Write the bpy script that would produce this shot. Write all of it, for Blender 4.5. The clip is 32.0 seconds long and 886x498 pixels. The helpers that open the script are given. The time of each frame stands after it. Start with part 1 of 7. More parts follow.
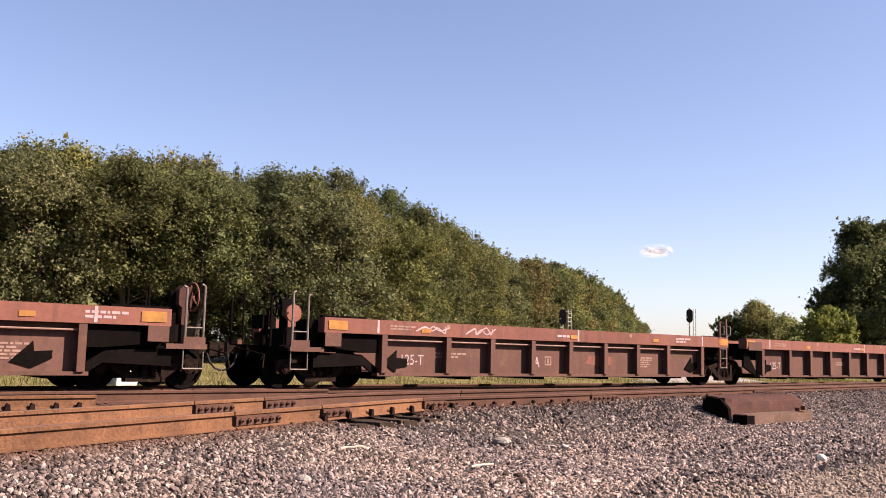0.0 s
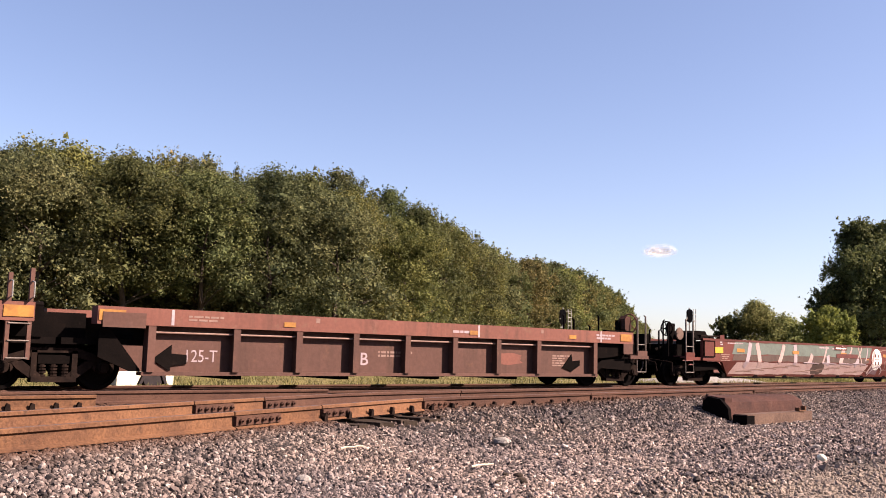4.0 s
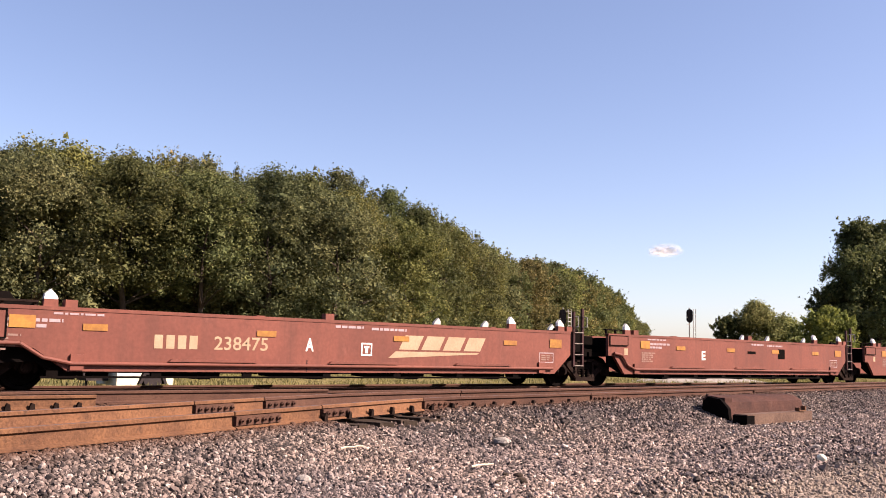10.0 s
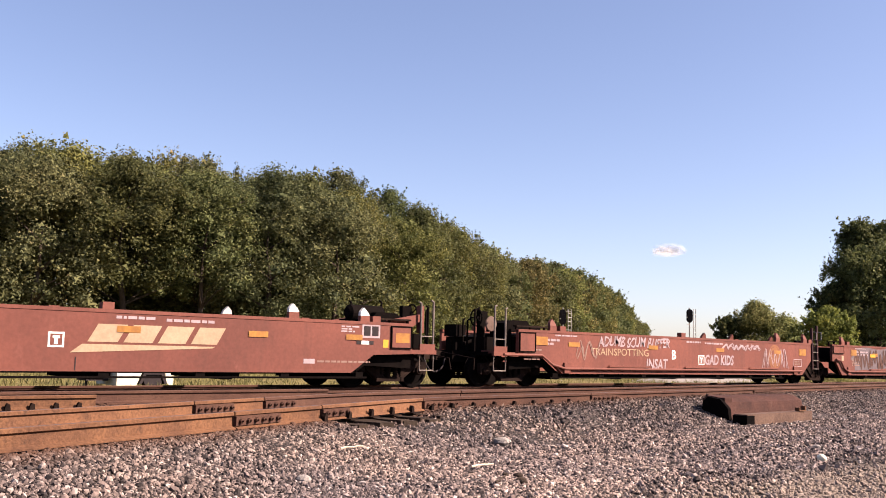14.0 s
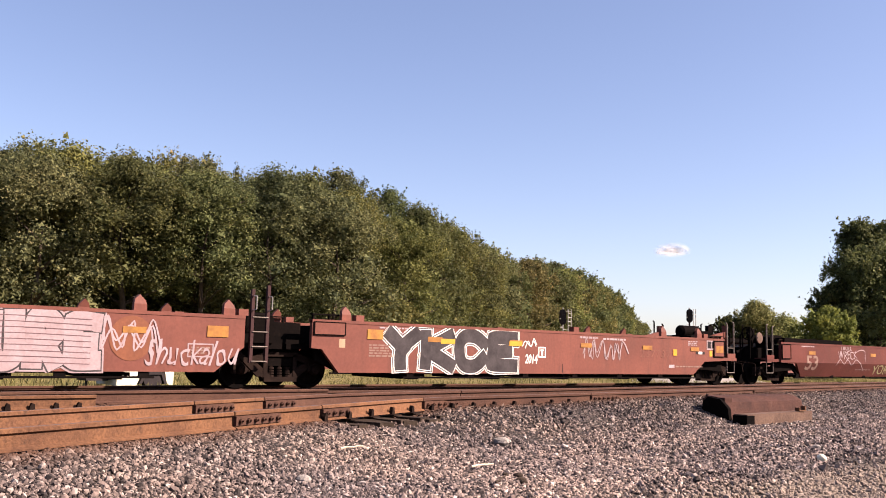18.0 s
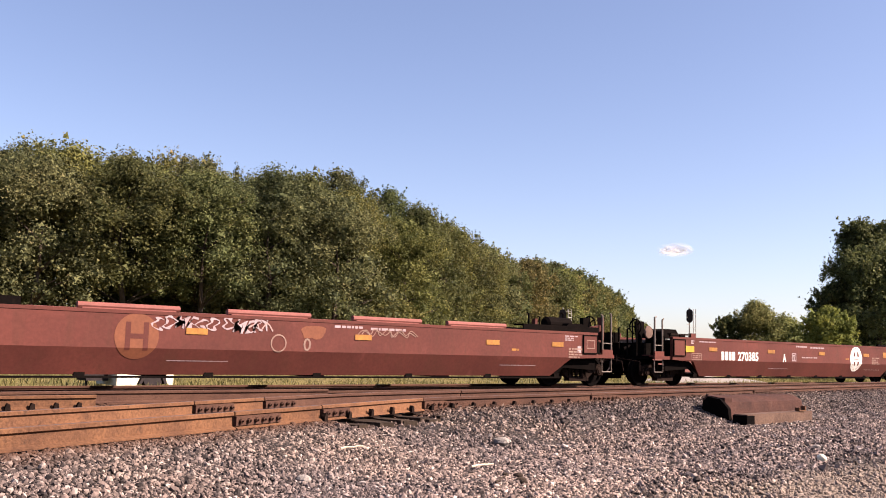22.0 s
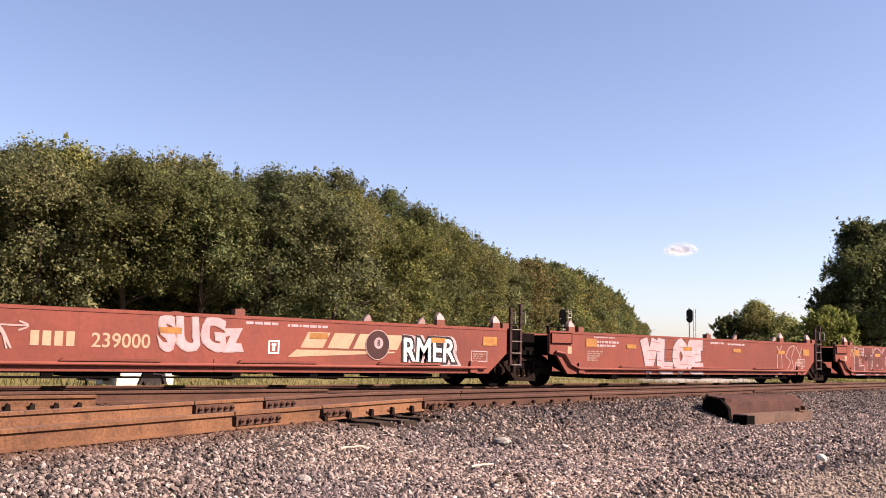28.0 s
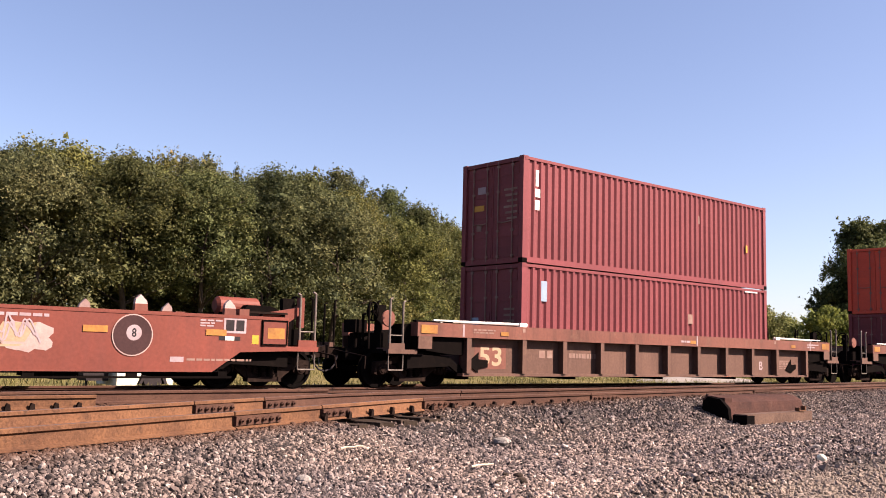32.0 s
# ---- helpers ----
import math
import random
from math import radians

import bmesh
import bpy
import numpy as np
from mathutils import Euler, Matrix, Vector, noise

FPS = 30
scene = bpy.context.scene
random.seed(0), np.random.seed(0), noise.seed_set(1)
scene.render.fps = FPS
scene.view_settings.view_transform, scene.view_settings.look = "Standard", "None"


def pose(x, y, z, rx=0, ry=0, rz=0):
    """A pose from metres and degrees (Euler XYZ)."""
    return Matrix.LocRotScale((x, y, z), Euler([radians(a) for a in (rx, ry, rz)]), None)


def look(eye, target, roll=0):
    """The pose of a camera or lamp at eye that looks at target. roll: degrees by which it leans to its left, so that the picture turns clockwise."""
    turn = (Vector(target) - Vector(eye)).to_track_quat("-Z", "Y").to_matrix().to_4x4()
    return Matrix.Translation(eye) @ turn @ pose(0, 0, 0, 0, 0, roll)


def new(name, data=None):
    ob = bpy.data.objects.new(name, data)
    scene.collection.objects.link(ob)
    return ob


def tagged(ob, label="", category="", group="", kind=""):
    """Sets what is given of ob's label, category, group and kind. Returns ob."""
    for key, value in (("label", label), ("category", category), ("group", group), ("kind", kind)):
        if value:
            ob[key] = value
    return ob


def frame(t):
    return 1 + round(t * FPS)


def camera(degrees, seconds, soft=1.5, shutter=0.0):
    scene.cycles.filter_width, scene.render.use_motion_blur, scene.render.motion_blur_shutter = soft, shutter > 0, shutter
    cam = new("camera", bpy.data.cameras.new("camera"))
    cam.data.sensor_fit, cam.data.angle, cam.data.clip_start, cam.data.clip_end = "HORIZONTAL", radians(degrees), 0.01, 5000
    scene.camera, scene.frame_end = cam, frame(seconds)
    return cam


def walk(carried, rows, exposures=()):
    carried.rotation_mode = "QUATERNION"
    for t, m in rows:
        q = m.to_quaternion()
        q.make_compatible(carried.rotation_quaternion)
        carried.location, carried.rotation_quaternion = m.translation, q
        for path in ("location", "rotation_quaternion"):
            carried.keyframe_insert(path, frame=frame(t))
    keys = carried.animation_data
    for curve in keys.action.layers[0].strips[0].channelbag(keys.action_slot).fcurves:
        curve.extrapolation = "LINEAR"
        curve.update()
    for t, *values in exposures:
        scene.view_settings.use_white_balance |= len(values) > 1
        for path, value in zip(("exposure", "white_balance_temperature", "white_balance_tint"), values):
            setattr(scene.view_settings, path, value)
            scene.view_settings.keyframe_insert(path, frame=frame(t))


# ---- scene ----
cam = camera(50.98, 32.0, soft=0.95)
EYE = (0.0, 0.0, 0.87)
CAM_POSE = look(EYE, (0.6461, 0.7553, 0.87 + 0.10987), 1.42)
walk(cam, [(0.0, CAM_POSE), (32.0, CAM_POSE)], [(0.0, 1.87, 7120, 27), (32.0, 1.87, 7120, 27)])

# ---------------------------------------------------------------- light
SUN_EL, SUN_AZ = radians(38), math.atan2(0.62, -0.78)   # azimuth from +y towards +x
world = bpy.data.worlds.new("world")
scene.world = world
world.use_nodes = True
wn = world.node_tree.nodes
wl = world.node_tree.links
sky = wn.new("ShaderNodeTexSky")
sky.sky_type = "NISHITA"
sky.sun_disc = False
sky.sun_elevation = SUN_EL
sky.sun_rotation = SUN_AZ
sky.air_density, sky.dust_density, sky.ozone_density = 0.85, 0.8, 2.2
haze = wn.new("ShaderNodeMix")          # evens the clear sky out a little, as a thin high haze does
haze.data_type = "RGBA"
haze.inputs[0].default_value = 0.10
haze.inputs[7].default_value = (1.22, 2.05, 3.95, 1)
wl.new(sky.outputs[0], haze.inputs[6])
wl.new(haze.outputs[2], wn["Background"].inputs[0])
wn["Background"].inputs[1].default_value = 0.059

sun = new("sun", bpy.data.lights.new("sun", "SUN"))
sun.data.energy, sun.data.angle, sun.data.color = 5.0, radians(0.5), (1.0, 0.93, 0.80)
SUN_DIR = Vector((math.sin(SUN_AZ) * math.cos(SUN_EL), math.cos(SUN_AZ) * math.cos(SUN_EL), math.sin(SUN_EL)))
sun.matrix_world = look(SUN_DIR * 100, (0, 0, 0))


# ---------------------------------------------------------------- materials
def ramp(nt, fac, stops):
    n = nt.nodes.new("ShaderNodeValToRGB")
    el = n.color_ramp.elements
    while len(el) < len(stops):
        el.new(0.5)
    for e, (p, c) in zip(el, stops):
        e.position, e.color = p, (*c, 1)
    nt.links.new(fac, n.inputs[0])
    return n.outputs[0]


def tex(nt, coord, scale, detail=4.0, rough=0.6, stretch=None):
    n = nt.nodes.new("ShaderNodeTexNoise")
    n.inputs["Scale"].default_value = scale
    n.inputs["Detail"].default_value = detail
    n.inputs["Roughness"].default_value = rough
    if stretch:
        m = nt.nodes.new("ShaderNodeMapping")
        m.inputs["Scale"].default_value = stretch
        nt.links.new(coord, m.inputs[0])
        coord = m.outputs[0]
    nt.links.new(coord, n.inputs["Vector"])
    return n.outputs["Fac"]


def mixc(nt, fac, a, b, kind="MIX"):
    n = nt.nodes.new("ShaderNodeMix")
    n.data_type, n.blend_type = "RGBA", kind
    for k, val in ((0, fac), (6, a), (7, b)):
        if isinstance(val, (int, float)):
            n.inputs[k].default_value = val
        elif isinstance(val, tuple):
            n.inputs[k].default_value = (*val, 1)
        else:
            nt.links.new(val, n.inputs[k])
    return n.outputs[2]


def surface(name, base, alt, rough=0.8, metal=0.0, scale=2.0, streak=None, grain=30.0, bump=0.15, tint=0.12, stain=None, speck=0.12):
    """A paint, rust, wood or stone: two colours mixed by patches, fine grain, optional streaks down the face and stains."""
    m = bpy.data.materials.new(name)
    m.use_nodes = True
    nt = m.node_tree
    b = nt.nodes["Principled BSDF"]
    co = nt.nodes.new("ShaderNodeTexCoord").outputs["Object"]
    info = nt.nodes.new("ShaderNodeObjectInfo")
    add = nt.nodes.new("ShaderNodeVectorMath")
    sc = nt.nodes.new("ShaderNodeMath")
    sc.operation = "MULTIPLY"
    sc.inputs[1].default_value = 37.0
    nt.links.new(info.outputs["Random"], sc.inputs[0])
    nt.links.new(co, add.inputs[0])
    nt.links.new(sc.outputs[0], add.inputs[1])
    co = add.outputs[0]
    k = 0.68 if max(base) < 0.5 else 0.85
    base, alt = tuple(c * k for c in base), tuple(c * k for c in alt)
    big = ramp(nt, tex(nt, co, scale), [(0.35, (0, 0, 0)), (0.68, (1, 1, 1))])
    col = mixc(nt, big, base, alt)
    if streak:
        streak = tuple(c * k for c in streak)
        fade = ramp(nt, tex(nt, co, 0.45, 3), [(0.35, (0.84, 0.83, 0.83)), (0.7, (1.14, 1.11, 1.08))])
        col = mixc(nt, 1.0, col, fade, "MULTIPLY")
        s = ramp(nt, tex(nt, co, 1.0, 5, 0.65, (3.2, 3.2, 0.32)), [(0.5, (0, 0, 0)), (0.75, (0.75, 0.75, 0.75))])
        col = mixc(nt, s, col, streak)
    if streak:
        s = ramp(nt, tex(nt, co, 9.0, 5, 0.75), [(0.64, (0, 0, 0)), (0.70, (0.55, 0.55, 0.55))])
        col = mixc(nt, s, col, tuple(0.62 * c for c in base))
        s = ramp(nt, tex(nt, co, 2.6, 6, 0.7, (1.0, 1.0, 0.5)), [(0.60, (0, 0, 0)), (0.74, (0.35, 0.35, 0.35))])
        col = mixc(nt, s, col, (base[0] * 1.5, base[1] * 1.7, base[2] * 1.8))
    if stain:
        stain = tuple(c * k for c in stain)
        s = ramp(nt, tex(nt, co, scale * 3.1, 6, 0.7), [(0.58, (0, 0, 0)), (0.7, (0.8, 0.8, 0.8))])
        col = mixc(nt, s, col, stain)
    g = tex(nt, co, grain, 3)
    gc = ramp(nt, g, [(0.3, (1 - speck, 1 - speck, 1 - speck)), (0.7, (1 + 0.7 * speck, 1 + 0.7 * speck, 1 + 0.7 * speck))])
    col = mixc(nt, 1.0, col, gc, "MULTIPLY")
    hs = nt.nodes.new("ShaderNodeHueSaturation")
    mr = nt.nodes.new("ShaderNodeMapRange")
    mr.inputs[3].default_value, mr.inputs[4].default_value = 1 - tint, 1 + tint
    nt.links.new(info.outputs["Random"], mr.inputs[0])
    nt.links.new(mr.outputs[0], hs.inputs["Value"])
    nt.links.new(col, hs.inputs["Color"])
    nt.links.new(hs.outputs[0], b.inputs["Base Color"])
    b.inputs["Roughness"].default_value = rough
    b.inputs["Metallic"].default_value = metal
    b.inputs["Specular IOR Level"].default_value = min(0.16, 1.2 * max(base)) if metal < 0.3 else 0.3
    bp = nt.nodes.new("ShaderNodeBump")
    bp.inputs["Strength"].default_value = bump
    bp.inputs["Distance"].default_value = 0.02
    nt.links.new(g, bp.inputs["Height"])
    nt.links.new(bp.outputs[0], b.inputs["Normal"])
    return m


def leafy(name, dark, light, warm):
    m = bpy.data.materials.new(name)
    m.use_nodes = True
    nt = m.node_tree
    b = nt.nodes["Principled BSDF"]
    geo = nt.nodes.new("ShaderNodeNewGeometry")
    info = nt.nodes.new("ShaderNodeObjectInfo")
    col = ramp(nt, geo.outputs["Random Per Island"], [(0.0, dark), (0.55, light), (0.93, light), (1.0, warm)])
    co = nt.nodes.new("ShaderNodeTexCoord").outputs["Object"]
    patch = ramp(nt, tex(nt, co, 0.35, 3), [(0.36, (0.70, 0.76, 0.72)), (0.66, (1.14, 1.06, 0.92))])
    col = mixc(nt, 1.0, col, patch, "MULTIPLY")
    hs = nt.nodes.new("ShaderNodeHueSaturation")
    mr = nt.nodes.new("ShaderNodeMapRange")
    mr.inputs[3].default_value, mr.inputs[4].default_value = 0.47, 0.51
    nt.links.new(info.outputs["Random"], mr.inputs[0])
    nt.links.new(mr.outputs[0], hs.inputs["Hue"])
    tone = nt.nodes.new("ShaderNodeMath")                # some trees are darker than their neighbours
    tone.operation = "PINGPONG"
    tone.inputs[1].default_value = 0.13
    nt.links.new(info.outputs["Random"], tone.inputs[0])
    span = nt.nodes.new("ShaderNodeMapRange")
    span.inputs[2].default_value, span.inputs[3].default_value, span.inputs[4].default_value = 0.13, 0.82, 1.16
    nt.links.new(tone.outputs[0], span.inputs[0])
    nt.links.new(span.outputs[0], hs.inputs["Value"])
    nt.links.new(col, hs.inputs["Color"])
    tr = nt.nodes.new("ShaderNodeBsdfTranslucent")
    nt.links.new(hs.outputs[0], b.inputs["Base Color"])
    nt.links.new(hs.outputs[0], tr.inputs[0])
    b.inputs["Roughness"].default_value = 0.75
    b.inputs["Specular IOR Level"].default_value = 0.12
    mx = nt.nodes.new("ShaderNodeMixShader")
    mx.inputs[0].default_value = 0.36
    nt.links.new(b.outputs[0], mx.inputs[1])
    nt.links.new(tr.outputs[0], mx.inputs[2])
    nt.links.new(mx.outputs[0], nt.nodes["Material Output"].inputs[0])
    return m


M = {}
M["oxide"] = surface("oxide_paint", (0.126, 0.037, 0.029), (0.102, 0.031, 0.025), 0.62, 0, 0.8, (0.092, 0.033, 0.023), 14, 0.1, 0.06)
M["red"] = surface("red_paint", (0.205, 0.050, 0.034), (0.168, 0.044, 0.030), 0.6, 0, 0.8, (0.145, 0.040, 0.030), 14, 0.1, 0.05)
M["brown"] = surface("brown_paint", (0.185, 0.060, 0.043), (0.155, 0.052, 0.038), 0.65, 0, 0.8, (0.115, 0.042, 0.031), 14, 0.1, 0.05)
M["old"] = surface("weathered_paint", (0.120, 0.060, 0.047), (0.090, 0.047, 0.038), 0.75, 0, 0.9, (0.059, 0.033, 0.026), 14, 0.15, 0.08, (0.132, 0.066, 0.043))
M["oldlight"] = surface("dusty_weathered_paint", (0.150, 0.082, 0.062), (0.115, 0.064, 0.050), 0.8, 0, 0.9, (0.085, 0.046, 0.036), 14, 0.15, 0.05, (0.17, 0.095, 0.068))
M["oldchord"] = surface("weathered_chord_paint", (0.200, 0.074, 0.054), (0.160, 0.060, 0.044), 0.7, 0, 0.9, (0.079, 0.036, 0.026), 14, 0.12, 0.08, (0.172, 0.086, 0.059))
# near-black bases of these three also stand in for shade under the cars
M["dark"] = surface("grimy_shaded_steel", (0.0075, 0.0055, 0.005), (0.005, 0.004, 0.0038), 0.7, 0.0, 2.5, None, 24, 0.2, 0.15, (0.013, 0.009, 0.0075))
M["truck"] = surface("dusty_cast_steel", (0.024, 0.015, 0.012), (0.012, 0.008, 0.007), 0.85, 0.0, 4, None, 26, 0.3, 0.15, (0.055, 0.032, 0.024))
M["wheel"] = surface("wheel_steel", (0.0075, 0.006, 0.0055), (0.005, 0.004, 0.004), 0.75, 0.0, 5, None, 30, 0.2, 0.1, (0.02, 0.012, 0.009))
M["tread"] = surface("polished_tread", (0.231, 0.218, 0.205), (0.185, 0.178, 0.172), 0.3, 0.9, 5, None, 30, 0.05, 0.05)
M["rail"] = surface("rusty_rail", (0.175, 0.080, 0.040), (0.105, 0.048, 0.027), 0.85, 0.0, 2.2, None, 34, 0.4, 0.1, (0.050, 0.026, 0.018), speck=0.34)
M["railhead"] = surface("worn_rail_head", (0.165, 0.100, 0.072), (0.115, 0.068, 0.048), 0.5, 0.35, 3.0, None, 40, 0.1, 0.05)
M["railold"] = surface("brown_rail", (0.098, 0.049, 0.034), (0.066, 0.033, 0.025), 0.85, 0.0, 2.0, None, 40, 0.3, 0.1, (0.035, 0.020, 0.016), speck=0.32)
M["tie"] = surface("creosoted_wood", (0.056, 0.040, 0.030), (0.036, 0.026, 0.021), 0.9, 0, 3, None, 18, 0.5, 0.25, (0.086, 0.066, 0.053), speck=0.28)
M["white"] = surface("white_paint", (0.629, 0.603, 0.561), (0.527, 0.493, 0.451), 0.6, 0, 3, None, 20, 0.05, 0.05)
M["cream"] = surface("cream_paint", (0.409, 0.284, 0.185), (0.363, 0.238, 0.152), 0.6, 0, 3, None, 20, 0.05, 0.05)
M["faded"] = surface("faded_lettering", (0.277, 0.178, 0.145), (0.198, 0.106, 0.086), 0.7, 0, 5, None, 20, 0.05, 0.05)
M["amber"] = surface("amber_reflector", (0.38, 0.175, 0.040), (0.25, 0.105, 0.034), 0.5, 0, 4, None, 20, 0.05, 0.1)
M["yellow"] = surface("yellow_reflector", (0.50, 0.265, 0.03), (0.43, 0.21, 0.03), 0.45, 0, 4, None, 20, 0.05, 0.05)
M["orangerust"] = surface("orange_rust_panel", (0.275, 0.115, 0.052), (0.22, 0.082, 0.042), 0.7, 0, 4, None, 20, 0.05, 0.08)
M["black"] = surface("black_paint", (0.030, 0.026, 0.028), (0.045, 0.036, 0.036), 0.6, 0, 4, None, 20, 0.05, 0.05)
M["grey"] = surface("grey_spray_paint", (0.145, 0.112, 0.119), (0.112, 0.083, 0.089), 0.65, 0, 3, None, 20, 0.05, 0.05)
M["lilac"] = surface("pale_lilac_paint", (0.370, 0.290, 0.304), (0.317, 0.224, 0.231), 0.65, 0, 3, None, 20, 0.05, 0.05)
M["pink"] = surface("pale_pink_paint", (0.409, 0.290, 0.264), (0.356, 0.224, 0.205), 0.65, 0, 3, None, 20, 0.05, 0.05)
M["blue"] = surface("pale_blue_paint", (0.264, 0.343, 0.436), (0.238, 0.304, 0.396), 0.6, 0, 3, None, 20, 0.05, 0.05)
M["olive"] = surface("olive_cream_paint", (0.343, 0.310, 0.178), (0.290, 0.257, 0.145), 0.6, 0, 3, None, 20, 0.05, 0.05)
M["green"] = surface("grey_green_paint", (0.132, 0.145, 0.099), (0.106, 0.112, 0.079), 0.65, 0, 3, None, 20, 0.05, 0.05)
M["maroon"] = surface("maroon_container_paint", (0.215, 0.048, 0.054), (0.185, 0.042, 0.048), 0.6, 0, 0.9, (0.165, 0.042, 0.046), 14, 0.06, 0.03)
M["vermilion"] = surface("vermilion_container_paint", (0.58, 0.075, 0.040), (0.52, 0.066, 0.036), 0.5, 0, 0.9, None, 14, 0.06, 0.03)
M["galv"] = surface("galvanised_pipe", (0.363, 0.343, 0.323), (0.277, 0.264, 0.244), 0.45, 0.4, 6, None, 30, 0.05, 0.05)
M["pipe"] = surface("dusty_galvanised_pipe", (0.19, 0.155, 0.135), (0.12, 0.095, 0.08), 0.6, 0.2, 6, None, 30, 0.05, 0.1)
M["bark"] = surface("bark", (0.073, 0.056, 0.043), (0.046, 0.036, 0.030), 0.9, 0, 3, None, 12, 0.6, 0.2, speck=0.28)
M["stone"] = surface("ballast_stone", (0.225, 0.184, 0.160), (0.145, 0.120, 0.107), 0.9, 0, 3, None, 60, 0.3, 0.1, speck=0.28)
M["pinkred"] = surface("sun_faded_red", (0.26, 0.085, 0.07), (0.21, 0.07, 0.058), 0.6, 0, 2, None, 20, 0.05, 0.05)
M["whitepaint"] = surface("clean_white_paint", (0.66, 0.625, 0.50), (0.58, 0.55, 0.43), 0.5, 0, 3, None, 20, 0.03, 0.02)
M["palestone"] = surface("pale_crushed_stone", (0.330, 0.290, 0.264), (0.264, 0.231, 0.211), 0.9, 0, 6, None, 50, 0.5, 0.1, speck=0.28)
M["palewood"] = surface("dry_pale_wood", (0.55, 0.45, 0.34), (0.45, 0.36, 0.27), 0.85, 0, 6, None, 40, 0.3, 0.1)
M["pile"] = surface("rusty_casting", (0.080, 0.036, 0.028), (0.048, 0.024, 0.020), 0.85, 0, 3, None, 30, 0.4, 0.08, (0.105, 0.058, 0.044), speck=0.3)
M["drywood"] = surface("dry_brown_timber", (0.150, 0.090, 0.066), (0.100, 0.058, 0.044), 0.9, 0, 3, None, 26, 0.4, 0.08, (0.19, 0.125, 0.092), speck=0.3)
M["mauve"] = surface("mauve_spray_paint", (0.150, 0.088, 0.094), (0.118, 0.070, 0.078), 0.65, 0, 3, None, 20, 0.05, 0.05)
M["dustpanel"] = surface("dusty_brown_panel", (0.105, 0.070, 0.058), (0.080, 0.052, 0.044), 0.7, 0, 3, None, 20, 0.05, 0.05)
M["teal"] = surface("faded_teal_spray", (0.125, 0.150, 0.128), (0.105, 0.115, 0.098), 0.65, 0, 3, None, 20, 0.05, 0.05)
M["redbrown"] = surface("red_brown_spray", (0.128, 0.040, 0.033), (0.100, 0.032, 0.028), 0.65, 0, 3, None, 20, 0.05, 0.05)
M["tan"] = surface("dusty_tan_enamel", (0.150, 0.094, 0.074), (0.115, 0.072, 0.056), 0.65, 0, 4, None, 24, 0.05, 0.08)
M["straw"] = leafy("dry_grass", (0.068, 0.068, 0.024), (0.145, 0.132, 0.055), (0.22, 0.185, 0.09))


def vapour():
    """Thin white cloud vapour that scatters light through it and lets the sky show."""
    m = bpy.data.materials.new("cloud_vapour")
    m.use_nodes = True
    nt = m.node_tree
    tl = nt.nodes.new("ShaderNodeBsdfTranslucent")
    df = nt.nodes.new("ShaderNodeBsdfDiffuse")
    tp = nt.nodes.new("ShaderNodeBsdfTransparent")
    tl.inputs[0].default_value = df.inputs[0].default_value = (0.9, 0.9, 0.92, 1)
    body, mx = nt.nodes.new("ShaderNodeMixShader"), nt.nodes.new("ShaderNodeMixShader")
    nt.links.new(df.outputs[0], body.inputs[1])
    nt.links.new(tl.outputs[0], body.inputs[2])
    co = nt.nodes.new("ShaderNodeTexCoord").outputs["Object"]
    far = nt.nodes.new("ShaderNodeVectorMath")          # thins out towards the cloud's rim
    far.operation = "MULTIPLY"
    far.inputs[1].default_value = (1 / 50, 0.0, 1 / 23)
    nt.links.new(co, far.inputs[0])
    long = nt.nodes.new("ShaderNodeVectorMath")
    long.operation = "LENGTH"
    nt.links.new(far.outputs[0], long.inputs[0])
    thick = ramp(nt, long.outputs["Value"], [(0.10, (1, 1, 1)), (0.55, (0.32, 0.32, 0.32)), (1.0, (0, 0, 0))])
    wisp = ramp(nt, tex(nt, co, 0.07, 5, 0.65), [(0.30, (0.05, 0.05, 0.05)), (0.66, (0.9, 0.9, 0.9))])
    nt.links.new(mixc(nt, 1.0, thick, wisp, "MULTIPLY"), mx.inputs[0])
    nt.links.new(tp.outputs[0], mx.inputs[1])
    nt.links.new(body.outputs[0], mx.inputs[2])
    nt.links.new(mx.outputs[0], nt.nodes["Material Output"].inputs[0])
    return m


M["cloud"] = vapour()
M["bloom"] = surface("rust_bloom_paint", (0.20, 0.068, 0.034), (0.165, 0.056, 0.030), 0.65, 0, 3, None, 20, 0.05, 0.05)
M["sootred"] = surface("sooty_red_brown", (0.060, 0.030, 0.030), (0.045, 0.024, 0.024), 0.65, 0, 3, None, 20, 0.05, 0.05)
M["sootgrey"] = surface("sooty_grey_spray", (0.070, 0.060, 0.062), (0.040, 0.034, 0.036), 0.65, 0, 3, None, 20, 0.05, 0.05)
M["leaf"] = leafy("leaves", (0.024, 0.032, 0.015), (0.102, 0.118, 0.048), (0.145, 0.130, 0.056))
M["leaf_yellow"] = leafy("yellowing_leaves", (0.036, 0.044, 0.017), (0.142, 0.150, 0.050), (0.18, 0.155, 0.052))
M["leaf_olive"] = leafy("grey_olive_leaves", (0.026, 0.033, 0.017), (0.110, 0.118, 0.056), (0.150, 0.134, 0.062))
M["leaf_bush"] = leafy("sunny_bush_leaves", (0.060, 0.074, 0.030), (0.200, 0.208, 0.080), (0.24, 0.21, 0.08))
M["leaf_rust"] = leafy("turning_leaves", (0.050, 0.048, 0.020), (0.150, 0.128, 0.052), (0.20, 0.135, 0.055))
# darker leaf colour, used for crowns that lie in shade too
M["leaf_dark"] = leafy("dark_leaves", (0.022, 0.030, 0.013), (0.086, 0.102, 0.040), (0.13, 0.125, 0.05))
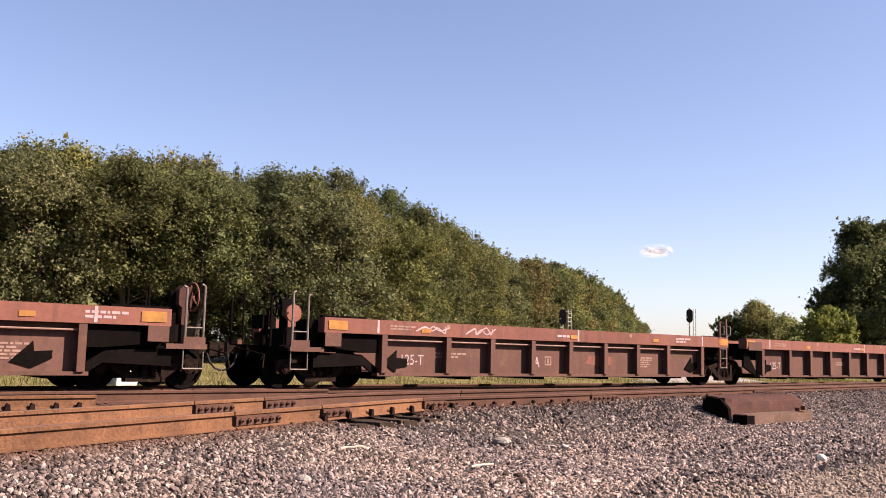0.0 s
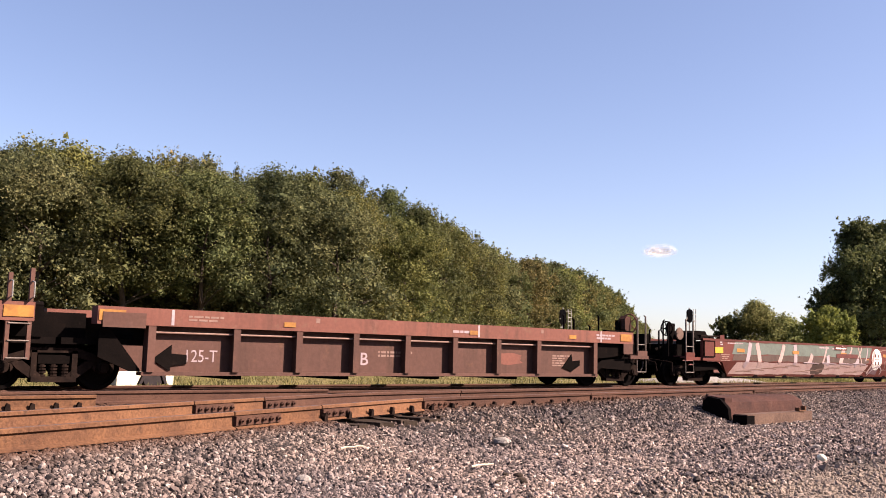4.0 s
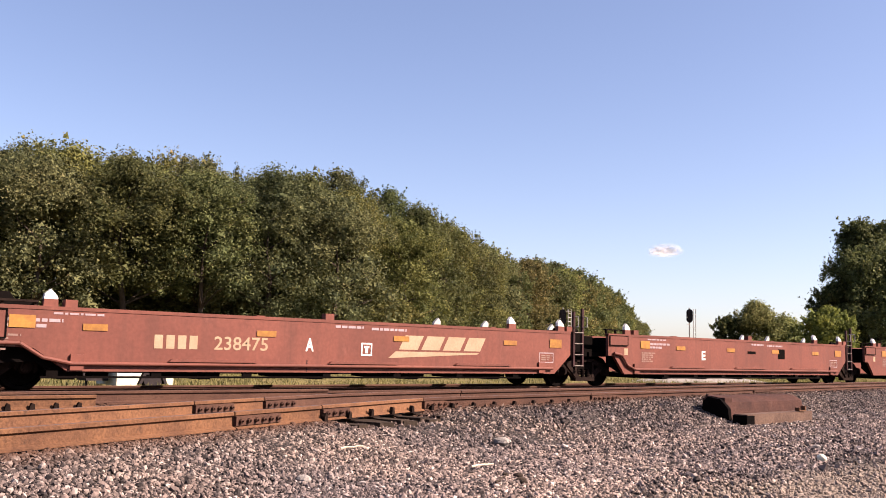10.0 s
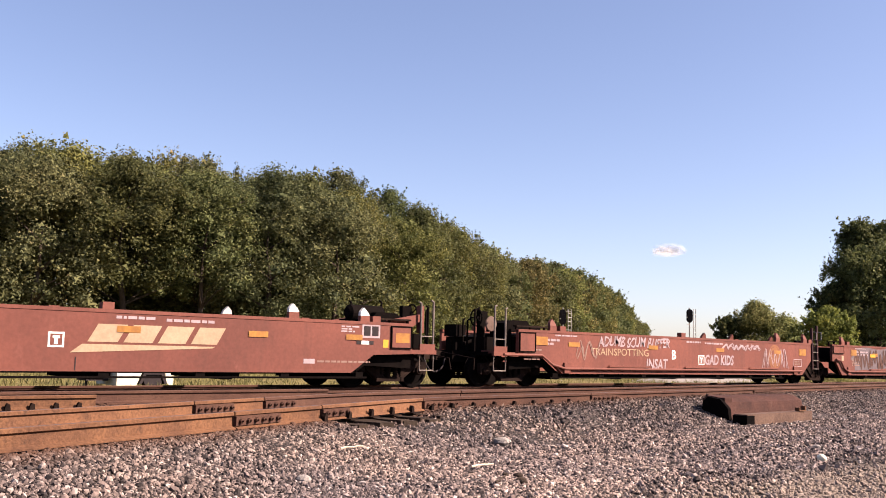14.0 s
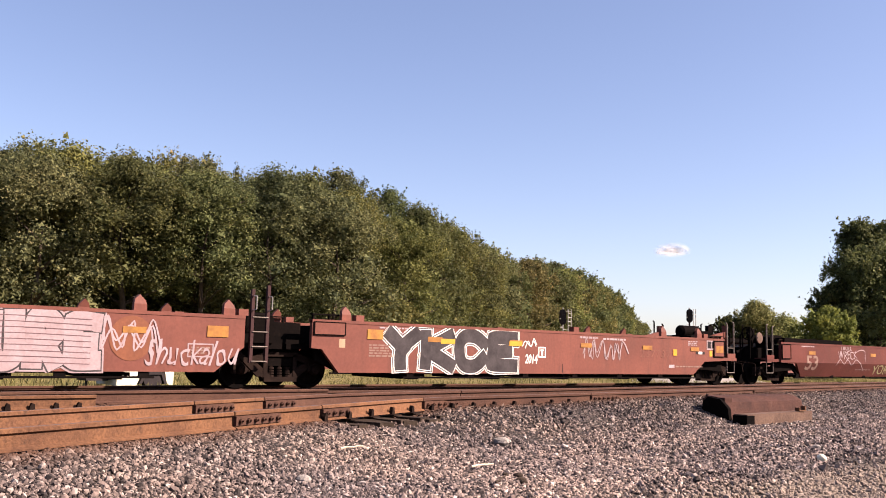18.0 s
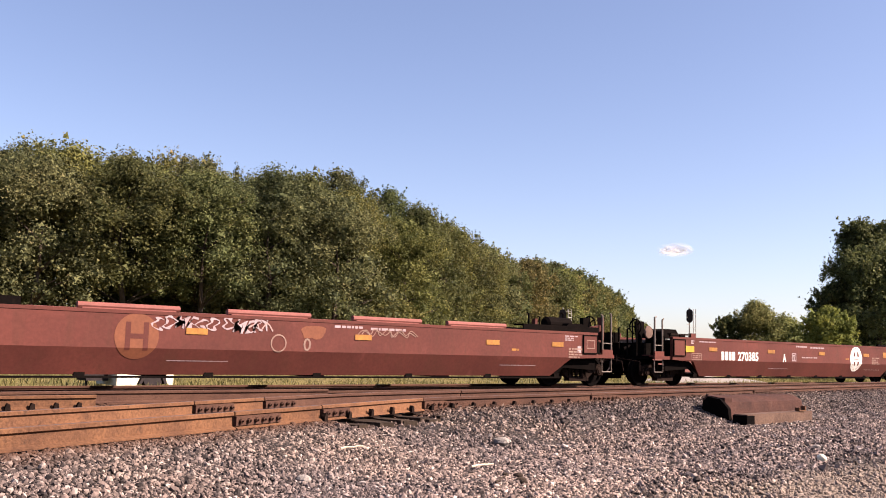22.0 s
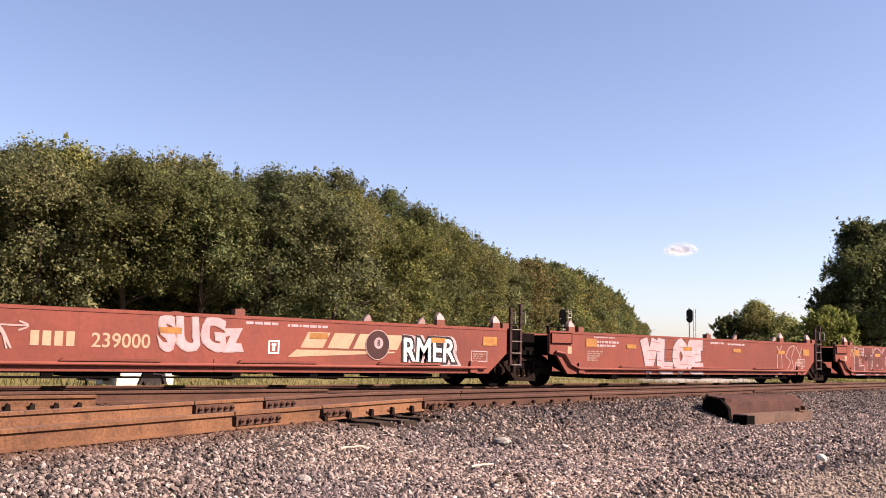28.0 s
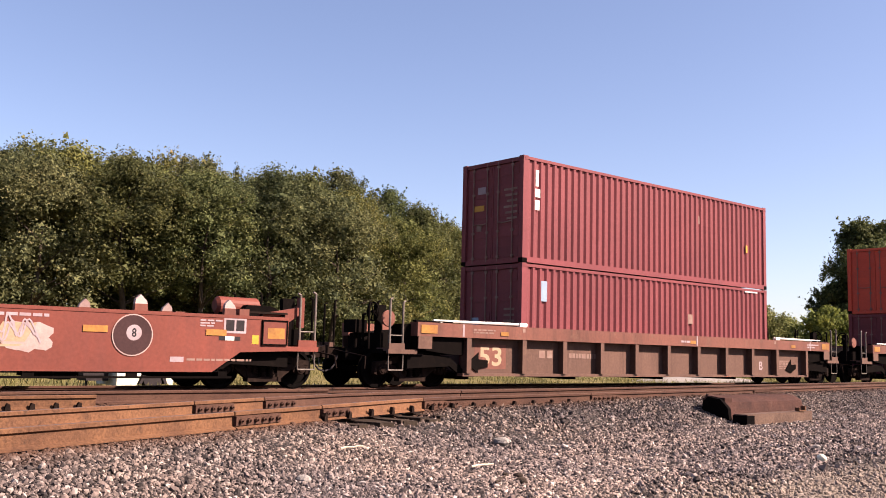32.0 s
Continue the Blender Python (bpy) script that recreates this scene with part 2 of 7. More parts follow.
M["leaf_bright"] = leafy("bright_leaves", (0.055, 0.080, 0.020), (0.155, 0.190, 0.048), (0.21, 0.22, 0.06))


# ---------------------------------------------------------------- mesh helpers
def bm_new():
    return bmesh.new()


def box(bm, x0, x1, y0, y1, z0, z1):
    vs = [bm.verts.new(p) for p in ((x0, y0, z0), (x1, y0, z0), (x1, y1, z0), (x0, y1, z0), (x0, y0, z1), (x1, y0, z1), (x1, y1, z1), (x0, y1, z1))]
    for f in ((0, 3, 2, 1), (4, 5, 6, 7), (0, 1, 5, 4), (1, 2, 6, 5), (2, 3, 7, 6), (3, 0, 4, 7)):
        bm.faces.new([vs[i] for i in f])


def prism_y(bm, outline, y0, y1):
    """A flat outline in x and z, given thickness from y0 to y1."""
    a = [bm.verts.new((x, y0, z)) for x, z in outline]
    b = [bm.verts.new((x, y1, z)) for x, z in outline]
    n = len(outline)
    bm.faces.new(a)
    bm.faces.new(b[::-1])
    for i in range(n):
        j = (i + 1) % n
        bm.faces.new((a[i], b[i], b[j], a[j]))


def prism_x(bm, outline, x0, x1):
    """A section in y and z, run from x0 to x1."""
    a = [bm.verts.new((x0, y, z)) for y, z in outline]
    b = [bm.verts.new((x1, y, z)) for y, z in outline]
    n = len(outline)
    bm.faces.new(a[::-1])
    bm.faces.new(b)
    for i in range(n):
        j = (i + 1) % n
        bm.faces.new((a[i], a[j], b[j], b[i]))


def tube(bm, p, q, r, n=8, r2=None):
    p, q = Vector(p), Vector(q)
    d = (q - p).normalized()
    s = d.orthogonal().normalized()
    t = d.cross(s)
    r2 = r if r2 is None else r2
    ra, rb = [], []
    for i in range(n):
        a = 2 * math.pi * i / n
        o = s * math.cos(a) + t * math.sin(a)
        ra.append(bm.verts.new(p + o * r))
        rb.append(bm.verts.new(q + o * r2))
    for i in range(n):
        j = (i + 1) % n
        bm.faces.new((ra[i], ra[j], rb[j], rb[i]))
    bm.faces.new(ra[::-1])
    bm.faces.new(rb)


def lathe_y(bm, prof, n=24, cx=0.0, cz=0.0):
    """A profile of (radius, y), turned about the y axis."""
    rings = []
    for r, y in prof:
        rings.append([bm.verts.new((cx + r * math.cos(2 * math.pi * i / n), y, cz + r * math.sin(2 * math.pi * i / n))) for i in range(n)])
    for a, b in zip(rings, rings[1:]):
        for i in range(n):
            j = (i + 1) % n
            bm.faces.new((a[i], a[j], b[j], b[i]))
    bm.faces.new(rings[0][::-1])
    bm.faces.new(rings[-1])


def finish(bm, name, material, bevel=0.0):
    if bevel:
        es = [e for e in bm.edges if len(e.link_faces) == 2 and e.calc_face_angle(0) > 0.6]
        bmesh.ops.bevel(bm, geom=es, offset=bevel, segments=1, affect="EDGES", clamp_overlap=True)
    bmesh.ops.recalc_face_normals(bm, faces=bm.faces)
    me = bpy.data.meshes.new(name)
    bm.to_mesh(me)
    bm.free()
    me.materials.append(material)
    return me


def part(name, bm, material, parent, label="", at=None, bevel=0.0):
    """ONE mesh object under a thing or a part."""
    me = bm if isinstance(bm, bpy.types.Mesh) else finish(bm, name, material, bevel)
    ob = new(name, me)
    ob.parent = parent
    if at is not None:
        ob.matrix_basis = at if isinstance(at, Matrix) else Matrix.Translation(at)
    if label:
        tagged(ob, label)
    return ob


CACHE = {}


def shared(key, build, material, bevel=0.0):
    """A mesh that is built once and used by every alike part."""
    k = (key, material.name)
    if k not in CACHE:
        bm = bmesh.new()
        build(bm)
        CACHE[k] = finish(bm, str(key[0] if isinstance(key, tuple) else key), material, bevel)
    return CACHE[k]


def thing(name, label, category, group="", kind="", at=None):
    ob = new(name)
    ob.empty_display_size = 0.2
    tagged(ob, label, category, group, kind)
    if at is not None:
        ob.matrix_basis = at if isinstance(at, Matrix) else Matrix.Translation(at)
    return ob


# ---------------------------------------------------------------- ground
TRACK_Y = 18.53


def near_rail_y(x):
    """The near rail of the branch track: two straights with a short bend at the frog."""
    a, b = 6.95 + 0.437 * x, 9.84 + 0.1165 * x
    k = 0.12
    m = np.minimum(a, b)
    return m - k * np.log(np.exp(-(a - m) / k) + np.exp(-(b - m) / k))


def branch(x, off):
    """A point on the branch track, off metres behind its near rail."""
    e = 0.05
    s = (near_rail_y(x + e) - near_rail_y(x - e)) / (2 * e)
    n = math.hypot(1, s)
    return Vector((x - off * s / n, near_rail_y(x) + off / n, 0))


def smooth(a, b, v):
    v = np.clip((v - a) / (b - a), 0.0, 1.0)
    return v * v * (3 - 2 * v)


def ground_z(x, y):
    nr = near_rail_y(np.clip(x, -30, 60))
    top = 0.33 - 0.06 * smooth(6.3, 6.9, x) + 0.095 * smooth(8.2, 9.4, x) + 0.045 * smooth(11.5, 15.0, x)
    z = -0.36 + top * smooth(nr - 2.2, nr - 0.25, y) - (top - 0.16) * smooth(nr + 0.3, nr + 0.9, y)
    z -= 0.16 * smooth(21.0, 24.0, y)
    return z


def rail_dust(nt, co, col):
    """Rust-brown dust on the ballast close to the near rail."""
    xyz = nt.nodes.new("ShaderNodeSeparateXYZ")
    nt.links.new(co, xyz.inputs[0])

    def line(a, k):
        m = nt.nodes.new("ShaderNodeMath")
        m.operation = "MULTIPLY_ADD"
        nt.links.new(xyz.outputs[0], m.inputs[0])
        m.inputs[1].default_value, m.inputs[2].default_value = k, a
        return m.outputs[0]
    low = nt.nodes.new("ShaderNodeMath")
    low.operation = "MINIMUM"
    nt.links.new(line(6.95, 0.437), low.inputs[0])
    nt.links.new(line(9.84, 0.1165), low.inputs[1])
    gap = nt.nodes.new("ShaderNodeMath")
    gap.operation = "SUBTRACT"
    nt.links.new(low.outputs[0], gap.inputs[0])
    nt.links.new(xyz.outputs[1], gap.inputs[1])
    wob = nt.nodes.new("ShaderNodeMath")
    wob.operation = "MULTIPLY_ADD"
    nt.links.new(tex(nt, co, 2.2, 4), wob.inputs[0])
    wob.inputs[1].default_value = 0.5
    nt.links.new(gap.outputs[0], wob.inputs[2])
    mr = nt.nodes.new("ShaderNodeMapRange")
    mr.inputs[1].default_value, mr.inputs[2].default_value, mr.inputs[3].default_value, mr.inputs[4].default_value = 0.40, 0.95, 0.9, 0.0
    nt.links.new(wob.outputs[0], mr.inputs[0])
    col = mixc(nt, mr.outputs[0], col, (0.085, 0.042, 0.026))
    worn = nt.nodes.new("ShaderNodeMapRange")          # old stained ballast by the track, fresh crushed stone farther out
    worn.inputs[1].default_value, worn.inputs[2].default_value, worn.inputs[3].default_value, worn.inputs[4].default_value = 0.7, 3.0, 0.72, 1.10
    nt.links.new(wob.outputs[0], worn.inputs[0])
    col = mixc(nt, 1.0, col, worn.outputs[0], "MULTIPLY")
    dirt = nt.nodes.new("ShaderNodeMath")
    dirt.operation = "MULTIPLY_ADD"
    nt.links.new(tex(nt, co, 0.9, 5, 0.65), dirt.inputs[0])
    dirt.inputs[1].default_value = 2.2
    nt.links.new(xyz.outputs[1], dirt.inputs[2])
    sand = nt.nodes.new("ShaderNodeMapRange")
    sand.inputs[1].default_value, sand.inputs[2].default_value, sand.inputs[3].default_value, sand.inputs[4].default_value = 6.0, 6.5, 0.75, 0.0
    nt.links.new(dirt.outputs[0], sand.inputs[0])
    return mixc(nt, sand.outputs[0], col, (0.180, 0.140, 0.112))


def make_ground():
    xs = [-3000, -800, -250, -90, -45, -25] + [-15 + 0.5 * i for i in range(111)] + [48, 60, 80, 110, 160, 260, 500, 1000, 2500]
    ys = [-2500, -600, -150, -50, -20, -8] + [-3 + 0.33 * i for i in range(100)] + [34, 40, 50, 65, 90, 130, 200, 350, 700, 1400, 2800]
    verts = []
    for y in ys:
        for x in xs:
            z = ground_z(x, y)
            if y < 24 and abs(x) < 60:
                z += 0.03 * noise.noise((x * 0.9, y * 0.9, 0)) + 0.014 * noise.noise((x * 3, y * 3, 5))
            elif abs(x) < 300 and abs(y) < 300:
                z += 0.10 * noise.noise((x * 0.11, y * 0.11, 2))
            verts.append((x, y, z))
    w = len(xs)
    faces = [(j * w + i, j * w + i + 1, (j + 1) * w + i + 1, (j + 1) * w + i) for j in range(len(ys) - 1) for i in range(w - 1)]
    me = bpy.data.meshes.new("ground")
    me.from_pydata(verts, [], faces)
    for f in me.polygons:
        f.use_smooth = True
    m = bpy.data.materials.new("ballast_and_grass")
    m.use_nodes = True
    nt = m.node_tree
    b = nt.nodes["Principled BSDF"]
    co = nt.nodes.new("ShaderNodeTexCoord").outputs["Object"]
    vor = nt.nodes.new("ShaderNodeTexVoronoi")
    vor.inputs["Scale"].default_value = 24
    nt.links.new(co, vor.inputs["Vector"])
    sep = nt.nodes.new("ShaderNodeSeparateColor")
    nt.links.new(vor.outputs["Color"], sep.inputs[0])
    # dark ground with darker cell edges: shade between stones put into the colour
    stone = ramp(nt, sep.outputs[0], [(0.0, (0.030, 0.026, 0.025)), (0.5, (0.068, 0.058, 0.054)), (1.0, (0.130, 0.113, 0.105))])
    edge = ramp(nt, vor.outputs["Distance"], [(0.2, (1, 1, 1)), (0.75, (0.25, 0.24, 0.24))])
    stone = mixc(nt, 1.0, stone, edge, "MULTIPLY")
    patch = ramp(nt, tex(nt, co, 0.5, 5), [(0.38, (0.75, 0.70, 0.70)), (0.62, (1.15, 1.08, 1.02))])
    stone = mixc(nt, 1.0, stone, patch, "MULTIPLY")
    stone = rail_dust(nt, co, stone)
    grass = ramp(nt, tex(nt, co, 0.45, 8, 0.75), [(0.35, (0.060, 0.056, 0.020)), (0.5, (0.125, 0.102, 0.042)), (0.68, (0.200, 0.155, 0.075))])
    blades = ramp(nt, tex(nt, co, 9, 4, 0.7), [(0.3, (0.55, 0.58, 0.5)), (0.7, (1.3, 1.25, 1.2))])
    grass = mixc(nt, 1.0, grass, blades, "MULTIPLY")
    xyz = nt.nodes.new("ShaderNodeSeparateXYZ")
    nt.links.new(co, xyz.inputs[0])
    wob = nt.nodes.new("ShaderNodeMath")
    wob.operation = "MULTIPLY_ADD"
    nt.links.new(tex(nt, co, 0.4, 5), wob.inputs[0])
    wob.inputs[1].default_value = 5.0
    nt.links.new(xyz.outputs[1], wob.inputs[2])
    mask = nt.nodes.new("ShaderNodeMapRange")
    mask.inputs[1].default_value, mask.inputs[2].default_value = 24.0, 25.2
    nt.links.new(wob.outputs[0], mask.inputs[0])
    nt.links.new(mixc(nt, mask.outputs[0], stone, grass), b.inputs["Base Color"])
    b.inputs["Roughness"].default_value = 0.95
    b.inputs["Specular IOR Level"].default_value = 0.1
    bp = nt.nodes.new("ShaderNodeBump")
    bp.inputs["Strength"].default_value = 0.9
    bp.inputs["Distance"].default_value = 0.04
    inv = nt.nodes.new("ShaderNodeMath")
    inv.operation = "SUBTRACT"
    inv.inputs[0].default_value = 1.0
    nt.links.new(vor.outputs["Distance"], inv.inputs[1])
    nt.links.new(inv.outputs[0], bp.inputs["Height"])
    nt.links.new(bp.outputs[0], b.inputs["Normal"])
    me.materials.append(m)
    tagged(new("ground", me), "grey-brown crushed stone ballast giving way to dry grass", "ground", kind="structure")


make_ground()


def make_stones():
    """Loose ballast in front of and between the tracks: many small broken stones, each with its own facets."""
    rng = np.random.default_rng(5)
    t = (1 + 5 ** 0.5) / 2
    ico = np.array([(-1, t, 0), (1, t, 0), (-1, -t, 0), (1, -t, 0), (0, -1, t), (0, 1, t), (0, -1, -t), (0, 1, -t), (t, 0, -1), (t, 0, 1), (-t, 0, -1), (-t, 0, 1)], float) / 1.9
    icf = np.array([(0, 11, 5), (0, 5, 1), (0, 1, 7), (0, 7, 10), (0, 10, 11), (1, 5, 9), (5, 11, 4), (11, 10, 2), (10, 7, 6), (7, 1, 8),
                    (3, 9, 4), (3, 4, 2), (3, 2, 6), (3, 6, 8), (3, 8, 9), (4, 9, 5), (2, 4, 11), (6, 2, 10), (8, 6, 7), (9, 8, 1)])
    oc = np.array([(1, 0, 0), (-1, 0, 0), (0, 1, 0), (0, -1, 0), (0, 0, 1), (0, 0, -1)], float)
    ocf = np.array([(0, 2, 4), (2, 1, 4), (1, 3, 4), (3, 0, 4), (2, 0, 5), (1, 2, 5), (3, 1, 5), (0, 3, 5)])

    def scatter(count, xr, yr, shape, faces, size, keep):
        x, y = rng.uniform(*xr, count * 9), rng.uniform(*yr, count * 9)
        ok = np.flatnonzero(keep(x, y))[:count]
        x, y, n = x[ok], y[ok], len(ok)
        s = size * rng.lognormal(0, 0.27, n)
        flat = np.stack([s, s * rng.uniform(0.6, 1, n), s * rng.uniform(0.45, 0.85, n)], 1)
        v = shape[None] * rng.uniform(0.6, 1.25, (n, *shape.shape)) * flat[:, None, :]
        q = rng.normal(size=(n, 4))                      # a random turn for each stone
        q /= np.linalg.norm(q, axis=1)[:, None]
        w, u = q[:, :1, None], q[:, None, 1:]
        c = np.cross(u, v)
        v = v + 2 * (w * c + np.cross(u, c))
        v += np.stack([x, y, ground_z(x, y) + s * rng.uniform(0.0, 0.55, n)], 1)[:, None, :]
        f = faces[None] + (np.arange(n) * len(shape))[:, None, None]
        me = bpy.data.meshes.new("ballast")
        me.from_pydata(v.reshape(-1, 3).tolist(), [], f.reshape(-1, 3).tolist())
        return me

    def fore(x, y):
        return (y < near_rail_y(x) - 0.1) & (0.38 * x - 0.5 < y) & (0.18 * y - 0.5 < x) & (np.hypot(x, y) > 5.2) & ((y > 5.7 + 0.35 * np.sin(1.7 * x)) | (rng.random(len(x)) < 0.22))

    a = scatter(66000, (0.4, 13.0), (3.4, 11.5), ico, icf, 0.0200, lambda x, y: fore(x, y) & (np.hypot(x, y) < 12))
    b = scatter(76000, (6.0, 30.0), (3.4, 13.5), oc, ocf, 0.0265, lambda x, y: fore(x, y) & (np.hypot(x, y) >= 10))
    c = scatter(9000, (2.0, 34.0), (8.0, 17.5), oc, ocf, 0.036, lambda x, y: y > near_rail_y(x) + 0.15)
    m = bpy.data.materials.new("broken_stone")
    m.use_nodes = True
    nt = m.node_tree
    bs = nt.nodes["Principled BSDF"]
    geo = nt.nodes.new("ShaderNodeNewGeometry")
    co = nt.nodes.new("ShaderNodeTexCoord").outputs["Object"]
    col = ramp(nt, geo.outputs["Random Per Island"], [(0.0, (0.022, 0.019, 0.019)), (0.34, (0.074, 0.061, 0.058)), (0.72, (0.184, 0.146, 0.132)), (0.94, (0.268, 0.222, 0.200)), (1.0, (0.37, 0.335, 0.31))])
    patch = ramp(nt, tex(nt, co, 0.55, 5), [(0.38, (0.74, 0.71, 0.73)), (0.62, (1.10, 1.01, 0.95))])
    col = mixc(nt, 1.0, col, patch, "MULTIPLY")
    col = mixc(nt, 1.0, col, ramp(nt, tex(nt, co, 55, 3), [(0.3, (0.8, 0.8, 0.8)), (0.7, (1.15, 1.15, 1.15))]), "MULTIPLY")
    nt.links.new(rail_dust(nt, co, col), bs.inputs["Base Color"])
    bs.inputs["Roughness"].default_value = 0.92
    bs.inputs["Specular IOR Level"].default_value = 0.15
    for me in (a, b, c):
        me.materials.append(m)
        tagged(new("ballast", me), "loose grey and pinkish crushed stone ballast", "gravel", kind="stuff")


make_stones()


# ---------------------------------------------------------------- tracks
RAIL = [(-0.07, -0.185), (0.07, -0.185), (0.07, -0.172), (0.014, -0.150), (0.010, -0.055), (0.036, -0.040), (0.036, -0.008),
        (0.026, 0.0), (-0.026, 0.0), (-0.036, -0.008), (-0.036, -0.040), (-0.010, -0.055), (-0.014, -0.150), (-0.07, -0.172)]


def rail_along(name, points, z, parent, m):
    """A rail with head, web and foot, run through the points."""
    verts, faces, k = [], [], len(RAIL)
    for i, p in enumerate(points):
        a, b = points[max(0, i - 1)], points[min(len(points) - 1, i + 1)]
        d = (b - a).normalized()
        n = Vector((-d.y, d.x, 0))
        verts += [(p.x + n.x * y, p.y + n.y * y, z + h) for y, h in RAIL]
    for i in range(len(points) - 1):
        for j in range(k):
            faces.append((i * k + j, i * k + (j + 1) % k, (i + 1) * k + (j + 1) % k, (i + 1) * k + j))
    faces += [tuple(range(k)), tuple(range((len(points) - 1) * k, len(points) * k))]
    bm = bm_new()
    vs = [bm.verts.new(v) for v in verts]
    for f in faces:
        bm.faces.new([vs[i] for i in f])
    me = finish(bm, name, m)
    me.materials.append(M["railhead"])
    for f in me.polygons:
        if f.normal.z > 0.8 and f.center.z > z - 0.004:
            f.material_index = 1
    return part(name, me, None, parent)


def tie_mesh():
    def b(bm):
        box(bm, -0.11, 0.11, -1.3, 1.3, -0.17, 0.0)
    return shared("tie", b, M["tie"], 0.012)


main_track = thing("railway_track", "straight main track with worn rails on wooden ties", "track", kind="structure", at=(0, TRACK_Y, 0))
for off in (-0.755, 0.755):
    rail_along("rail", [Vector((x, off, 0)) for x in (-60, -20, 0, 20, 40, 80, 200, 700)], 0.0, main_track, M["railold"])
for i in range(110):
    part("tie", tie_mesh(), None, main_track, at=pose(-6 + i * 0.56, random.uniform(-0.03, 0.03), -0.19, 0, 0, random.uniform(-0.8, 0.8)))

BZ = 0.18
branch_track = thing("branch_track", "rust-orange branch track curving in with bolted rail joints", "track", kind="structure", at=(0, 0, 0))
cuts = [(-14, 4.85), (4.87, 6.40), (6.42, 8.85), (8.87, 13.4), (13.42, 60.0)]
for a, b in cuts:
    n = max(4, int((b - a) / 0.4))
    rail_along("rail", [branch(a + (b - a) * i / n, 0) for i in range(n + 1)], BZ, branch_track, M["rail" if a < 8 else "railold"])
for a, b in [(-14, 5.88), (5.90, 7.2), (7.22, 11.5), (11.52, 60)]:
    n = max(4, int((b - a) / 0.4))
    rail_along("rail", [branch(a + (b - a) * i / n, 1.51) for i in range(n + 1)], BZ, branch_track, M["rail" if a < 7 else "railold"])
for i in range(92):
    x = -7 + i * 0.52
    p = branch(x, 0.755)
    d = branch(x + 0.1, 0.755) - branch(x - 0.1, 0.755)
    part("tie", tie_mesh(), None, branch_track, at=pose(p.x, p.y, BZ - 0.215, 0, 0, math.degrees(math.atan2(d.y, d.x)) + random.uniform(-1.5, 1.5)))


# ---------------------------------------------------------------- rail hardware of the branch track
def joint_bar_mesh(length, bolts):
    def b(bm):
        box(bm, 0, length, -0.052, -0.012, -0.150, -0.050)
        for i in range(bolts):
            x = length * (i + 0.5) / bolts
            tube(bm, (x, -0.052, -0.10), (x, -0.085, -0.10), 0.026, 6)
            tube(bm, (x, -0.085, -0.10), (x, -0.11, -0.10), 0.012, 6)
    return shared(("joint_bar", length, bolts), b, M["railold"], 0.006)


def on_branch(x, off, z=BZ):
    p = branch(x, off)
    d = branch(x + 0.05, off) - branch(x - 0.05, off)
    return pose(p.x, p.y, z, 0, 0, math.degrees(math.atan2(d.y, d.x)))


for x, off, l, n in ((4.87, 0, 0.80, 6), (6.42, 0, 0.62, 4), (8.87, 0, 1.1, 7), (13.42, 0, 0.9, 6), (5.90, 1.51, 0.75, 6), (7.22, 1.51, 0.7, 5), (20.3, 0, 0.9, 6)):
    part("joint_bar", joint_bar_mesh(l, n), None, branch_track, "bolted joint bar", on_branch(x, off))


def clip_mesh():
    def b(bm):
        box(bm, -0.09, 0.09, -0.17, 0.02, -0.200, -0.186)
        prism_y(bm, [(-0.03, -0.186), (0.045, -0.186), (0.035, -0.105), (0.0, -0.09), (-0.02, -0.13)], -0.105, -0.05)
    return shared(("rail_brace",), b, M["truck"], 0.005)


for i in range(64):
    x = -1.0 + i * 0.52
    if x < 6.2 or x > 13.0:
        continue
    part("rail_brace", clip_mesh(), None, branch_track, "" if i else "dark rail brace on its plate", on_branch(x + 0.12, 0))

# crossing rails beyond the branch track
crossing = thing("crossing_track", "rusty crossing rails running beside the main track", "track", kind="structure", at=(0, 0, 0))
for y, z, x0, x1, mm in ((12.72, 0.175, -14, 4.75, "rail"), (14.22, 0.15, -14, 9.5, "railold"), (14.40, 0.13, -14, 3.4, "railold"), (15.5, 0.04, 6.0, 60.0, "railold")):
    n = 12
    rail_along("rail", [Vector((x0 + (x1 - x0) * k / n, y + (0.018 * (x0 + (x1 - x0) * k / n) if y > 15 else 0.0), 0)) for k in range(n + 1)], z, crossing, M[mm])
for i in range(38):
    part("rail_brace", clip_mesh(), None, crossing, at=pose(-6.6 + i * 0.30, 12.72, 0.175))
for i in range(20):
    part("tie", tie_mesh(), None, crossing, at=pose(-5.8 + i * 0.56, 13.55, -0.02, 0, 0, random.uniform(-1, 1)))
for i, (x, a, l) in enumerate(((7.55, -68, 1.0), (8.0, -64, 1.1), (8.5, -60, 0.9))):
    part("tie", tie_mesh(), None, branch_track, "long switch tie reaching out into the ballast", pose(x - 0.15, near_rail_y(x) + 0.55, BZ - 0.22 - 0.01 * i, 0, 0, a + 62))


def plank(bm):
    box(bm, -1.1, 1.1, -0.10, 0.10, -0.05, 0.03)


for i in range(6):
    part("plank", shared(("plank",), plank, M["tie"], 0.01), None, crossing, at=pose(9.0 + 2.5 * i, 14.5 + 0.12 * i, 0.0, 0, 0, 3))


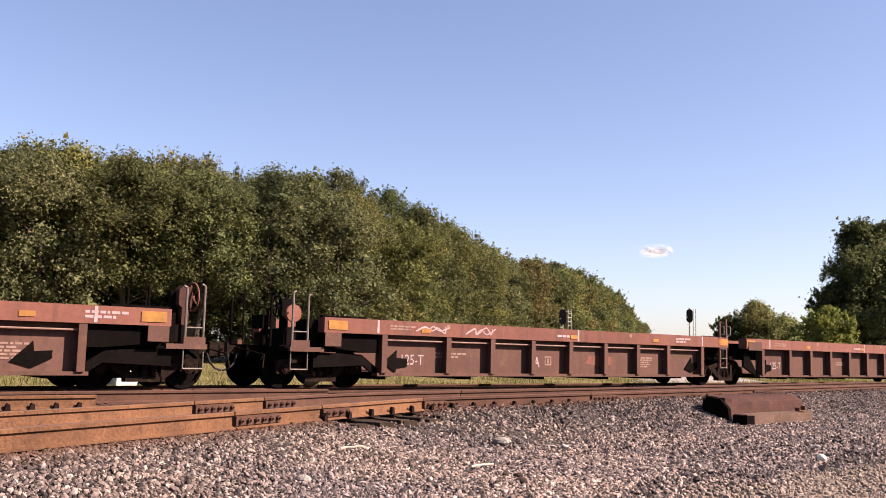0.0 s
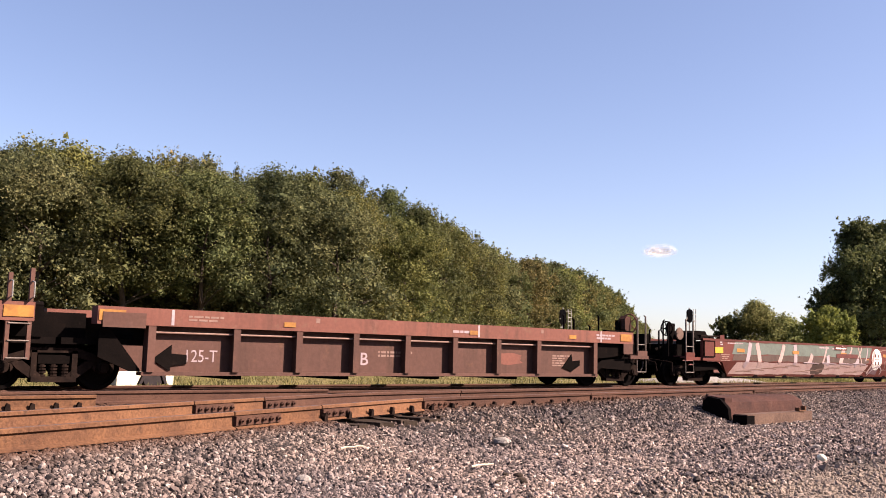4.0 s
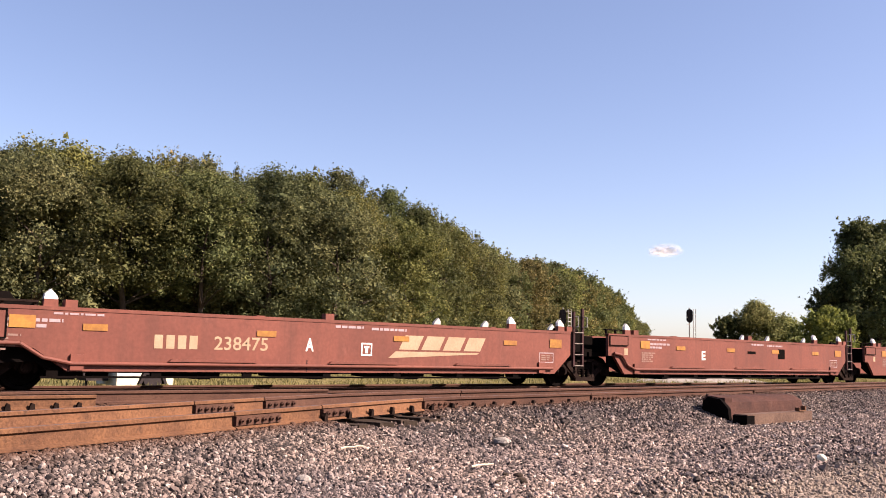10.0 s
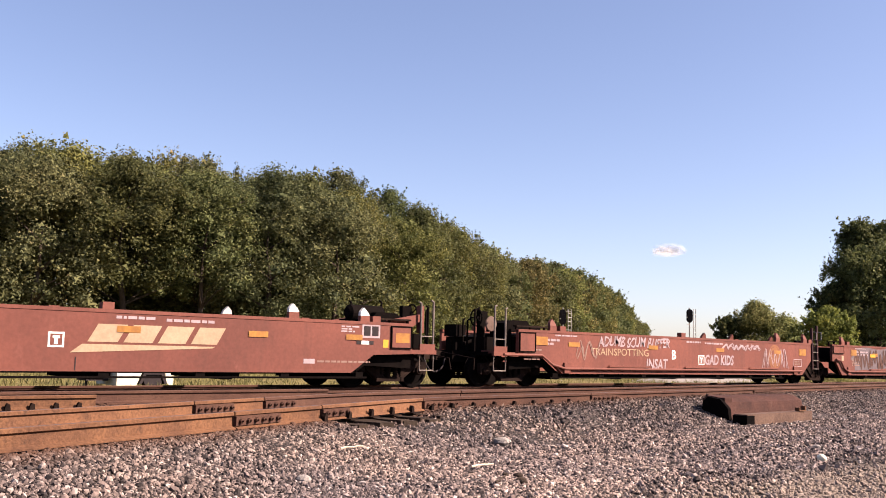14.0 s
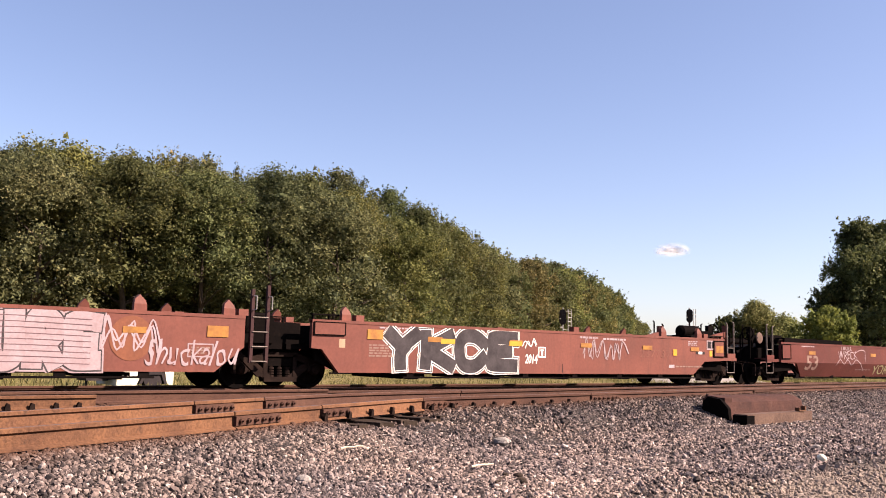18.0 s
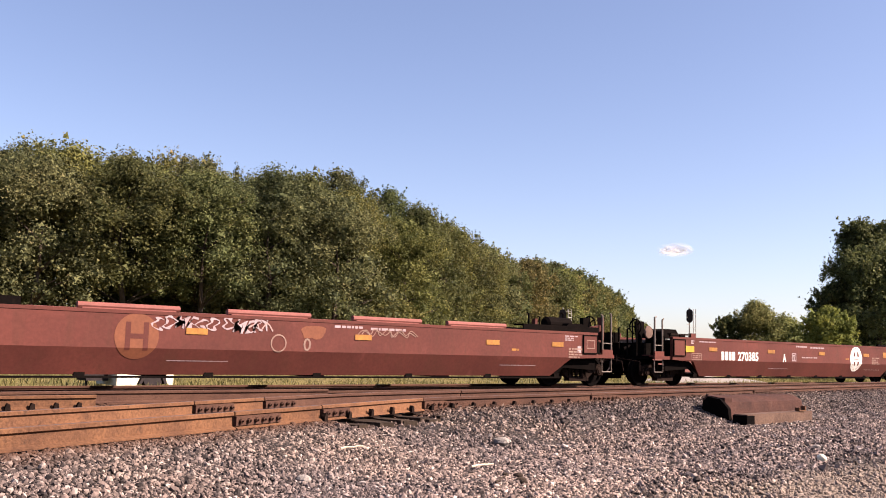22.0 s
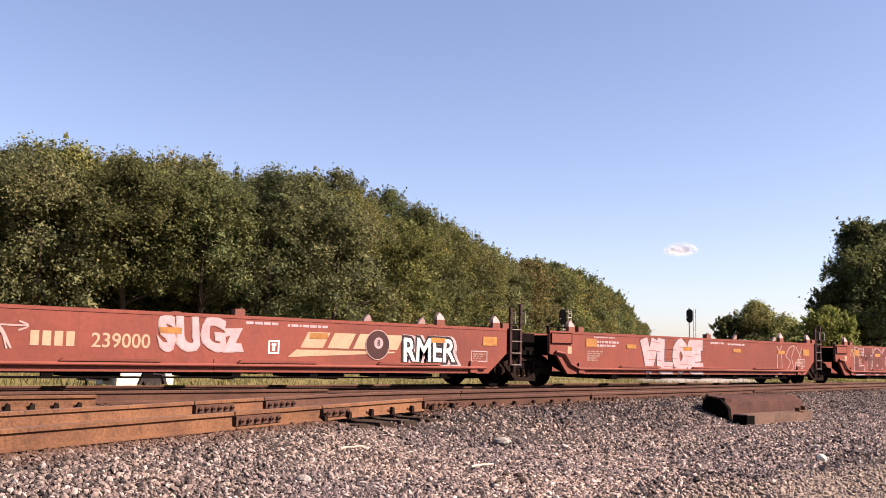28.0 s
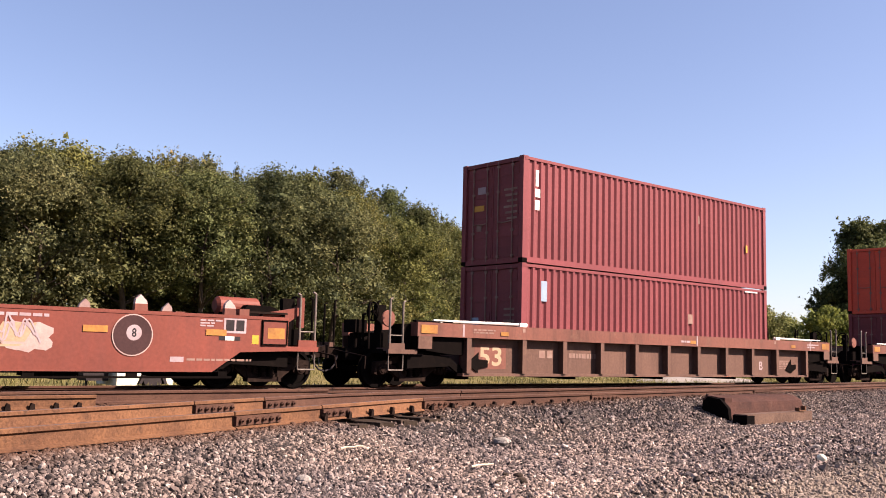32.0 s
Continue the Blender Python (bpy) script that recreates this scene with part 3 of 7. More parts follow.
# ---------------------------------------------------------------- train: parts
def truck_meshes():
    def frame_side(bm):
        for s in (-1, 1):
            prism_y(bm, [(s * 0.30, 0.74), (s * 0.36, 0.62), (s * 0.74, 0.50), (s * 1.08, 0.50), (s * 1.08, 0.60), (s * 0.78, 0.64), (s * 0.42, 0.76)], -0.07, 0.07)
            prism_y(bm, [(s * 0.76, 0.52), (s * 0.66, 0.40), (s * 0.34, 0.17), (s * 0.22, 0.17), (s * 0.22, 0.28), (s * 0.55, 0.53)], -0.07, 0.07)
            box(bm, s * 0.36 - 0.05, s * 0.36 + 0.05, -0.08, 0.08, 0.22, 0.72)
            prism_y(bm, [(s * 0.74, 0.62), (s * 1.10, 0.60), (s * 1.10, 0.33), (s * 1.03, 0.30), (s * 1.03, 0.46), (s * 0.76, 0.46), (s * 0.74, 0.34), (s * 0.70, 0.40)], -0.06, 0.06)
        box(bm, -0.42, 0.42, -0.08, 0.08, 0.68, 0.77)
        box(bm, -0.40, 0.40, -0.10, 0.10, 0.15, 0.25)

    def springs(bm):
        for x in (-0.2, 0.0, 0.2):
            for k in range(4):
                tube(bm, (x, 0, 0.255 + k * 0.055), (x, 0, 0.285 + k * 0.055), 0.078, 10)
            tube(bm, (x, 0, 0.25), (x, 0, 0.47), 0.05, 8)

    def bolster(bm):
        box(bm, -0.28, 0.28, -1.04, 1.04, 0.48, 0.64)
        box(bm, -0.20, 0.20, -0.5, 0.5, 0.64, 0.80)

    def wheelset(bm):
        tube(bm, (0, -1.0, 0), (0, 1.0, 0), 0.075, 10)
        for s in (-1, 1):
            y = s * 0.755
            lathe_y(bm, [(0.10, y + s * 0.07), (0.15, y + s * 0.06), (0.34, y + s * 0.01), (0.35, y + s * 0.068), (0.415, y + s * 0.068), (0.42, y - s * 0.04), (0.45, y - s * 0.045), (0.44, y - s * 0.072), (0.34, y - s * 0.07), (0.12, y - s * 0.03)], 28)

    def cap(bm):
        lathe_y(bm, [(0.125, 0.10), (0.125, 0.0), (0.105, -0.05), (0.07, -0.05), (0.065, -0.07), (0.03, -0.07)], 14)

    def brake_beam(bm):
        box(bm, -0.40, -0.36, -0.8, 0.8, 0.34, 0.42)
        box(bm, 0.36, 0.40, -0.8, 0.8, 0.34, 0.42)
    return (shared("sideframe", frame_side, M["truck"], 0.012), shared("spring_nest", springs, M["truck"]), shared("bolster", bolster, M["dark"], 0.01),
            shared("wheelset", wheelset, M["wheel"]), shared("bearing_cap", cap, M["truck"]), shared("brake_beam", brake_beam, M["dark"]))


WHEELSETS = []


def add_truck(car, x):
    side, spring, bolster, wheelset, cap, beam = truck_meshes()
    tr = part("truck", bolster, None, car, "dusty cast steel rail truck with two axles", (x, 0, 0))
    for s in (-1, 1):
        part("sideframe", side, None, tr, at=(0, s * 1.0, 0))
        part("spring_nest", spring, None, tr, at=(0, s * 1.0, 0))
        for ax in (-0.89, 0.89):
            part("bearing_cap", cap, None, tr, at=pose(ax, s * 1.06, 0.42, 0, 0, 0 if s < 0 else 180))
    part("brake_beam", beam, None, tr)
    for ax in (-0.89, 0.89):
        w = part("wheelset", wheelset, None, tr, "steel wheels on an axle", (ax, 0, 0.42))
        WHEELSETS.append((w, ax))


HW = 1.56          # half the width over the sides
ZT = 1.47          # top of the sides over the rail heads
RUP = 0.085        # the ribbed cars ride that much higher


def end_cut(kind, zb):
    """The outline of a side at its end, from the top down, as distance from the joint and height."""
    if kind == "coupler":
        return [(1.75, ZT), (1.75, 0.80), (2.85, 0.76), (3.45, zb)]
    if kind == "art_a" and zb > 0.33:      # the unit that begins at the joint, flat sides
        return [(0.45, ZT), (0.45, 0.88), (0.72, 0.86), (1.17, zb)]
    if kind == "art_a":      # and smooth sides
        return [(0.62, ZT), (0.62, 1.16), (0.86, 1.12), (1.45, zb)]
    return [(1.15, ZT), (1.15, 0.86), (1.78, zb)]      # art_b: the unit that ends at it


def clip_below(poly, z):
    """The part of an outline under a height."""
    out = []
    for (x0, z0), (x1, z1) in zip(poly, poly[1:] + poly[:1]):
        if z0 <= z:
            out.append((x0, z0))
        if (z0 - z) * (z1 - z) < 0:
            k = (z - z0) / (z1 - z0)
            out.append((x0 + k * (x1 - x0), z))
    return out


def side_outline(L, a, b, zb, zt=ZT):
    left = [(x, z) for x, z in end_cut(a, zb)]
    right = [(L - x, z) for x, z in end_cut(b, zb)]
    return left + right[::-1]


def add_sides(car, style, L, a, b, paint):
    zb = 0.30 if style == "S" else 0.36
    outline = side_outline(L, a, b, zb)
    if style in "SF":
        for s in (-1, 1):
            def build(bm):
                prism_y(bm, outline, s * HW, s * (HW - 0.09))
            if style == "F":
                part("side_wall", shared(("side_wall", style, L, a, b, s), build, paint, 0.008), None, car)
            else:
                zk = 0.80
                up = [(x, -z) for x, z in clip_below([(x, -z) for x, z in outline], -zk)]
                low = clip_below(outline, zk)

                def upper(bm):
                    prism_y(bm, up, s * HW, s * (HW - 0.09))

                def lower(bm):
                    prism_y(bm, low, s * HW, s * (HW - 0.09))
                    for v in bm.verts:
                        v.co.y -= s * 0.22 * (zk - v.co.z) / 0.5
                part("side_wall", shared(("side_wall", style, L, a, b, s), upper, paint, 0.008), None, car)
                part("lower_side", shared(("lower_side", L, a, b, s), lower, paint, 0.006), None, car, "side panel sloping in towards the bottom")

        def top(bm):
            for s in (-1, 1):
                y0 = s * (HW + 0.012)
                box(bm, end_cut(a, zb)[0][0], L - end_cut(b, zb)[0][0], min(y0, y0 - s * 0.14), max(y0, y0 - s * 0.14), ZT - 0.035, ZT + 0.03)
        part("top_chord", shared(("top_chord", L, a, b), top, paint, 0.008), None, car)
    else:
        xa, xb = (1.75 if a == "coupler" else 0.55), L - (1.75 if b == "coupler" else 0.55)
        wa, wb = (3.35 if a == "coupler" else 1.55), L - (3.35 if b == "coupler" else 1.9)
        for s in (-1, 1):
            def chord(bm):
                y0 = s * HW
                box(bm, xa, xb, min(y0, y0 - s * 0.30), max(y0, y0 - s * 0.30), 1.14 + RUP, ZT + RUP)

            def panel(bm):
                y0 = s * 1.33
                box(bm, wa, wb, min(y0, y0 - s * 0.05), max(y0, y0 - s * 0.05), 0.26 + RUP, 1.16 + RUP)

            def sill(bm):
                y0 = s * 1.50
                box(bm, wa - 0.1, wb + 0.1, min(y0, y0 - s * 0.22), max(y0, y0 - s * 0.22), 0.20 + RUP, 0.27 + RUP)

            def rib(bm):
                prism_x(bm, [(0.0, 1.14 + RUP), (0.24, 1.14 + RUP), (0.24, 0.27 + RUP), (0.06, 0.27 + RUP)], -0.045, 0.045)
                box(bm, -0.075, 0.075, -0.008, 0.03, 0.27 + RUP, 1.14 + RUP)
            # black arrow plates draw shadows cast on the panel near both ends
            da, db = wa - 1.55, wb - L + 1.9 - (0.45 if b == "coupler" else 0.0)
            part("side_bracket", shared(("shadow_arrow_a", s, da), lambda bm: prism_y(bm, [(x + da, z + RUP) for x, z in ((1.71, 0.50), (2.10, 0.79), (2.10, 0.62), (2.42, 0.60), (2.42, 0.42), (2.10, 0.38), (2.08, 0.28))], s * 1.36, s * 1.34), M["dark"]), None, car, "black arrow-shaped plate drawing a cast shadow on the side")
            part("side_bracket", shared(("shadow_arrow_b", L, s, db), lambda bm: prism_y(bm, [(L + x + db, z + RUP) for x, z in ((-2.67, 0.44), (-2.30, 0.80), (-2.27, 0.62), (-1.96, 0.64), (-1.96, 0.50), (-2.30, 0.33))], s * 1.36, s * 1.34), M["dark"]), None, car, "black arrow-shaped plate drawing a cast shadow on the side")
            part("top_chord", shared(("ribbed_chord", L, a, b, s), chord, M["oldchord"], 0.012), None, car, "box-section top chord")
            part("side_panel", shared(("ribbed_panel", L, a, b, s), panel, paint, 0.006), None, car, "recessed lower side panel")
            part("bottom_sill", shared(("ribbed_sill", L, a, b, s), sill, paint, 0.006), None, car)
            x = wa + (2.0 if a == "coupler" else 1.85)
            places = [wa + 0.06]
            while x < wb - 1.0:
                places.append(x)
                x += 1.47 if L < 20 else 1.56
            for x in places + [wb - 0.06]:
                part("rib", shared(("rib",), rib, paint), None, car, at=pose(x, s * 1.54, 0, 0, 0, 0 if s < 0 else 180))

            def rod(bm):
                tube(bm, (wa + 0.1, s * 1.44, 1.02 + RUP), (wb - 0.1, s * 1.44, 1.02 + RUP), 0.022, 8)
            if L < 20 and (a == "coupler" or b == "coupler"):
                part("brake_rod", shared(("brake_rod", L, a, b, s), rod, M["faded"]), None, car, "pale rod behind the ribs")


def add_floor(car, L, style):
    def bearer(bm):
        box(bm, -0.22, 0.22, -1.3, 1.3, 0.27, 0.34)
        if style != "S":
            box(bm, -0.12, 0.12, -1.2, 1.2, 0.20, 0.27)
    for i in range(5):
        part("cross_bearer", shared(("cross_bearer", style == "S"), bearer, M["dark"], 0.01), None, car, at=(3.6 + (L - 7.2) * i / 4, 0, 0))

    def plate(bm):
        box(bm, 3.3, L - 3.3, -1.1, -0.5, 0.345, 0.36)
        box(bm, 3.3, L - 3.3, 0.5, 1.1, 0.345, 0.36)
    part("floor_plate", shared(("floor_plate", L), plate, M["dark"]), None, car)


def wheel_x(bm, x, y, z, r):
    """A hand wheel with rim, spokes and hub that turns about the x axis."""
    n = 20
    for i in range(n):
        a, b = 2 * math.pi * i / n, 2 * math.pi * (i + 1) / n
        tube(bm, (x, y + r * math.cos(a), z + r * math.sin(a)), (x, y + r * math.cos(b), z + r * math.sin(b)), 0.022, 6)
    for i in range(5):
        a = 2 * math.pi * i / 5
        tube(bm, (x, y, z), (x, y + r * math.cos(a), z + r * math.sin(a)), 0.016, 5)
    tube(bm, (x - 0.03, y, z), (x + 0.12, y, z), 0.05, 8)


def add_end(car, x, d, kind, style, paint, extra):
    """The end of a unit at the joint x; d is +1 where the unit lies at larger x."""
    at = pose(x, 0, 0) if d > 0 else Matrix.Translation((x, 0, 0)) @ Matrix.Diagonal((-1, 1, 1, 1))
    key = (kind, style)
    body = paint

    def put(name, build, m, label="", bevel=0.006, near=None):
        part(name, shared((name, key, d, near), build, m, bevel), None, car, label, at)

    if kind == "coupler":
        def deck(bm):
            box(bm, 0.95, 3.0, -1.25, 1.25, 0.80, 0.90)
            box(bm, 0.55, 1.2, -0.35, 0.35, 0.62, 0.92)
            box(bm, 1.9, 3.3, -1.3, 1.3, 0.90, 1.06)

        def bulkhead(bm):
            prism_y(bm, [(1.8, 0.92), (1.8, 1.3), (3.2, 1.44), (3.3, 1.44), (3.3, 0.8), (3.0, 0.8)], -1.44, 1.34)

        def coupler(bm):
            box(bm, 0.10, 0.7, -0.09, 0.09, 0.72, 0.90)
            prism_y(bm, [(-0.02, 0.70), (0.14, 0.66), (0.22, 0.66), (0.22, 0.96), (0.14, 0.96), (-0.02, 0.92)], -0.16, 0.12)
            tube(bm, (0.0, 0.10, 0.68), (0.0, 0.10, 0.95), 0.05)

        def hose(bm):
            pts = [(0.35, -0.3, 0.72), (0.28, -0.33, 0.52), (0.16, -0.33, 0.40), (0.02, -0.33, 0.36)]
            for p, q in zip(pts, pts[1:]):
                tube(bm, p, q, 0.022)

        def step(bm):
            for y in (-1.44,):
                tube(bm, (1.0, y, 0.42), (1.0, y, 0.84), 0.014)
                tube(bm, (1.42, y, 0.42), (1.42, y, 0.84), 0.014)
                tube(bm, (1.0, y, 0.42), (1.42, y, 0.42), 0.016)

        def step_far(bm):
            tube(bm, (1.0, 1.44, 0.42), (1.0, 1.44, 0.84), 0.014)
            tube(bm, (1.42, 1.44, 0.42), (1.42, 1.44, 0.84), 0.014)
            tube(bm, (1.0, 1.44, 0.42), (1.42, 1.44, 0.42), 0.016)

        def footboard(bm):
            box(bm, 0.98, 1.44, -1.48, -1.0, 0.86, 0.93)
            box(bm, 0.98, 1.44, -1.48, -1.42, 0.93, 1.04)

        def footboard_far(bm):
            box(bm, 0.98, 1.44, 1.0, 1.48, 0.86, 0.93)
            box(bm, 0.98, 1.44, 1.42, 1.48, 0.93, 1.04)
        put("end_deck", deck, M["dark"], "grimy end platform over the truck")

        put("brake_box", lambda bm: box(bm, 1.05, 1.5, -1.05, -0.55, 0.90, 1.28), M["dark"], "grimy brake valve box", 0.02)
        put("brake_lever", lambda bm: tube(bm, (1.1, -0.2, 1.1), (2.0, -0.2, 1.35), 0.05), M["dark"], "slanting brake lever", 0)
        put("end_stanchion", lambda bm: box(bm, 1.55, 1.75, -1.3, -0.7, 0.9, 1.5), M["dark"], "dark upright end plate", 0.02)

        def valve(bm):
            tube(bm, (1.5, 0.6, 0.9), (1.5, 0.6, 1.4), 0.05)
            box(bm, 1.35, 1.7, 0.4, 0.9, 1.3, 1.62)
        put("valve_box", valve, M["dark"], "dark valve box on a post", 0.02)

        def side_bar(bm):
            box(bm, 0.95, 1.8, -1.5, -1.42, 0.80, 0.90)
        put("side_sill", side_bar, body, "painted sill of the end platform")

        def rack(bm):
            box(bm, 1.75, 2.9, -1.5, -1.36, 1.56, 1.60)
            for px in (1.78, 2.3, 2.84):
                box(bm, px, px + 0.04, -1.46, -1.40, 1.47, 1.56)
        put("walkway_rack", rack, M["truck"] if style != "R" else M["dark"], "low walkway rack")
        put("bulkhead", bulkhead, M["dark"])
        # black sheet put where only deep shade lies behind the truck
        put("end_wall", lambda bm: prism_y(bm, [(1.62, 0.46), (1.62, 0.80), (2.9, 0.76), (3.5, 0.36), (3.2, 0.36), (2.95, 0.52)], -1.36, -1.28), M["dark"], "black plate for the shade behind the truck", 0.01)

        def stand(bm):
            prism_y(bm, [(1.16, 0.9), (1.34, 0.9), (1.32, 1.55), (1.42, 1.62), (1.42, 1.95), (1.14, 1.95), (1.14, 1.62), (1.18, 1.55)], -0.75, -0.62)
        put("brake_stand", stand, M["dark"], "dark hand brake stand", 0.015)
        if "wheel" not in extra and d > 0:
            put("brake_housing", lambda bm: lathe_y(bm, [(0.06, -1.035), (0.185, -1.03), (0.20, -1.01), (0.19, -0.98)], 20, 1.30, 1.62), M["tan"] if style != "R" else M["oldchord"], "round dusty hand brake housing", 0)
        if "wheel" not in extra:
            put("brake_wheel", lambda bm: wheel_x(bm, 1.08, -0.68, 1.78, 0.22), M["dark"], "small dark hand wheel", 0)
        if style != "R":
            def rack_frame(bm):
                prism_y(bm, [(1.75, 1.44), (3.0, 1.46), (3.0, 1.58), (2.6, 1.62), (2.5, 1.74), (1.95, 1.74), (1.75, 1.66)], -1.15, -0.35)
            put("equipment_rack", rack_frame, M["dark"], "dark brake equipment above the deck", 0.02)

        def lever(bm):
            tube(bm, (0.42, -1.35, 0.72), (0.42, -0.1, 0.86), 0.016)
            tube(bm, (0.42, -1.35, 0.72), (0.38, -1.38, 0.45), 0.016)
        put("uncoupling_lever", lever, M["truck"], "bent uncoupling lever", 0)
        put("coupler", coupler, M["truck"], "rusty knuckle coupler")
        put("air_hose", hose, M["black"], "hanging black air hose")
        put("stirrup_step", step, M["pipe"], "bent rod step", 0)
        put("stirrup_step", step_far, M["pipe"], "bent rod step", 0, near=1)
        put("footboard", footboard, body, "small footboard")
        put("footboard", footboard_far, body, "small footboard", near=1)
        for i, (px, py, h) in enumerate(((1.02, -1.44, 2.05), (1.40, -1.44, 2.0), (1.05, 1.34, 2.0), (1.5, 0.3, 1.75), (0.98, -0.45, 1.7), (1.42, 1.44, 2.1), (0.78, -0.95, 1.95), (1.62, -0.15, 2.05))):
            def post(bm):
                tube(bm, (px, py, 0.9), (px, py, h), 0.027)
                tube(bm, (px, py, h), (px + 0.07, py, h + 0.03), 0.022)
            put("handrail", post, M["pipe"] if i < 2 else M["dark"], "upright handrail", 0, near=i)

        def cross(bm):
            tube(bm, (1.02, -1.44, 1.22), (1.40, -1.44, 1.22), 0.014)
        put("grab_bar", cross, M["pipe"], "", 0)

        def cross_mid(bm):
            tube(bm, (0.98, -0.45, 1.3), (1.5, 0.3, 1.3), 0.016)
        put("grab_bar", cross_mid, M["pipe"], "", 0, near=1)
        for s in (-1, 1):
            y0 = s * (HW + 0.004)

            def panel(bm):
                if style == "R":
                    box(bm, 1.78, 2.20, min(y0, y0 - s * 0.03), max(y0, y0 - s * 0.03), 0.93, 1.14 + RUP)
                else:
                    box(bm, 1.80, 2.36, min(y0, y0 + s * 0.02), max(y0, y0 + s * 0.02), 0.93, 1.42)
            put("end_panel", panel, body, "framed panel by the end", near=s)

            def rim(bm):
                ya, yb = sorted((y0, y0 + s * 0.034))
                for x0, x1, z0, z1 in ((1.78, 2.38, 1.405, 1.43), (1.78, 2.38, 0.915, 0.94), (1.78, 1.805, 0.94, 1.405), (2.355, 2.38, 0.94, 1.405)):
                    box(bm, x0, x1, ya, yb, z0, z1)
            if style != "R":
                put("panel_border", rim, M["dark"], "dark border of the panel", 0, near=s)

        for s in (-1, 1):
            def chute(bm):
                prism_y(bm, [(1.3, 1.62), (1.36, 1.74), (2.3, 1.56), (2.35, 1.46), (1.7, 1.36)], s * 1.3 - 0.06, s * 1.3 + 0.06)
                box(bm, 1.26, 1.36, s * 1.3 - 0.08, s * 1.3 + 0.08, 1.3, 1.95)
            if "brace" in extra:
                put("diagonal_brace", chute, body, "diagonal end brace", near=s)
        if "tank" in extra:
            def tank(bm):
                tube(bm, (2.1, -0.75, 1.72), (3.0, -0.75, 1.72), 0.19, 18)
                tube(bm, (2.04, -0.75, 1.72), (2.1, -0.75, 1.72), 0.12, 18, 0.19)
                tube(bm, (3.0, -0.75, 1.72), (3.06, -0.75, 1.72), 0.19, 18, 0.12)
                box(bm, 2.25, 2.32, -0.85, -0.65, 1.4, 1.56)
                box(bm, 2.75, 2.82, -0.85, -0.65, 1.4, 1.56)
            put("air_reservoir", tank, body if paint is M["red"] else M["dark"], "cylindrical air reservoir")
        if "pole" in extra:
            def pole(bm):
                tube(bm, (2.3, -1.46, 1.60), (5.5, -1.46, 1.62), 0.035, 10)
                box(bm, 2.5, 2.56, -1.5, -1.42, 1.46, 1.58)
                box(bm, 5.2, 5.45, -1.52, -1.40, 1.46, 1.66)
            put("roof_pole", pole, M["white"], "white pole carried along the chord", 0)
        if "wheel" in extra:
            def bw(bm):
                prism_y(bm, [(1.10, 0.9), (1.25, 0.9), (1.25, 1.62), (1.32, 1.68), (1.32, 1.98), (1.22, 2.08), (1.04, 2.03), (1.04, 1.66), (1.10, 1.60)], -0.92, -0.68)
            put("brake_gear", bw, M["pile"], "rusty hand brake housing", 0.03)
            put("hand_wheel", lambda bm: wheel_x(bm, 0.98, -0.8, 1.85, 0.29), M["oldchord"], "rusty hand brake wheel", 0)
    else:
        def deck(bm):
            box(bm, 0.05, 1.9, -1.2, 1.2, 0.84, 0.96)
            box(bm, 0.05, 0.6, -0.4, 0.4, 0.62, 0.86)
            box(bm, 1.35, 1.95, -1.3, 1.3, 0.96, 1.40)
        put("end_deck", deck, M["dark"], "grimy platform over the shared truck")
        if kind == "art_a":
            pan = -0.15 if style == "F" else 0.0
            for s in (-1, 1):
                y0 = s * (HW + 0.004)

                def boxpanel(bm):
                    box(bm, 0.64 + pan, 1.46 + pan, min(y0, y0 + s * 0.025), max(y0, y0 + s * 0.025), 1.17, 1.45)
                put("end_panel", boxpanel, M["dustpanel"] if style == "S" and DUSTY else body, "framed panel at the joint", near=s)

                # dark bars for the frame outline, painting shadow edges on flat-sided cars
                def border(bm):
                    ya, yb = sorted((y0, y0 + s * 0.032))
                    for x0, x1, z0, z1 in ((0.64, 1.46, 1.435, 1.455), (0.64, 1.46, 1.165, 1.185), (0.64, 0.66, 1.185, 1.435), (1.44, 1.46, 1.185, 1.435)):
                        box(bm, x0 + pan, x1 + pan, ya, yb, z0, z1)
                if style != "R":
                    put("panel_border", border, M["dark"], "dark border of the panel", 0, near=s)

            def rack(bm):
                box(bm, 0.55, 1.5, -1.40, -1.30, 1.60, 1.63)
                for px in (0.58, 1.0, 1.44):
                    box(bm, px, px + 0.04, -1.38, -1.32, 1.45, 1.60)
                box(bm, 0.55, 1.5, 1.30, 1.40, 1.60, 1.63)
                for px in (0.58, 1.0, 1.44):
                    box(bm, px, px + 0.04, 1.32, 1.38, 1.45, 1.60)
            if style != "R":
                put("walkway_rack", rack, M["dark"], "low walkway rack")
        else:
            for i, px in enumerate((0.62, 0.98)):
                def stile(bm):
                    box(bm, px - 0.035, px + 0.035, -1.55, -1.48, 0.55, 2.15 - 0.1 * i)
                put("ladder_rail", stile, M["sootred"] if style != "R" else body, "upright ladder rail", near=i)
                def loop(bm):
                    tube(bm, (px, -1.56, 1.62), (px, -1.69, 1.64), 0.013)
                    tube(bm, (px, -1.69, 1.64), (px, -1.69, 1.90), 0.013)
                    tube(bm, (px, -1.69, 1.90), (px, -1.56, 1.92), 0.013)
                put("grab_iron", loop, M["galv"], "bent grab iron", 0, near=i)
            for k in range(4):
                def rung(bm):
                    tube(bm, (0.62, -1.56, 0.58 + 0.3 * k), (0.98, -1.56, 0.58 + 0.3 * k), 0.013)
                put("ladder_rung", rung, M["pipe"], "", 0, near=k)

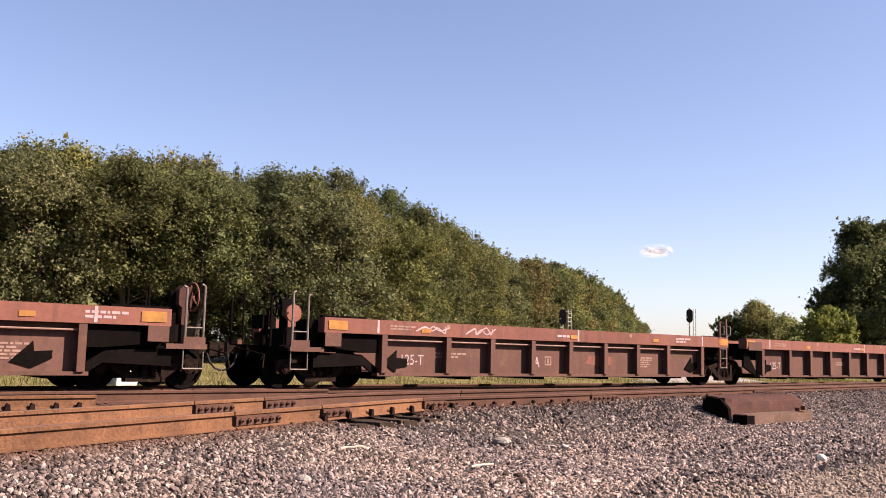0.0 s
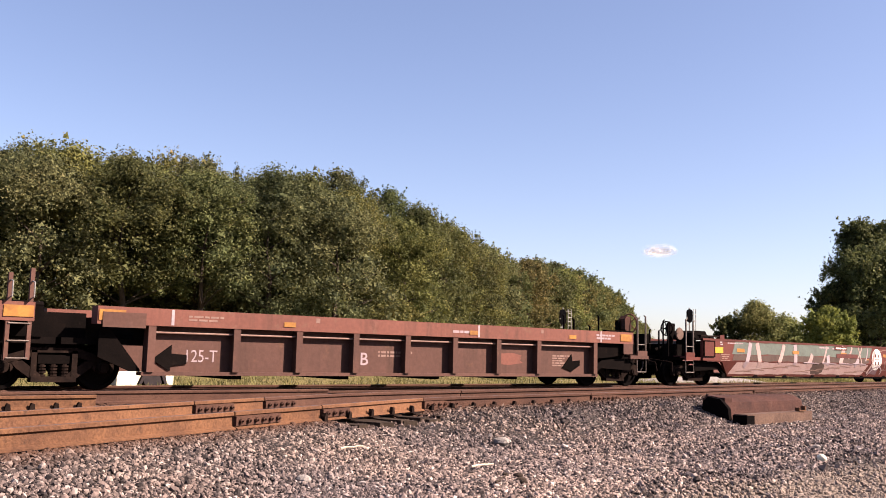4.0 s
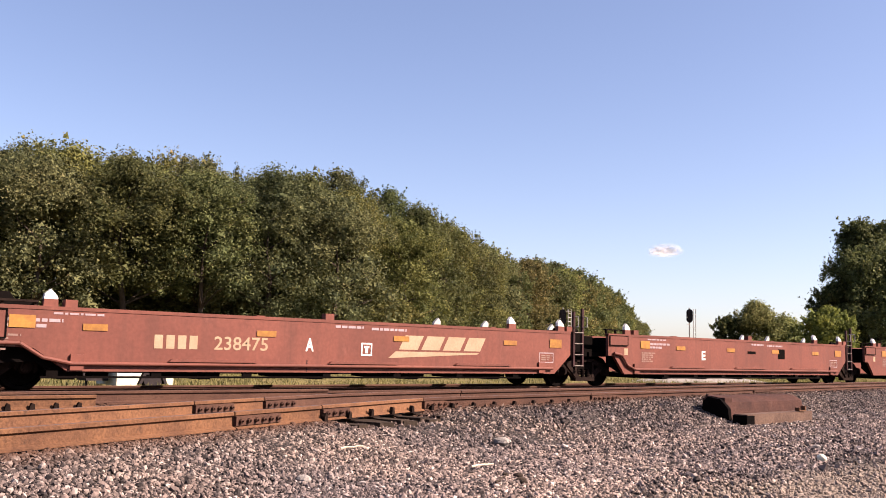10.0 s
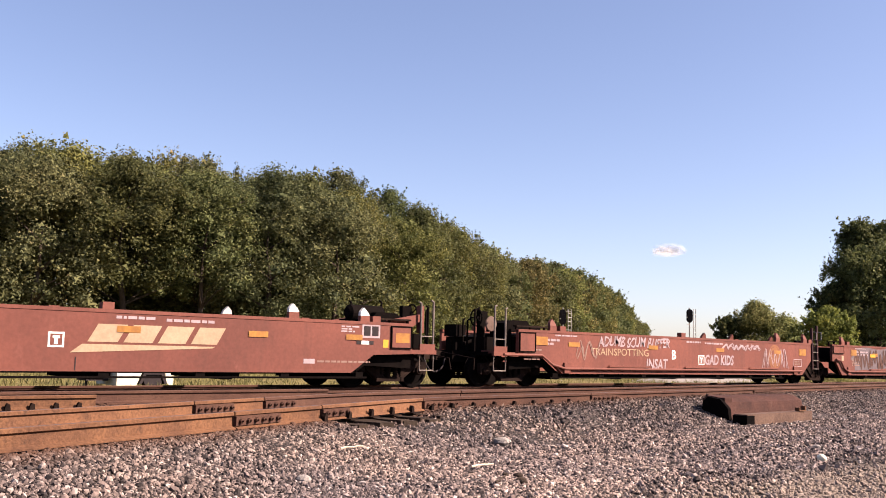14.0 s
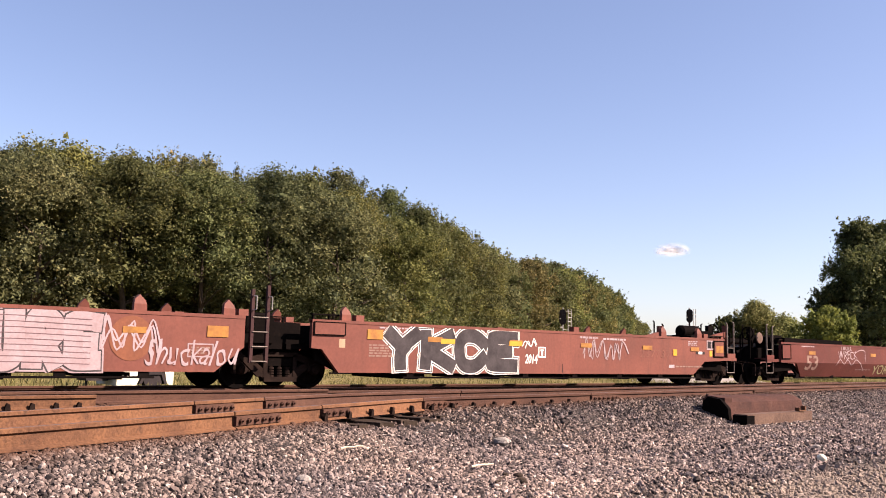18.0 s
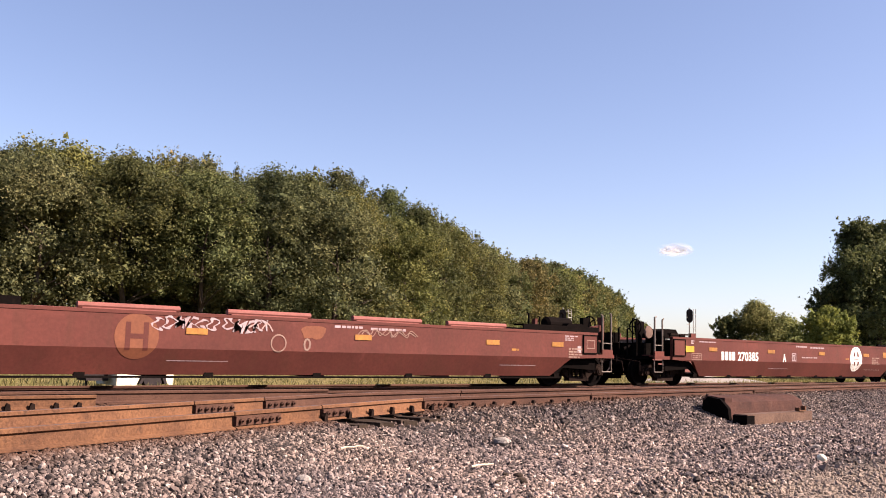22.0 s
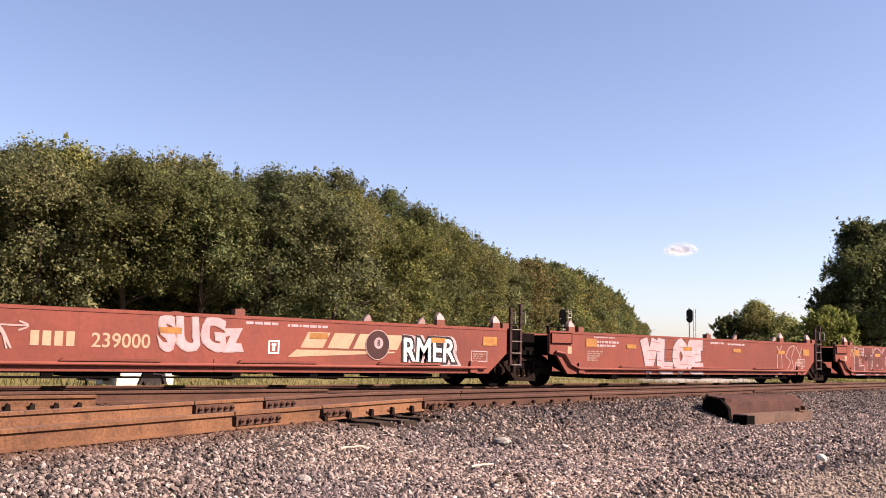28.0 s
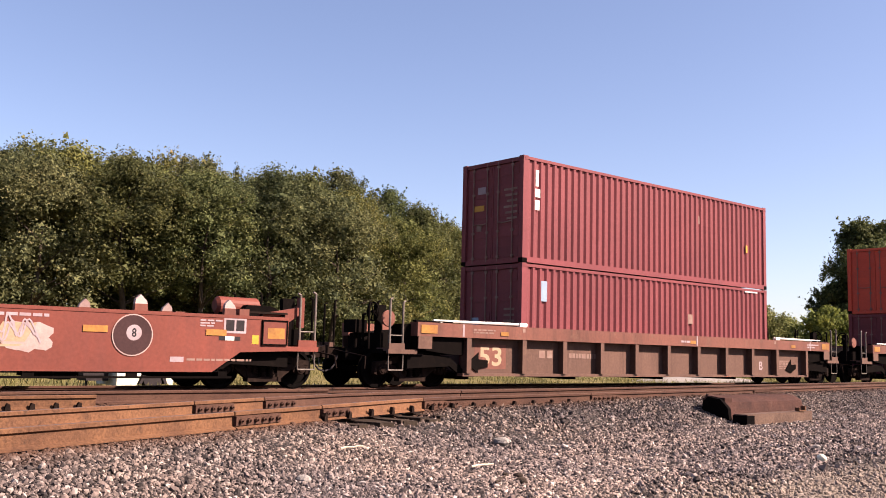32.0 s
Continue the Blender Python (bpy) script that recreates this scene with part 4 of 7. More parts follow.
            for s in (-1, 1):
                def brace(bm):
                    prism_y(bm, [(1.3, 0.8), (1.15, 0.8), (0.55, 0.30), (0.7, 0.26)], s * 1.32 - 0.04, s * 1.32 + 0.04)
                if style != "R":
                    put("diagonal_brace", brace, M["truck"], "diagonal strut down to the truck", near=s)

            put("valve_box", lambda bm: box(bm, 0.3, 1.1, -1.25, -0.9, 0.96, 1.5), M["dark"], "grimy brake valve box", 0.02)
            put("brake_pipe", lambda bm: tube(bm, (0.25, -1.0, 1.54), (1.2, -1.0, 1.54), 0.06), M["dark"], "dark pipe over the joint", 0)
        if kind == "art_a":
            # added block blackens the shaded gap at the joint and behind the ladder
            put("joint_casting", lambda bm: box(bm, -1.12, 0.60, -0.85, 0.75, 0.60, 1.42), M["dark"], "black block filling the shaded gap between units", 0.03)
            # black sheet in place of the deep shade under the joint panel
            put("end_wall", lambda bm: prism_y(bm, [(0.66, 0.62), (0.66, 1.14), (0.90, 1.10), (1.5, 0.36), (1.3, 0.36)], -1.38, -1.30), M["dark"], "black plate for the shade below the panel", 0.01)


def add_guides(car, L, a, b, style):
    """Container guides that stand over the top of the sides."""
    def guide(bm):
        prism_y(bm, [(-0.13, 0.0), (0.13, 0.0), (0.12, 0.13), (-0.12, 0.13)], -0.05, 0.05)

    def tip(bm):
        prism_y(bm, [(-0.125, 0.13), (0.125, 0.13), (0.10, 0.20), (0.0, 0.31), (-0.10, 0.22)], -0.045, 0.045)
        for v in bm.verts:
            v.co.y += 0.25 * (v.co.z - 0.13)

    def block(bm):
        box(bm, -0.11, 0.11, -0.08, 0.08, 0, 0.13)
    if style == "F":
        ea, eb = (3.1 if a == "coupler" else 1.35), L - (3.1 if b == "coupler" else 1.5)
        for s in (-1, 1):
            for x in (ea, eb, eb - 1.85):
                g = part("guide_post", shared(("guide",), guide, M["brown"], 0.01), None, car, "container guide with a white tip", pose(x, s * 1.49, ZT + 0.03, 0, 0, 0 if s < 0 else 180))
                part("guide_tip", shared(("guide_tip",), tip, M[TIPS[-1]]), None, g)
            for x in (ea + 0.35, eb + 0.3, L * 0.5):
                part("stop_block", shared(("stop_block",), block, M["brown"], 0.01), None, car, at=(x, s * 1.49, ZT + 0.03))
    elif style == "S":
        ea, eb = (2.9 if a == "coupler" else 1.42), L - 1.6
        for s in (-1, 1):
            for x in (ea,):
                part("guide_post", shared(("guide",), guide, M["oxide"], 0.01), None, car, "container guide at the top of the side", pose(x, s * 1.47, ZT + 0.03, 0, 0, 0 if s < 0 else 180))


def add_pipe(car, L, a, b, paint):
    """The round pipe and drip ledges along the foot of some flat sides."""
    xa, xb = (3.5 if a == "coupler" else 1.6), L - (3.5 if b == "coupler" else 1.9)
    for s in (-1, 1):
        y = s * (HW + 0.05)

        def pipe(bm):
            tube(bm, (xa, y, 0.50), (xb, y, 0.50), 0.035, 10)
            pts = [(xa - (2.3 if a == "coupler" else 1.0), 0.84), (xa - 0.9, 0.84), (xa - 0.5, 0.6), (xa, 0.5)] if a == "coupler" else [(xa - 0.95, 0.95), (xa - 0.6, 0.9), (xa - 0.35, 0.62), (xa, 0.5)]
            for (x0, z0), (x1, z1) in zip(pts, pts[1:]):
                tube(bm, (x0, y, z0), (x1, y, z1), 0.035, 8)
        part("side_pipe", shared(("side_pipe", L, a, b, s), pipe, paint), None, car, "painted pipe along the foot of the side")

        def bracket(bm):
            box(bm, -0.12, 0.12, min(y, y - s * 0.1), max(y + s * 0.05, y - s * 0.1), 0.38, 0.66)
        for x in (xa + 0.1, xb - 0.4):
            part("pipe_bracket", shared(("pipe_bracket", s), bracket, paint, 0.01), None, car, at=(x, 0, 0))

        def ledge(bm):
            y1 = s * (HW + 0.09)
            prism_y(bm, [(-0.95, 0.55), (0.95, 0.55), (0.88, 0.60), (-0.88, 0.60)], min(s * HW, y1), max(s * HW, y1))
        for k in range(3):
            part("drip_ledge", shared(("drip_ledge", s), ledge, paint), None, car, at=(xa + (xb - xa) * (0.22 + 0.29 * k), 0, 0))

        def hanger(bm):
            box(bm, -0.16, 0.16, min(s * 1.1, s * 1.35), max(s * 1.1, s * 1.35), 0.24, 0.37)
        for k in range(6):
            part("hanger", shared(("hanger", s), hanger, M["dark"]), None, car, at=(xa + 0.6 + (xb - xa - 1.2) * k / 5, 0, 0))


def add_top_rails(car, places, paint):
    """Round rails laid along the top of a side."""
    for x in places:
        for s in (-1, 1):
            def rail(bm):
                tube(bm, (-0.98, s * 1.50, ZT + 0.09), (0.98, s * 1.50, ZT + 0.09), 0.06, 10)
                box(bm, -0.9, 0.9, s * 1.50 - 0.05, s * 1.50 + 0.05, ZT + 0.02, ZT + 0.05)
            part("top_rail", shared(("top_rail", s), rail, paint), None, car, "round rail on top of the side", (x, 0, 0))


def add_walkways(car, L, spans):
    """Dark gratings over the ends of the long cars."""
    for x0, x1 in spans:
        for s in (-1, 1):
            def grate(bm):
                y0, y1 = sorted((s * 1.56, s * 1.2))
                box(bm, x0, x1, y0, y1, ZT + 0.14, ZT + 0.18)
                for k in range(5):
                    x = x0 + 0.1 + (x1 - x0 - 0.2) * k / 4
                    box(bm, x - 0.03, x + 0.03, s * 1.5 - 0.04, s * 1.5 + 0.04, ZT + 0.02, ZT + 0.14)
                box(bm, x0, x1, y0, y0 + 0.04 if s < 0 else y0 + 0.04, ZT + 0.03, ZT + 0.14)
            part("walkway", shared(("walkway", L, x0, s), grate, M["dark"], 0.006), None, car, "dark raised walkway along the top")


DUSTY = []          # set while the cars with dust-brown joint panels are built
TIPS = ["white"]    # paint of the guide tips, set by set
TRAIN = []          # (thing, place along the train)


def well_car(u0, L, a, b, style, paint, label, pipe=False, extra=("brace", "tank")):
    car = thing("well_car", label, "rail car", "well cars of the train")
    add_sides(car, style, L, a, b, paint)
    add_floor(car, L, style)
    if style != "R":
        for s in (-1, 1):
            def bottom(bm):
                y0 = s * (1.50 if style == "F" else 1.33)
                box(bm, 3.0, L - 3.0, y0 - 0.03, y0 + 0.03, 0.235, 0.275)
                for i in range(7):
                    x = 3.1 + (L - 6.4) * i / 6
                    box(bm, x, x + 0.2, y0 - 0.03, y0 + 0.03, 0.275, 0.37)
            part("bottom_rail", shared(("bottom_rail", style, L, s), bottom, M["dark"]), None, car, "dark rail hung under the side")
    add_end(car, 0.0, 1, a, style, paint, extra if a == "coupler" else ())
    add_end(car, L, -1, b, style, paint, extra if b == "coupler" else ())
    add_guides(car, L, a, b, style)
    if pipe:
        add_pipe(car, L, a, b, paint)
    if a == "coupler":
        add_truck(car, 2.0)
    add_truck(car, L if b != "coupler" else L - 2.0)
    TRAIN.append((car, u0))
    return car


def car_set(joints, style, paint, labels, pipes=(), extras=("brace", "tank")):
    made = []
    n = len(joints) - 1
    for i in range(n):
        a = "coupler" if i == 0 else "art_a"
        b = "coupler" if i == n - 1 else "art_b"
        L = round(joints[i + 1] - joints[i], 2)
        ex = extras if i == n - 1 else ()
        made.append(well_car(joints[i], L, a, b, style, paint, labels[i], i in pipes, ex))
    return made


# ---------------------------------------------------------------- train: the cars, front to back
lead = well_car(-8.3, 17.9, "art_a", "coupler", "R", M["old"], "weathered brown ribbed container well car, empty", extra=("wheel",))
ribbed = car_set([9.6, 27.5, 43.5, 59.45, 75.4, 93.3], "R", M["old"],
                 ["weathered brown ribbed well car with chalked tags, empty"] + ["weathered brown ribbed container well car, empty"] * 4, extras=("wheel",))
emblem = car_set([93.3, 111.25, 127.2, 142.8, 158.5, 176.35], "S", M["oxide"],
                 ["oxide-red smooth well car covered in faded green lettering", "oxide-red smooth well car with a white round emblem",
                  "oxide-red smooth well car with a white round emblem", "oxide-red smooth well car with a white round emblem",
                  "oxide-red smooth well car with rails along its top"], extras=("brace",))
flat = car_set([176.35, 194.3, 209.9, 225.6, 241.15, 259.0], "F", M["brown"],
               ["red-brown flat-sided well car with cream numbers and a pipe", "red-brown flat-sided well car with a side pipe",
                "red-brown flat-sided well car with a cream logo shape", "red-brown flat-sided well car with a small chalk tag",
                "red-brown flat-sided well car with cream numbers and logo shape"], (0, 1))
TIPS.append("brown")
tagged_set = car_set([259.0, 276.9, 292.65, 308.0, 323.65, 341.55], "F", M["brown"],
                     ["red-brown well car scrawled with white tags", "red-brown well car with a large grey painted panel",
                      "red-brown well car with tags and an orange emblem", "red-brown well car painted with large black and white letters",
                      "red-brown well car with a black and white painted name"], (0, 1, 2))
long_set = car_set([341.55, 363.3, 383.1, 404.8], "S", M["oxide"],
                   ["long oxide-red well car marked 53 with pale tags", "long oxide-red well car covered by a grey mural", "long oxide-red well car marked 53 with top rails"],
                   extras=("brace", "tank"))
DUSTY.append(True)
emblem_b = car_set([404.8, 422.65, 438.1, 454.1, 470.0, 487.55], "S", M["oxide"],
                   ["oxide-red smooth well car with white numbers and round emblem"] + ["oxide-red smooth well car with emblem and white scrawls"] * 3 + ["oxide-red smooth well car with rails along its top"],
                   extras=("brace",))
DUSTY.clear()
TIPS.append("pink")
red_set = car_set([487.55, 505.0, 520.65, 536.15, 551.7, 569.2], "F", M["red"],
                  ["bright red well car with cream numbers and white tags", "bright red well car with huge pale letters", "bright red well car with outlined brown letters",
                   "bright red well car with huge white and green letters", "bright red well car with numbers and a black ball emblem"], (0, 1, 2))
add_top_rails(emblem[4], (4.94, 7.92, 11.03, 13.6), M["pinkred"])
add_top_rails(emblem_b[4], (4.94, 7.92, 11.03, 13.6), M["pinkred"])
add_top_rails(long_set[2], (6.56, 9.54, 12.61, 15.4), M["pinkred"])
add_walkways(long_set[0], 21.75, ((2.0, 6.2), (17.6, 20.9)))
add_walkways(long_set[1], 19.8, ((0.7, 4.2), (15.8, 18.9)))
add_walkways(long_set[2], 21.7, ((0.7, 4.6), (17.0, 20.0)))
loaded = well_car(569.2, 23.25, "coupler", "coupler", "R", M["oldlight"], "brown ribbed well car carrying two stacked containers", extra=("pole",))
last = well_car(592.45, 23.25, "coupler", "coupler", "R", M["oldlight"], "brown ribbed well car carrying vermilion containers", extra=("pole",))


# ---------------------------------------------------------------- containers
def container(u0, z0, h, paint, label):
    """A 40-foot box: corner posts, rails, corrugated walls, doors with lock rods, corner castings."""
    L, W = 12.192, 2.438
    c = thing("shipping_container", label, "container", "containers on the train")
    for s in (-1, 1):
        def wall(bm):
            n = 44
            x0, x1 = 0.16, L - 0.16
            p = (x1 - x0) / n
            out = []
            for i in range(n):
                x = x0 + i * p
                out += [(x, 0.0), (x + 0.30 * p, 0.0), (x + 0.50 * p, 0.050), (x + 0.78 * p, 0.050)]
            out.append((x1, 0.0))
            lo = [bm.verts.new((x, s * (W / 2 - 0.012 - d), 0.14)) for x, d in out]
            hi = [bm.verts.new((x, s * (W / 2 - 0.012 - d), h - 0.10)) for x, d in out]
            for i in range(len(out) - 1):
                bm.faces.new((lo[i], lo[i + 1], hi[i + 1], hi[i]))
        part("side_wall", shared(("corrugated", s, h), wall, paint), None, c, "corrugated steel side")

        def rails(bm):
            y0 = s * W / 2
            box(bm, 0.16, L - 0.16, min(y0, y0 - s * 0.07), max(y0, y0 - s * 0.07), h - 0.10, h - 0.02)
            box(bm, 0.16, L - 0.16, min(y0, y0 - s * 0.07), max(y0, y0 - s * 0.07), 0.0, 0.15)
        part("side_rail", shared(("container_rails", s, h), rails, paint, 0.005), None, c)
        for x in (0.0, L - 0.162):
            def post(bm):
                y0 = s * W / 2
                box(bm, 0, 0.162, min(y0, y0 - s * 0.16), max(y0, y0 - s * 0.16), 0.118, h - 0.118)
            part("corner_post", shared(("corner_post", s, h), post, paint, 0.008), None, c, at=(x, 0, 0))
            for z in (0.0, h - 0.118):
                def casting(bm):
                    y0 = s * W / 2
                    box(bm, 0, 0.178, min(y0 + s * 0.004, y0 - s * 0.162), max(y0 + s * 0.004, y0 - s * 0.162), 0, 0.118)
                    box(bm, 0.055, 0.125, min(y0 + s * 0.008, y0), max(y0 + s * 0.008, y0), 0.03, 0.09)
                part("corner_casting", shared(("corner_casting", s), casting, M["dark"] if z == 0 else paint, 0.006), None, c, at=(x if x == 0 else x - 0.016, 0, z))

    def roof(bm):
        box(bm, 0.1, L - 0.1, -W / 2 + 0.06, W / 2 - 0.06, h - 0.05, h - 0.022)
        box(bm, 0.1, L - 0.1, -W / 2 + 0.08, W / 2 - 0.08, 0.12, 0.16)
    part("roof", shared(("container_roof", h), roof, paint), None, c)

    def back(bm):
        box(bm, L - 0.09, L - 0.05, -W / 2 + 0.15, W / 2 - 0.15, 0.1, h - 0.1)
    part("front_wall", shared(("container_front", h), back, paint), None, c)

    for za, zb, nm in ((h - 0.13, h - 0.02, "door_header"), (0.0, 0.13, "door_sill")):
        def header(bm):
            box(bm, 0.02, 0.14, -W / 2 + 0.15, W / 2 - 0.15, za, zb)
        part(nm, shared((nm, h), header, paint, 0.006), None, c)
    for s in (-1, 1):
        def leaf(bm):
            y0, y1 = sorted((s * 0.01, s * (W / 2 - 0.165)))
            box(bm, 0.07, 0.10, y0, y1, 0.14, h - 0.14)
        d = part("door", shared(("container_door", s, h), leaf, paint, 0.006), None, c, "container door leaf")
        for k in range(5):
            def pressing(bm):
                y0, y1 = sorted((s * 0.07, s * (W / 2 - 0.225)))
                box(bm, 0.055, 0.075, y0, y1, -0.14, 0.14)
            part("door_panel", shared(("door_panel", s), pressing, paint, 0.006), None, d, at=(0, 0, 0.32 + k * (h - 0.64) / 4))
        for y in (0.22, 0.78):
            def rod(bm):
                tube(bm, (0.03, s * y, 0.06), (0.03, s * y, h - 0.06), 0.017)
                for z in (0.2, 0.9, h - 0.9, h - 0.2):
                    box(bm, 0.02, 0.07, s * y - 0.05, s * y + 0.05, z - 0.03, z + 0.03)
                tube(bm, (0.02, s * y, 1.15), (0.02, s * (y - 0.42 if y > 0.5 else y + 0.3), 1.12), 0.014)
            part("lock_rod", shared(("lock_rod", s, y, h), rod, M["faded"]), None, d, "upright lock rod")
    TRAIN.append((c, u0, z0))
    return c


box_low = container(574.74, 0.39, 2.896, M["maroon"], "maroon corrugated container in the well")
box_high = container(574.74, 3.305, 2.896, M["maroon"], "maroon corrugated container stacked on another")
container(597.97, 0.39, 2.591, M["maroon"], "dark red container in the well")
container(597.97, 3.0, 2.896, M["vermilion"], "vermilion container stacked on another")

# ---------------------------------------------------------------- markings on the cars
FONT = {}


def glyphs(text, bold=0.0):
    """The outline of a word in the built-in font as a flat mesh: points in x and y, and faces, filling a unit box."""
    k = (text, bold)
    if k not in FONT:
        cu = bpy.data.curves.new("word", "FONT")
        cu.body, cu.offset, cu.resolution_u = text, bold, 3
        ob = bpy.data.objects.new("word", cu)
        me = bpy.data.meshes.new_from_object(ob)
        vs = [(v.co.x, v.co.y) for v in me.vertices]
        fs = [tuple(p.vertices) for p in me.polygons]
        bpy.data.objects.remove(ob)
        bpy.data.curves.remove(cu)
        bpy.data.meshes.remove(me)
        FONT[k] = (vs, fs)
    return FONT[k]


def face_y(style, z):
    if style == "S" and z < 0.8:
        return -(HW - 0.22 * (0.8 - z) / 0.5)
    if style == "R" and z < 1.2:
        return -1.33
    return -HW


def decal(name, car, style, verts, faces, material, label="", lift=0.006):
    """Paint on the near side of a car: a flat shape in x and z, laid on the side."""
    if style == "R" and name not in ("lettering", "letter", "graffiti_word"):
        verts = [(x, z + RUP) for x, z in verts]
    bm = bm_new()
    vs = [bm.verts.new((x, 0, z)) for x, z in verts]
    for f in faces:
        try:
            bm.faces.new([vs[i] for i in f])
        except ValueError:
            pass
    if style == "S" and min(z for _, z in verts) < 0.8 < max(z for _, z in verts):
        bmesh.ops.bisect_plane(bm, geom=bm.verts[:] + bm.edges[:] + bm.faces[:], plane_co=(0, 0, 0.8), plane_no=(0, 0, 1))
    for v in bm.verts:
        v.co.y = face_y(style, v.co.z) - lift
    return part(name, bm, material, car, label)


def word(car, style, text, x, z, w, h, mat, bold=0.0, shear=0.0, lift=0.006, name="lettering", label="", wave=0.0):
    """A word, scaled to a box w by h about (x, z)."""
    vs, fs = glyphs(text, 0.0)
    x0, x1 = min(v[0] for v in vs), max(v[0] for v in vs)
    y0, y1 = min(v[1] for v in vs), max(v[1] for v in vs)
    vs, fs = glyphs(text, bold)
    out = []
    for a, b in vs:
        p, q = (a - x0) / (x1 - x0) - 0.5, (b - y0) / (y1 - y0) - 0.5
        out.append((x + p * w + shear * q * h + wave * 0.1 * math.sin(9 * q + 14 * p), z + q * h + wave * 0.06 * math.sin(17 * p)))
    top = ZT - 0.02 + (RUP if style == "R" else 0.0)
    out = [(a, b + (RUP if style == "R" else 0.0)) for a, b in out]
    out = [(a, min(top, max(0.33, b))) for a, b in out]
    if h < 0.2 or len(text) < 2:
        return decal(name, car, style, out, fs, M[mat], label, lift)
    root = list(range(len(out)))          # letters that stand apart become parts of their own

    def find(i):
        while root[i] != i:
            root[i] = root[root[i]]
            i = root[i]
        return i
    for f in fs:
        for i in f[1:]:
            root[find(i)] = find(f[0])
    for m, k in enumerate(sorted({find(f[0]) for f in fs})):
        sub = [f for f in fs if find(f[0]) == k]
        ids = sorted({i for f in sub for i in f})
        at = {i: n for n, i in enumerate(ids)}
        decal(name if name != "lettering" else "letter", car, style, [out[i] for i in ids], [tuple(at[i] for i in f) for f in sub], M[mat], label, lift + 0.0013 * (m % 2))


def rect(car, style, x, z, w, h, mat, name="reflector", label="", lift=0.005):
    w, h = w / 2, h / 2
    return decal(name, car, style, [(x - w, z - h), (x + w, z - h), (x + w, z + h), (x - w, z + h)], [(0, 1, 2, 3)], M[mat], label, lift)


def reflector(car, style, x, z=1.17, w=0.45, h=0.12, mat="amber"):
    return rect(car, style, x, z, w, h, mat, "reflector", "amber reflective strip" if mat == "amber" else "bright yellow reflective patch", 0.016 if mat == "amber" else 0.020)


def bars(car, style, x, z, w, h, rows, mat="faded", seed=0):
    """Small lettering that cannot be read: rows of short bars."""
    rnd = random.Random(seed + int(x * 100))
    vs, fs = [], []
    for r in range(rows):
        zc = z + h / 2 - (r + 0.5) * h / rows
        a, end = x - w / 2, x + w / 2 - (0 if r == 0 else rnd.uniform(0, 0.4) * w)
        while a < end - 0.02:
            b = min(end, a + rnd.uniform(0.05, 0.2))
            n = len(vs)
            vs += [(a, zc - h / rows * 0.3), (b, zc - h / rows * 0.3), (b, zc + h / rows * 0.3), (a, zc + h / rows * 0.3)]
            fs.append((n, n + 1, n + 2, n + 3))
            a = b + 0.03
    return decal("small_lettering", car, style, vs, fs, M[mat], "rows of small stencilled lettering")


def frame_mark(car, style, x, z, w, h, mat="white", t=0.035, inner=True):
    vs, fs = [], []
    for x0, x1, z0, z1 in ((-w / 2, w / 2, -h / 2, -h / 2 + t), (-w / 2, w / 2, h / 2 - t, h / 2), (-w / 2, -w / 2 + t, -h / 2 + t, h / 2 - t), (w / 2 - t, w / 2, -h / 2 + t, h / 2 - t)) + \
            (((-w / 2 + 2.2 * t, w / 2 - 2.2 * t, 0.1 * h, 0.26 * h), (-w * 0.12, w * 0.12, -0.3 * h, 0.08 * h)) if inner else ()):
        n = len(vs)
        vs += [(x + x0, z + z0), (x + x1, z + z0), (x + x1, z + z1), (x + x0, z + z1)]
        fs.append((n, n + 1, n + 2, n + 3))
    return decal("stencil_frame", car, style, vs, fs, M[mat], "small stencilled frame")


def disc(car, style, x, z, r, mat, lift, r0=0.0, name="emblem", label=""):
    n = 32
    vs = [(x + r * math.cos(2 * math.pi * i / n), z + r * math.sin(2 * math.pi * i / n)) for i in range(n)]
    if r0:
        vs += [(x + r0 * math.cos(2 * math.pi * i / n), z + r0 * math.sin(2 * math.pi * i / n)) for i in range(n)]
        fs = [(i, (i + 1) % n, n + (i + 1) % n, n + i) for i in range(n)]
    else:
        fs = [tuple(range(n))]
    return decal(name, car, style, vs, fs, M[mat], label, lift)


def emblem_mark(car, style, x, z, r, mat, back):
    """A disc with a ring of lettering bars and a cross in its middle."""
    disc(car, style, x, z, r, mat, 0.006, label="round painted emblem with a cross")
    vs, fs = [], []
    for i in range(34):
        if i % 9 == 8:
            continue
        a = 2 * math.pi * i / 34
        n = len(vs)
        for da, rr in ((-0.03, 0.78), (0.03, 0.78), (0.03, 0.88), (-0.03, 0.88)):
            vs.append((x + rr * r * math.cos(a + da), z + rr * r * math.sin(a + da)))
        fs.append((n, n + 1, n + 2, n + 3))
    for sx in (-1, 1):
        for sz in (-1, 1):
            n = len(vs)
            pts = [(0.17, 0.20), (0.46, 0.20), (0.44, 0.34), (0.36, 0.50), (0.17, 0.56)]
            vs += [(x + sx * a * r, z + sz * b * r) for a, b in pts]
            fs.append(tuple(range(n, n + 5)))
    n = len(vs)
    vs += [(x - 0.42 * r, z - 0.03 * r), (x + 0.42 * r, z - 0.03 * r), (x + 0.42 * r, z + 0.03 * r), (x - 0.42 * r, z + 0.03 * r)]
    fs.append((n, n + 1, n + 2, n + 3))
    decal("emblem_detail", car, style, vs, fs, M[back], "dark gaps round the cross", 0.010)


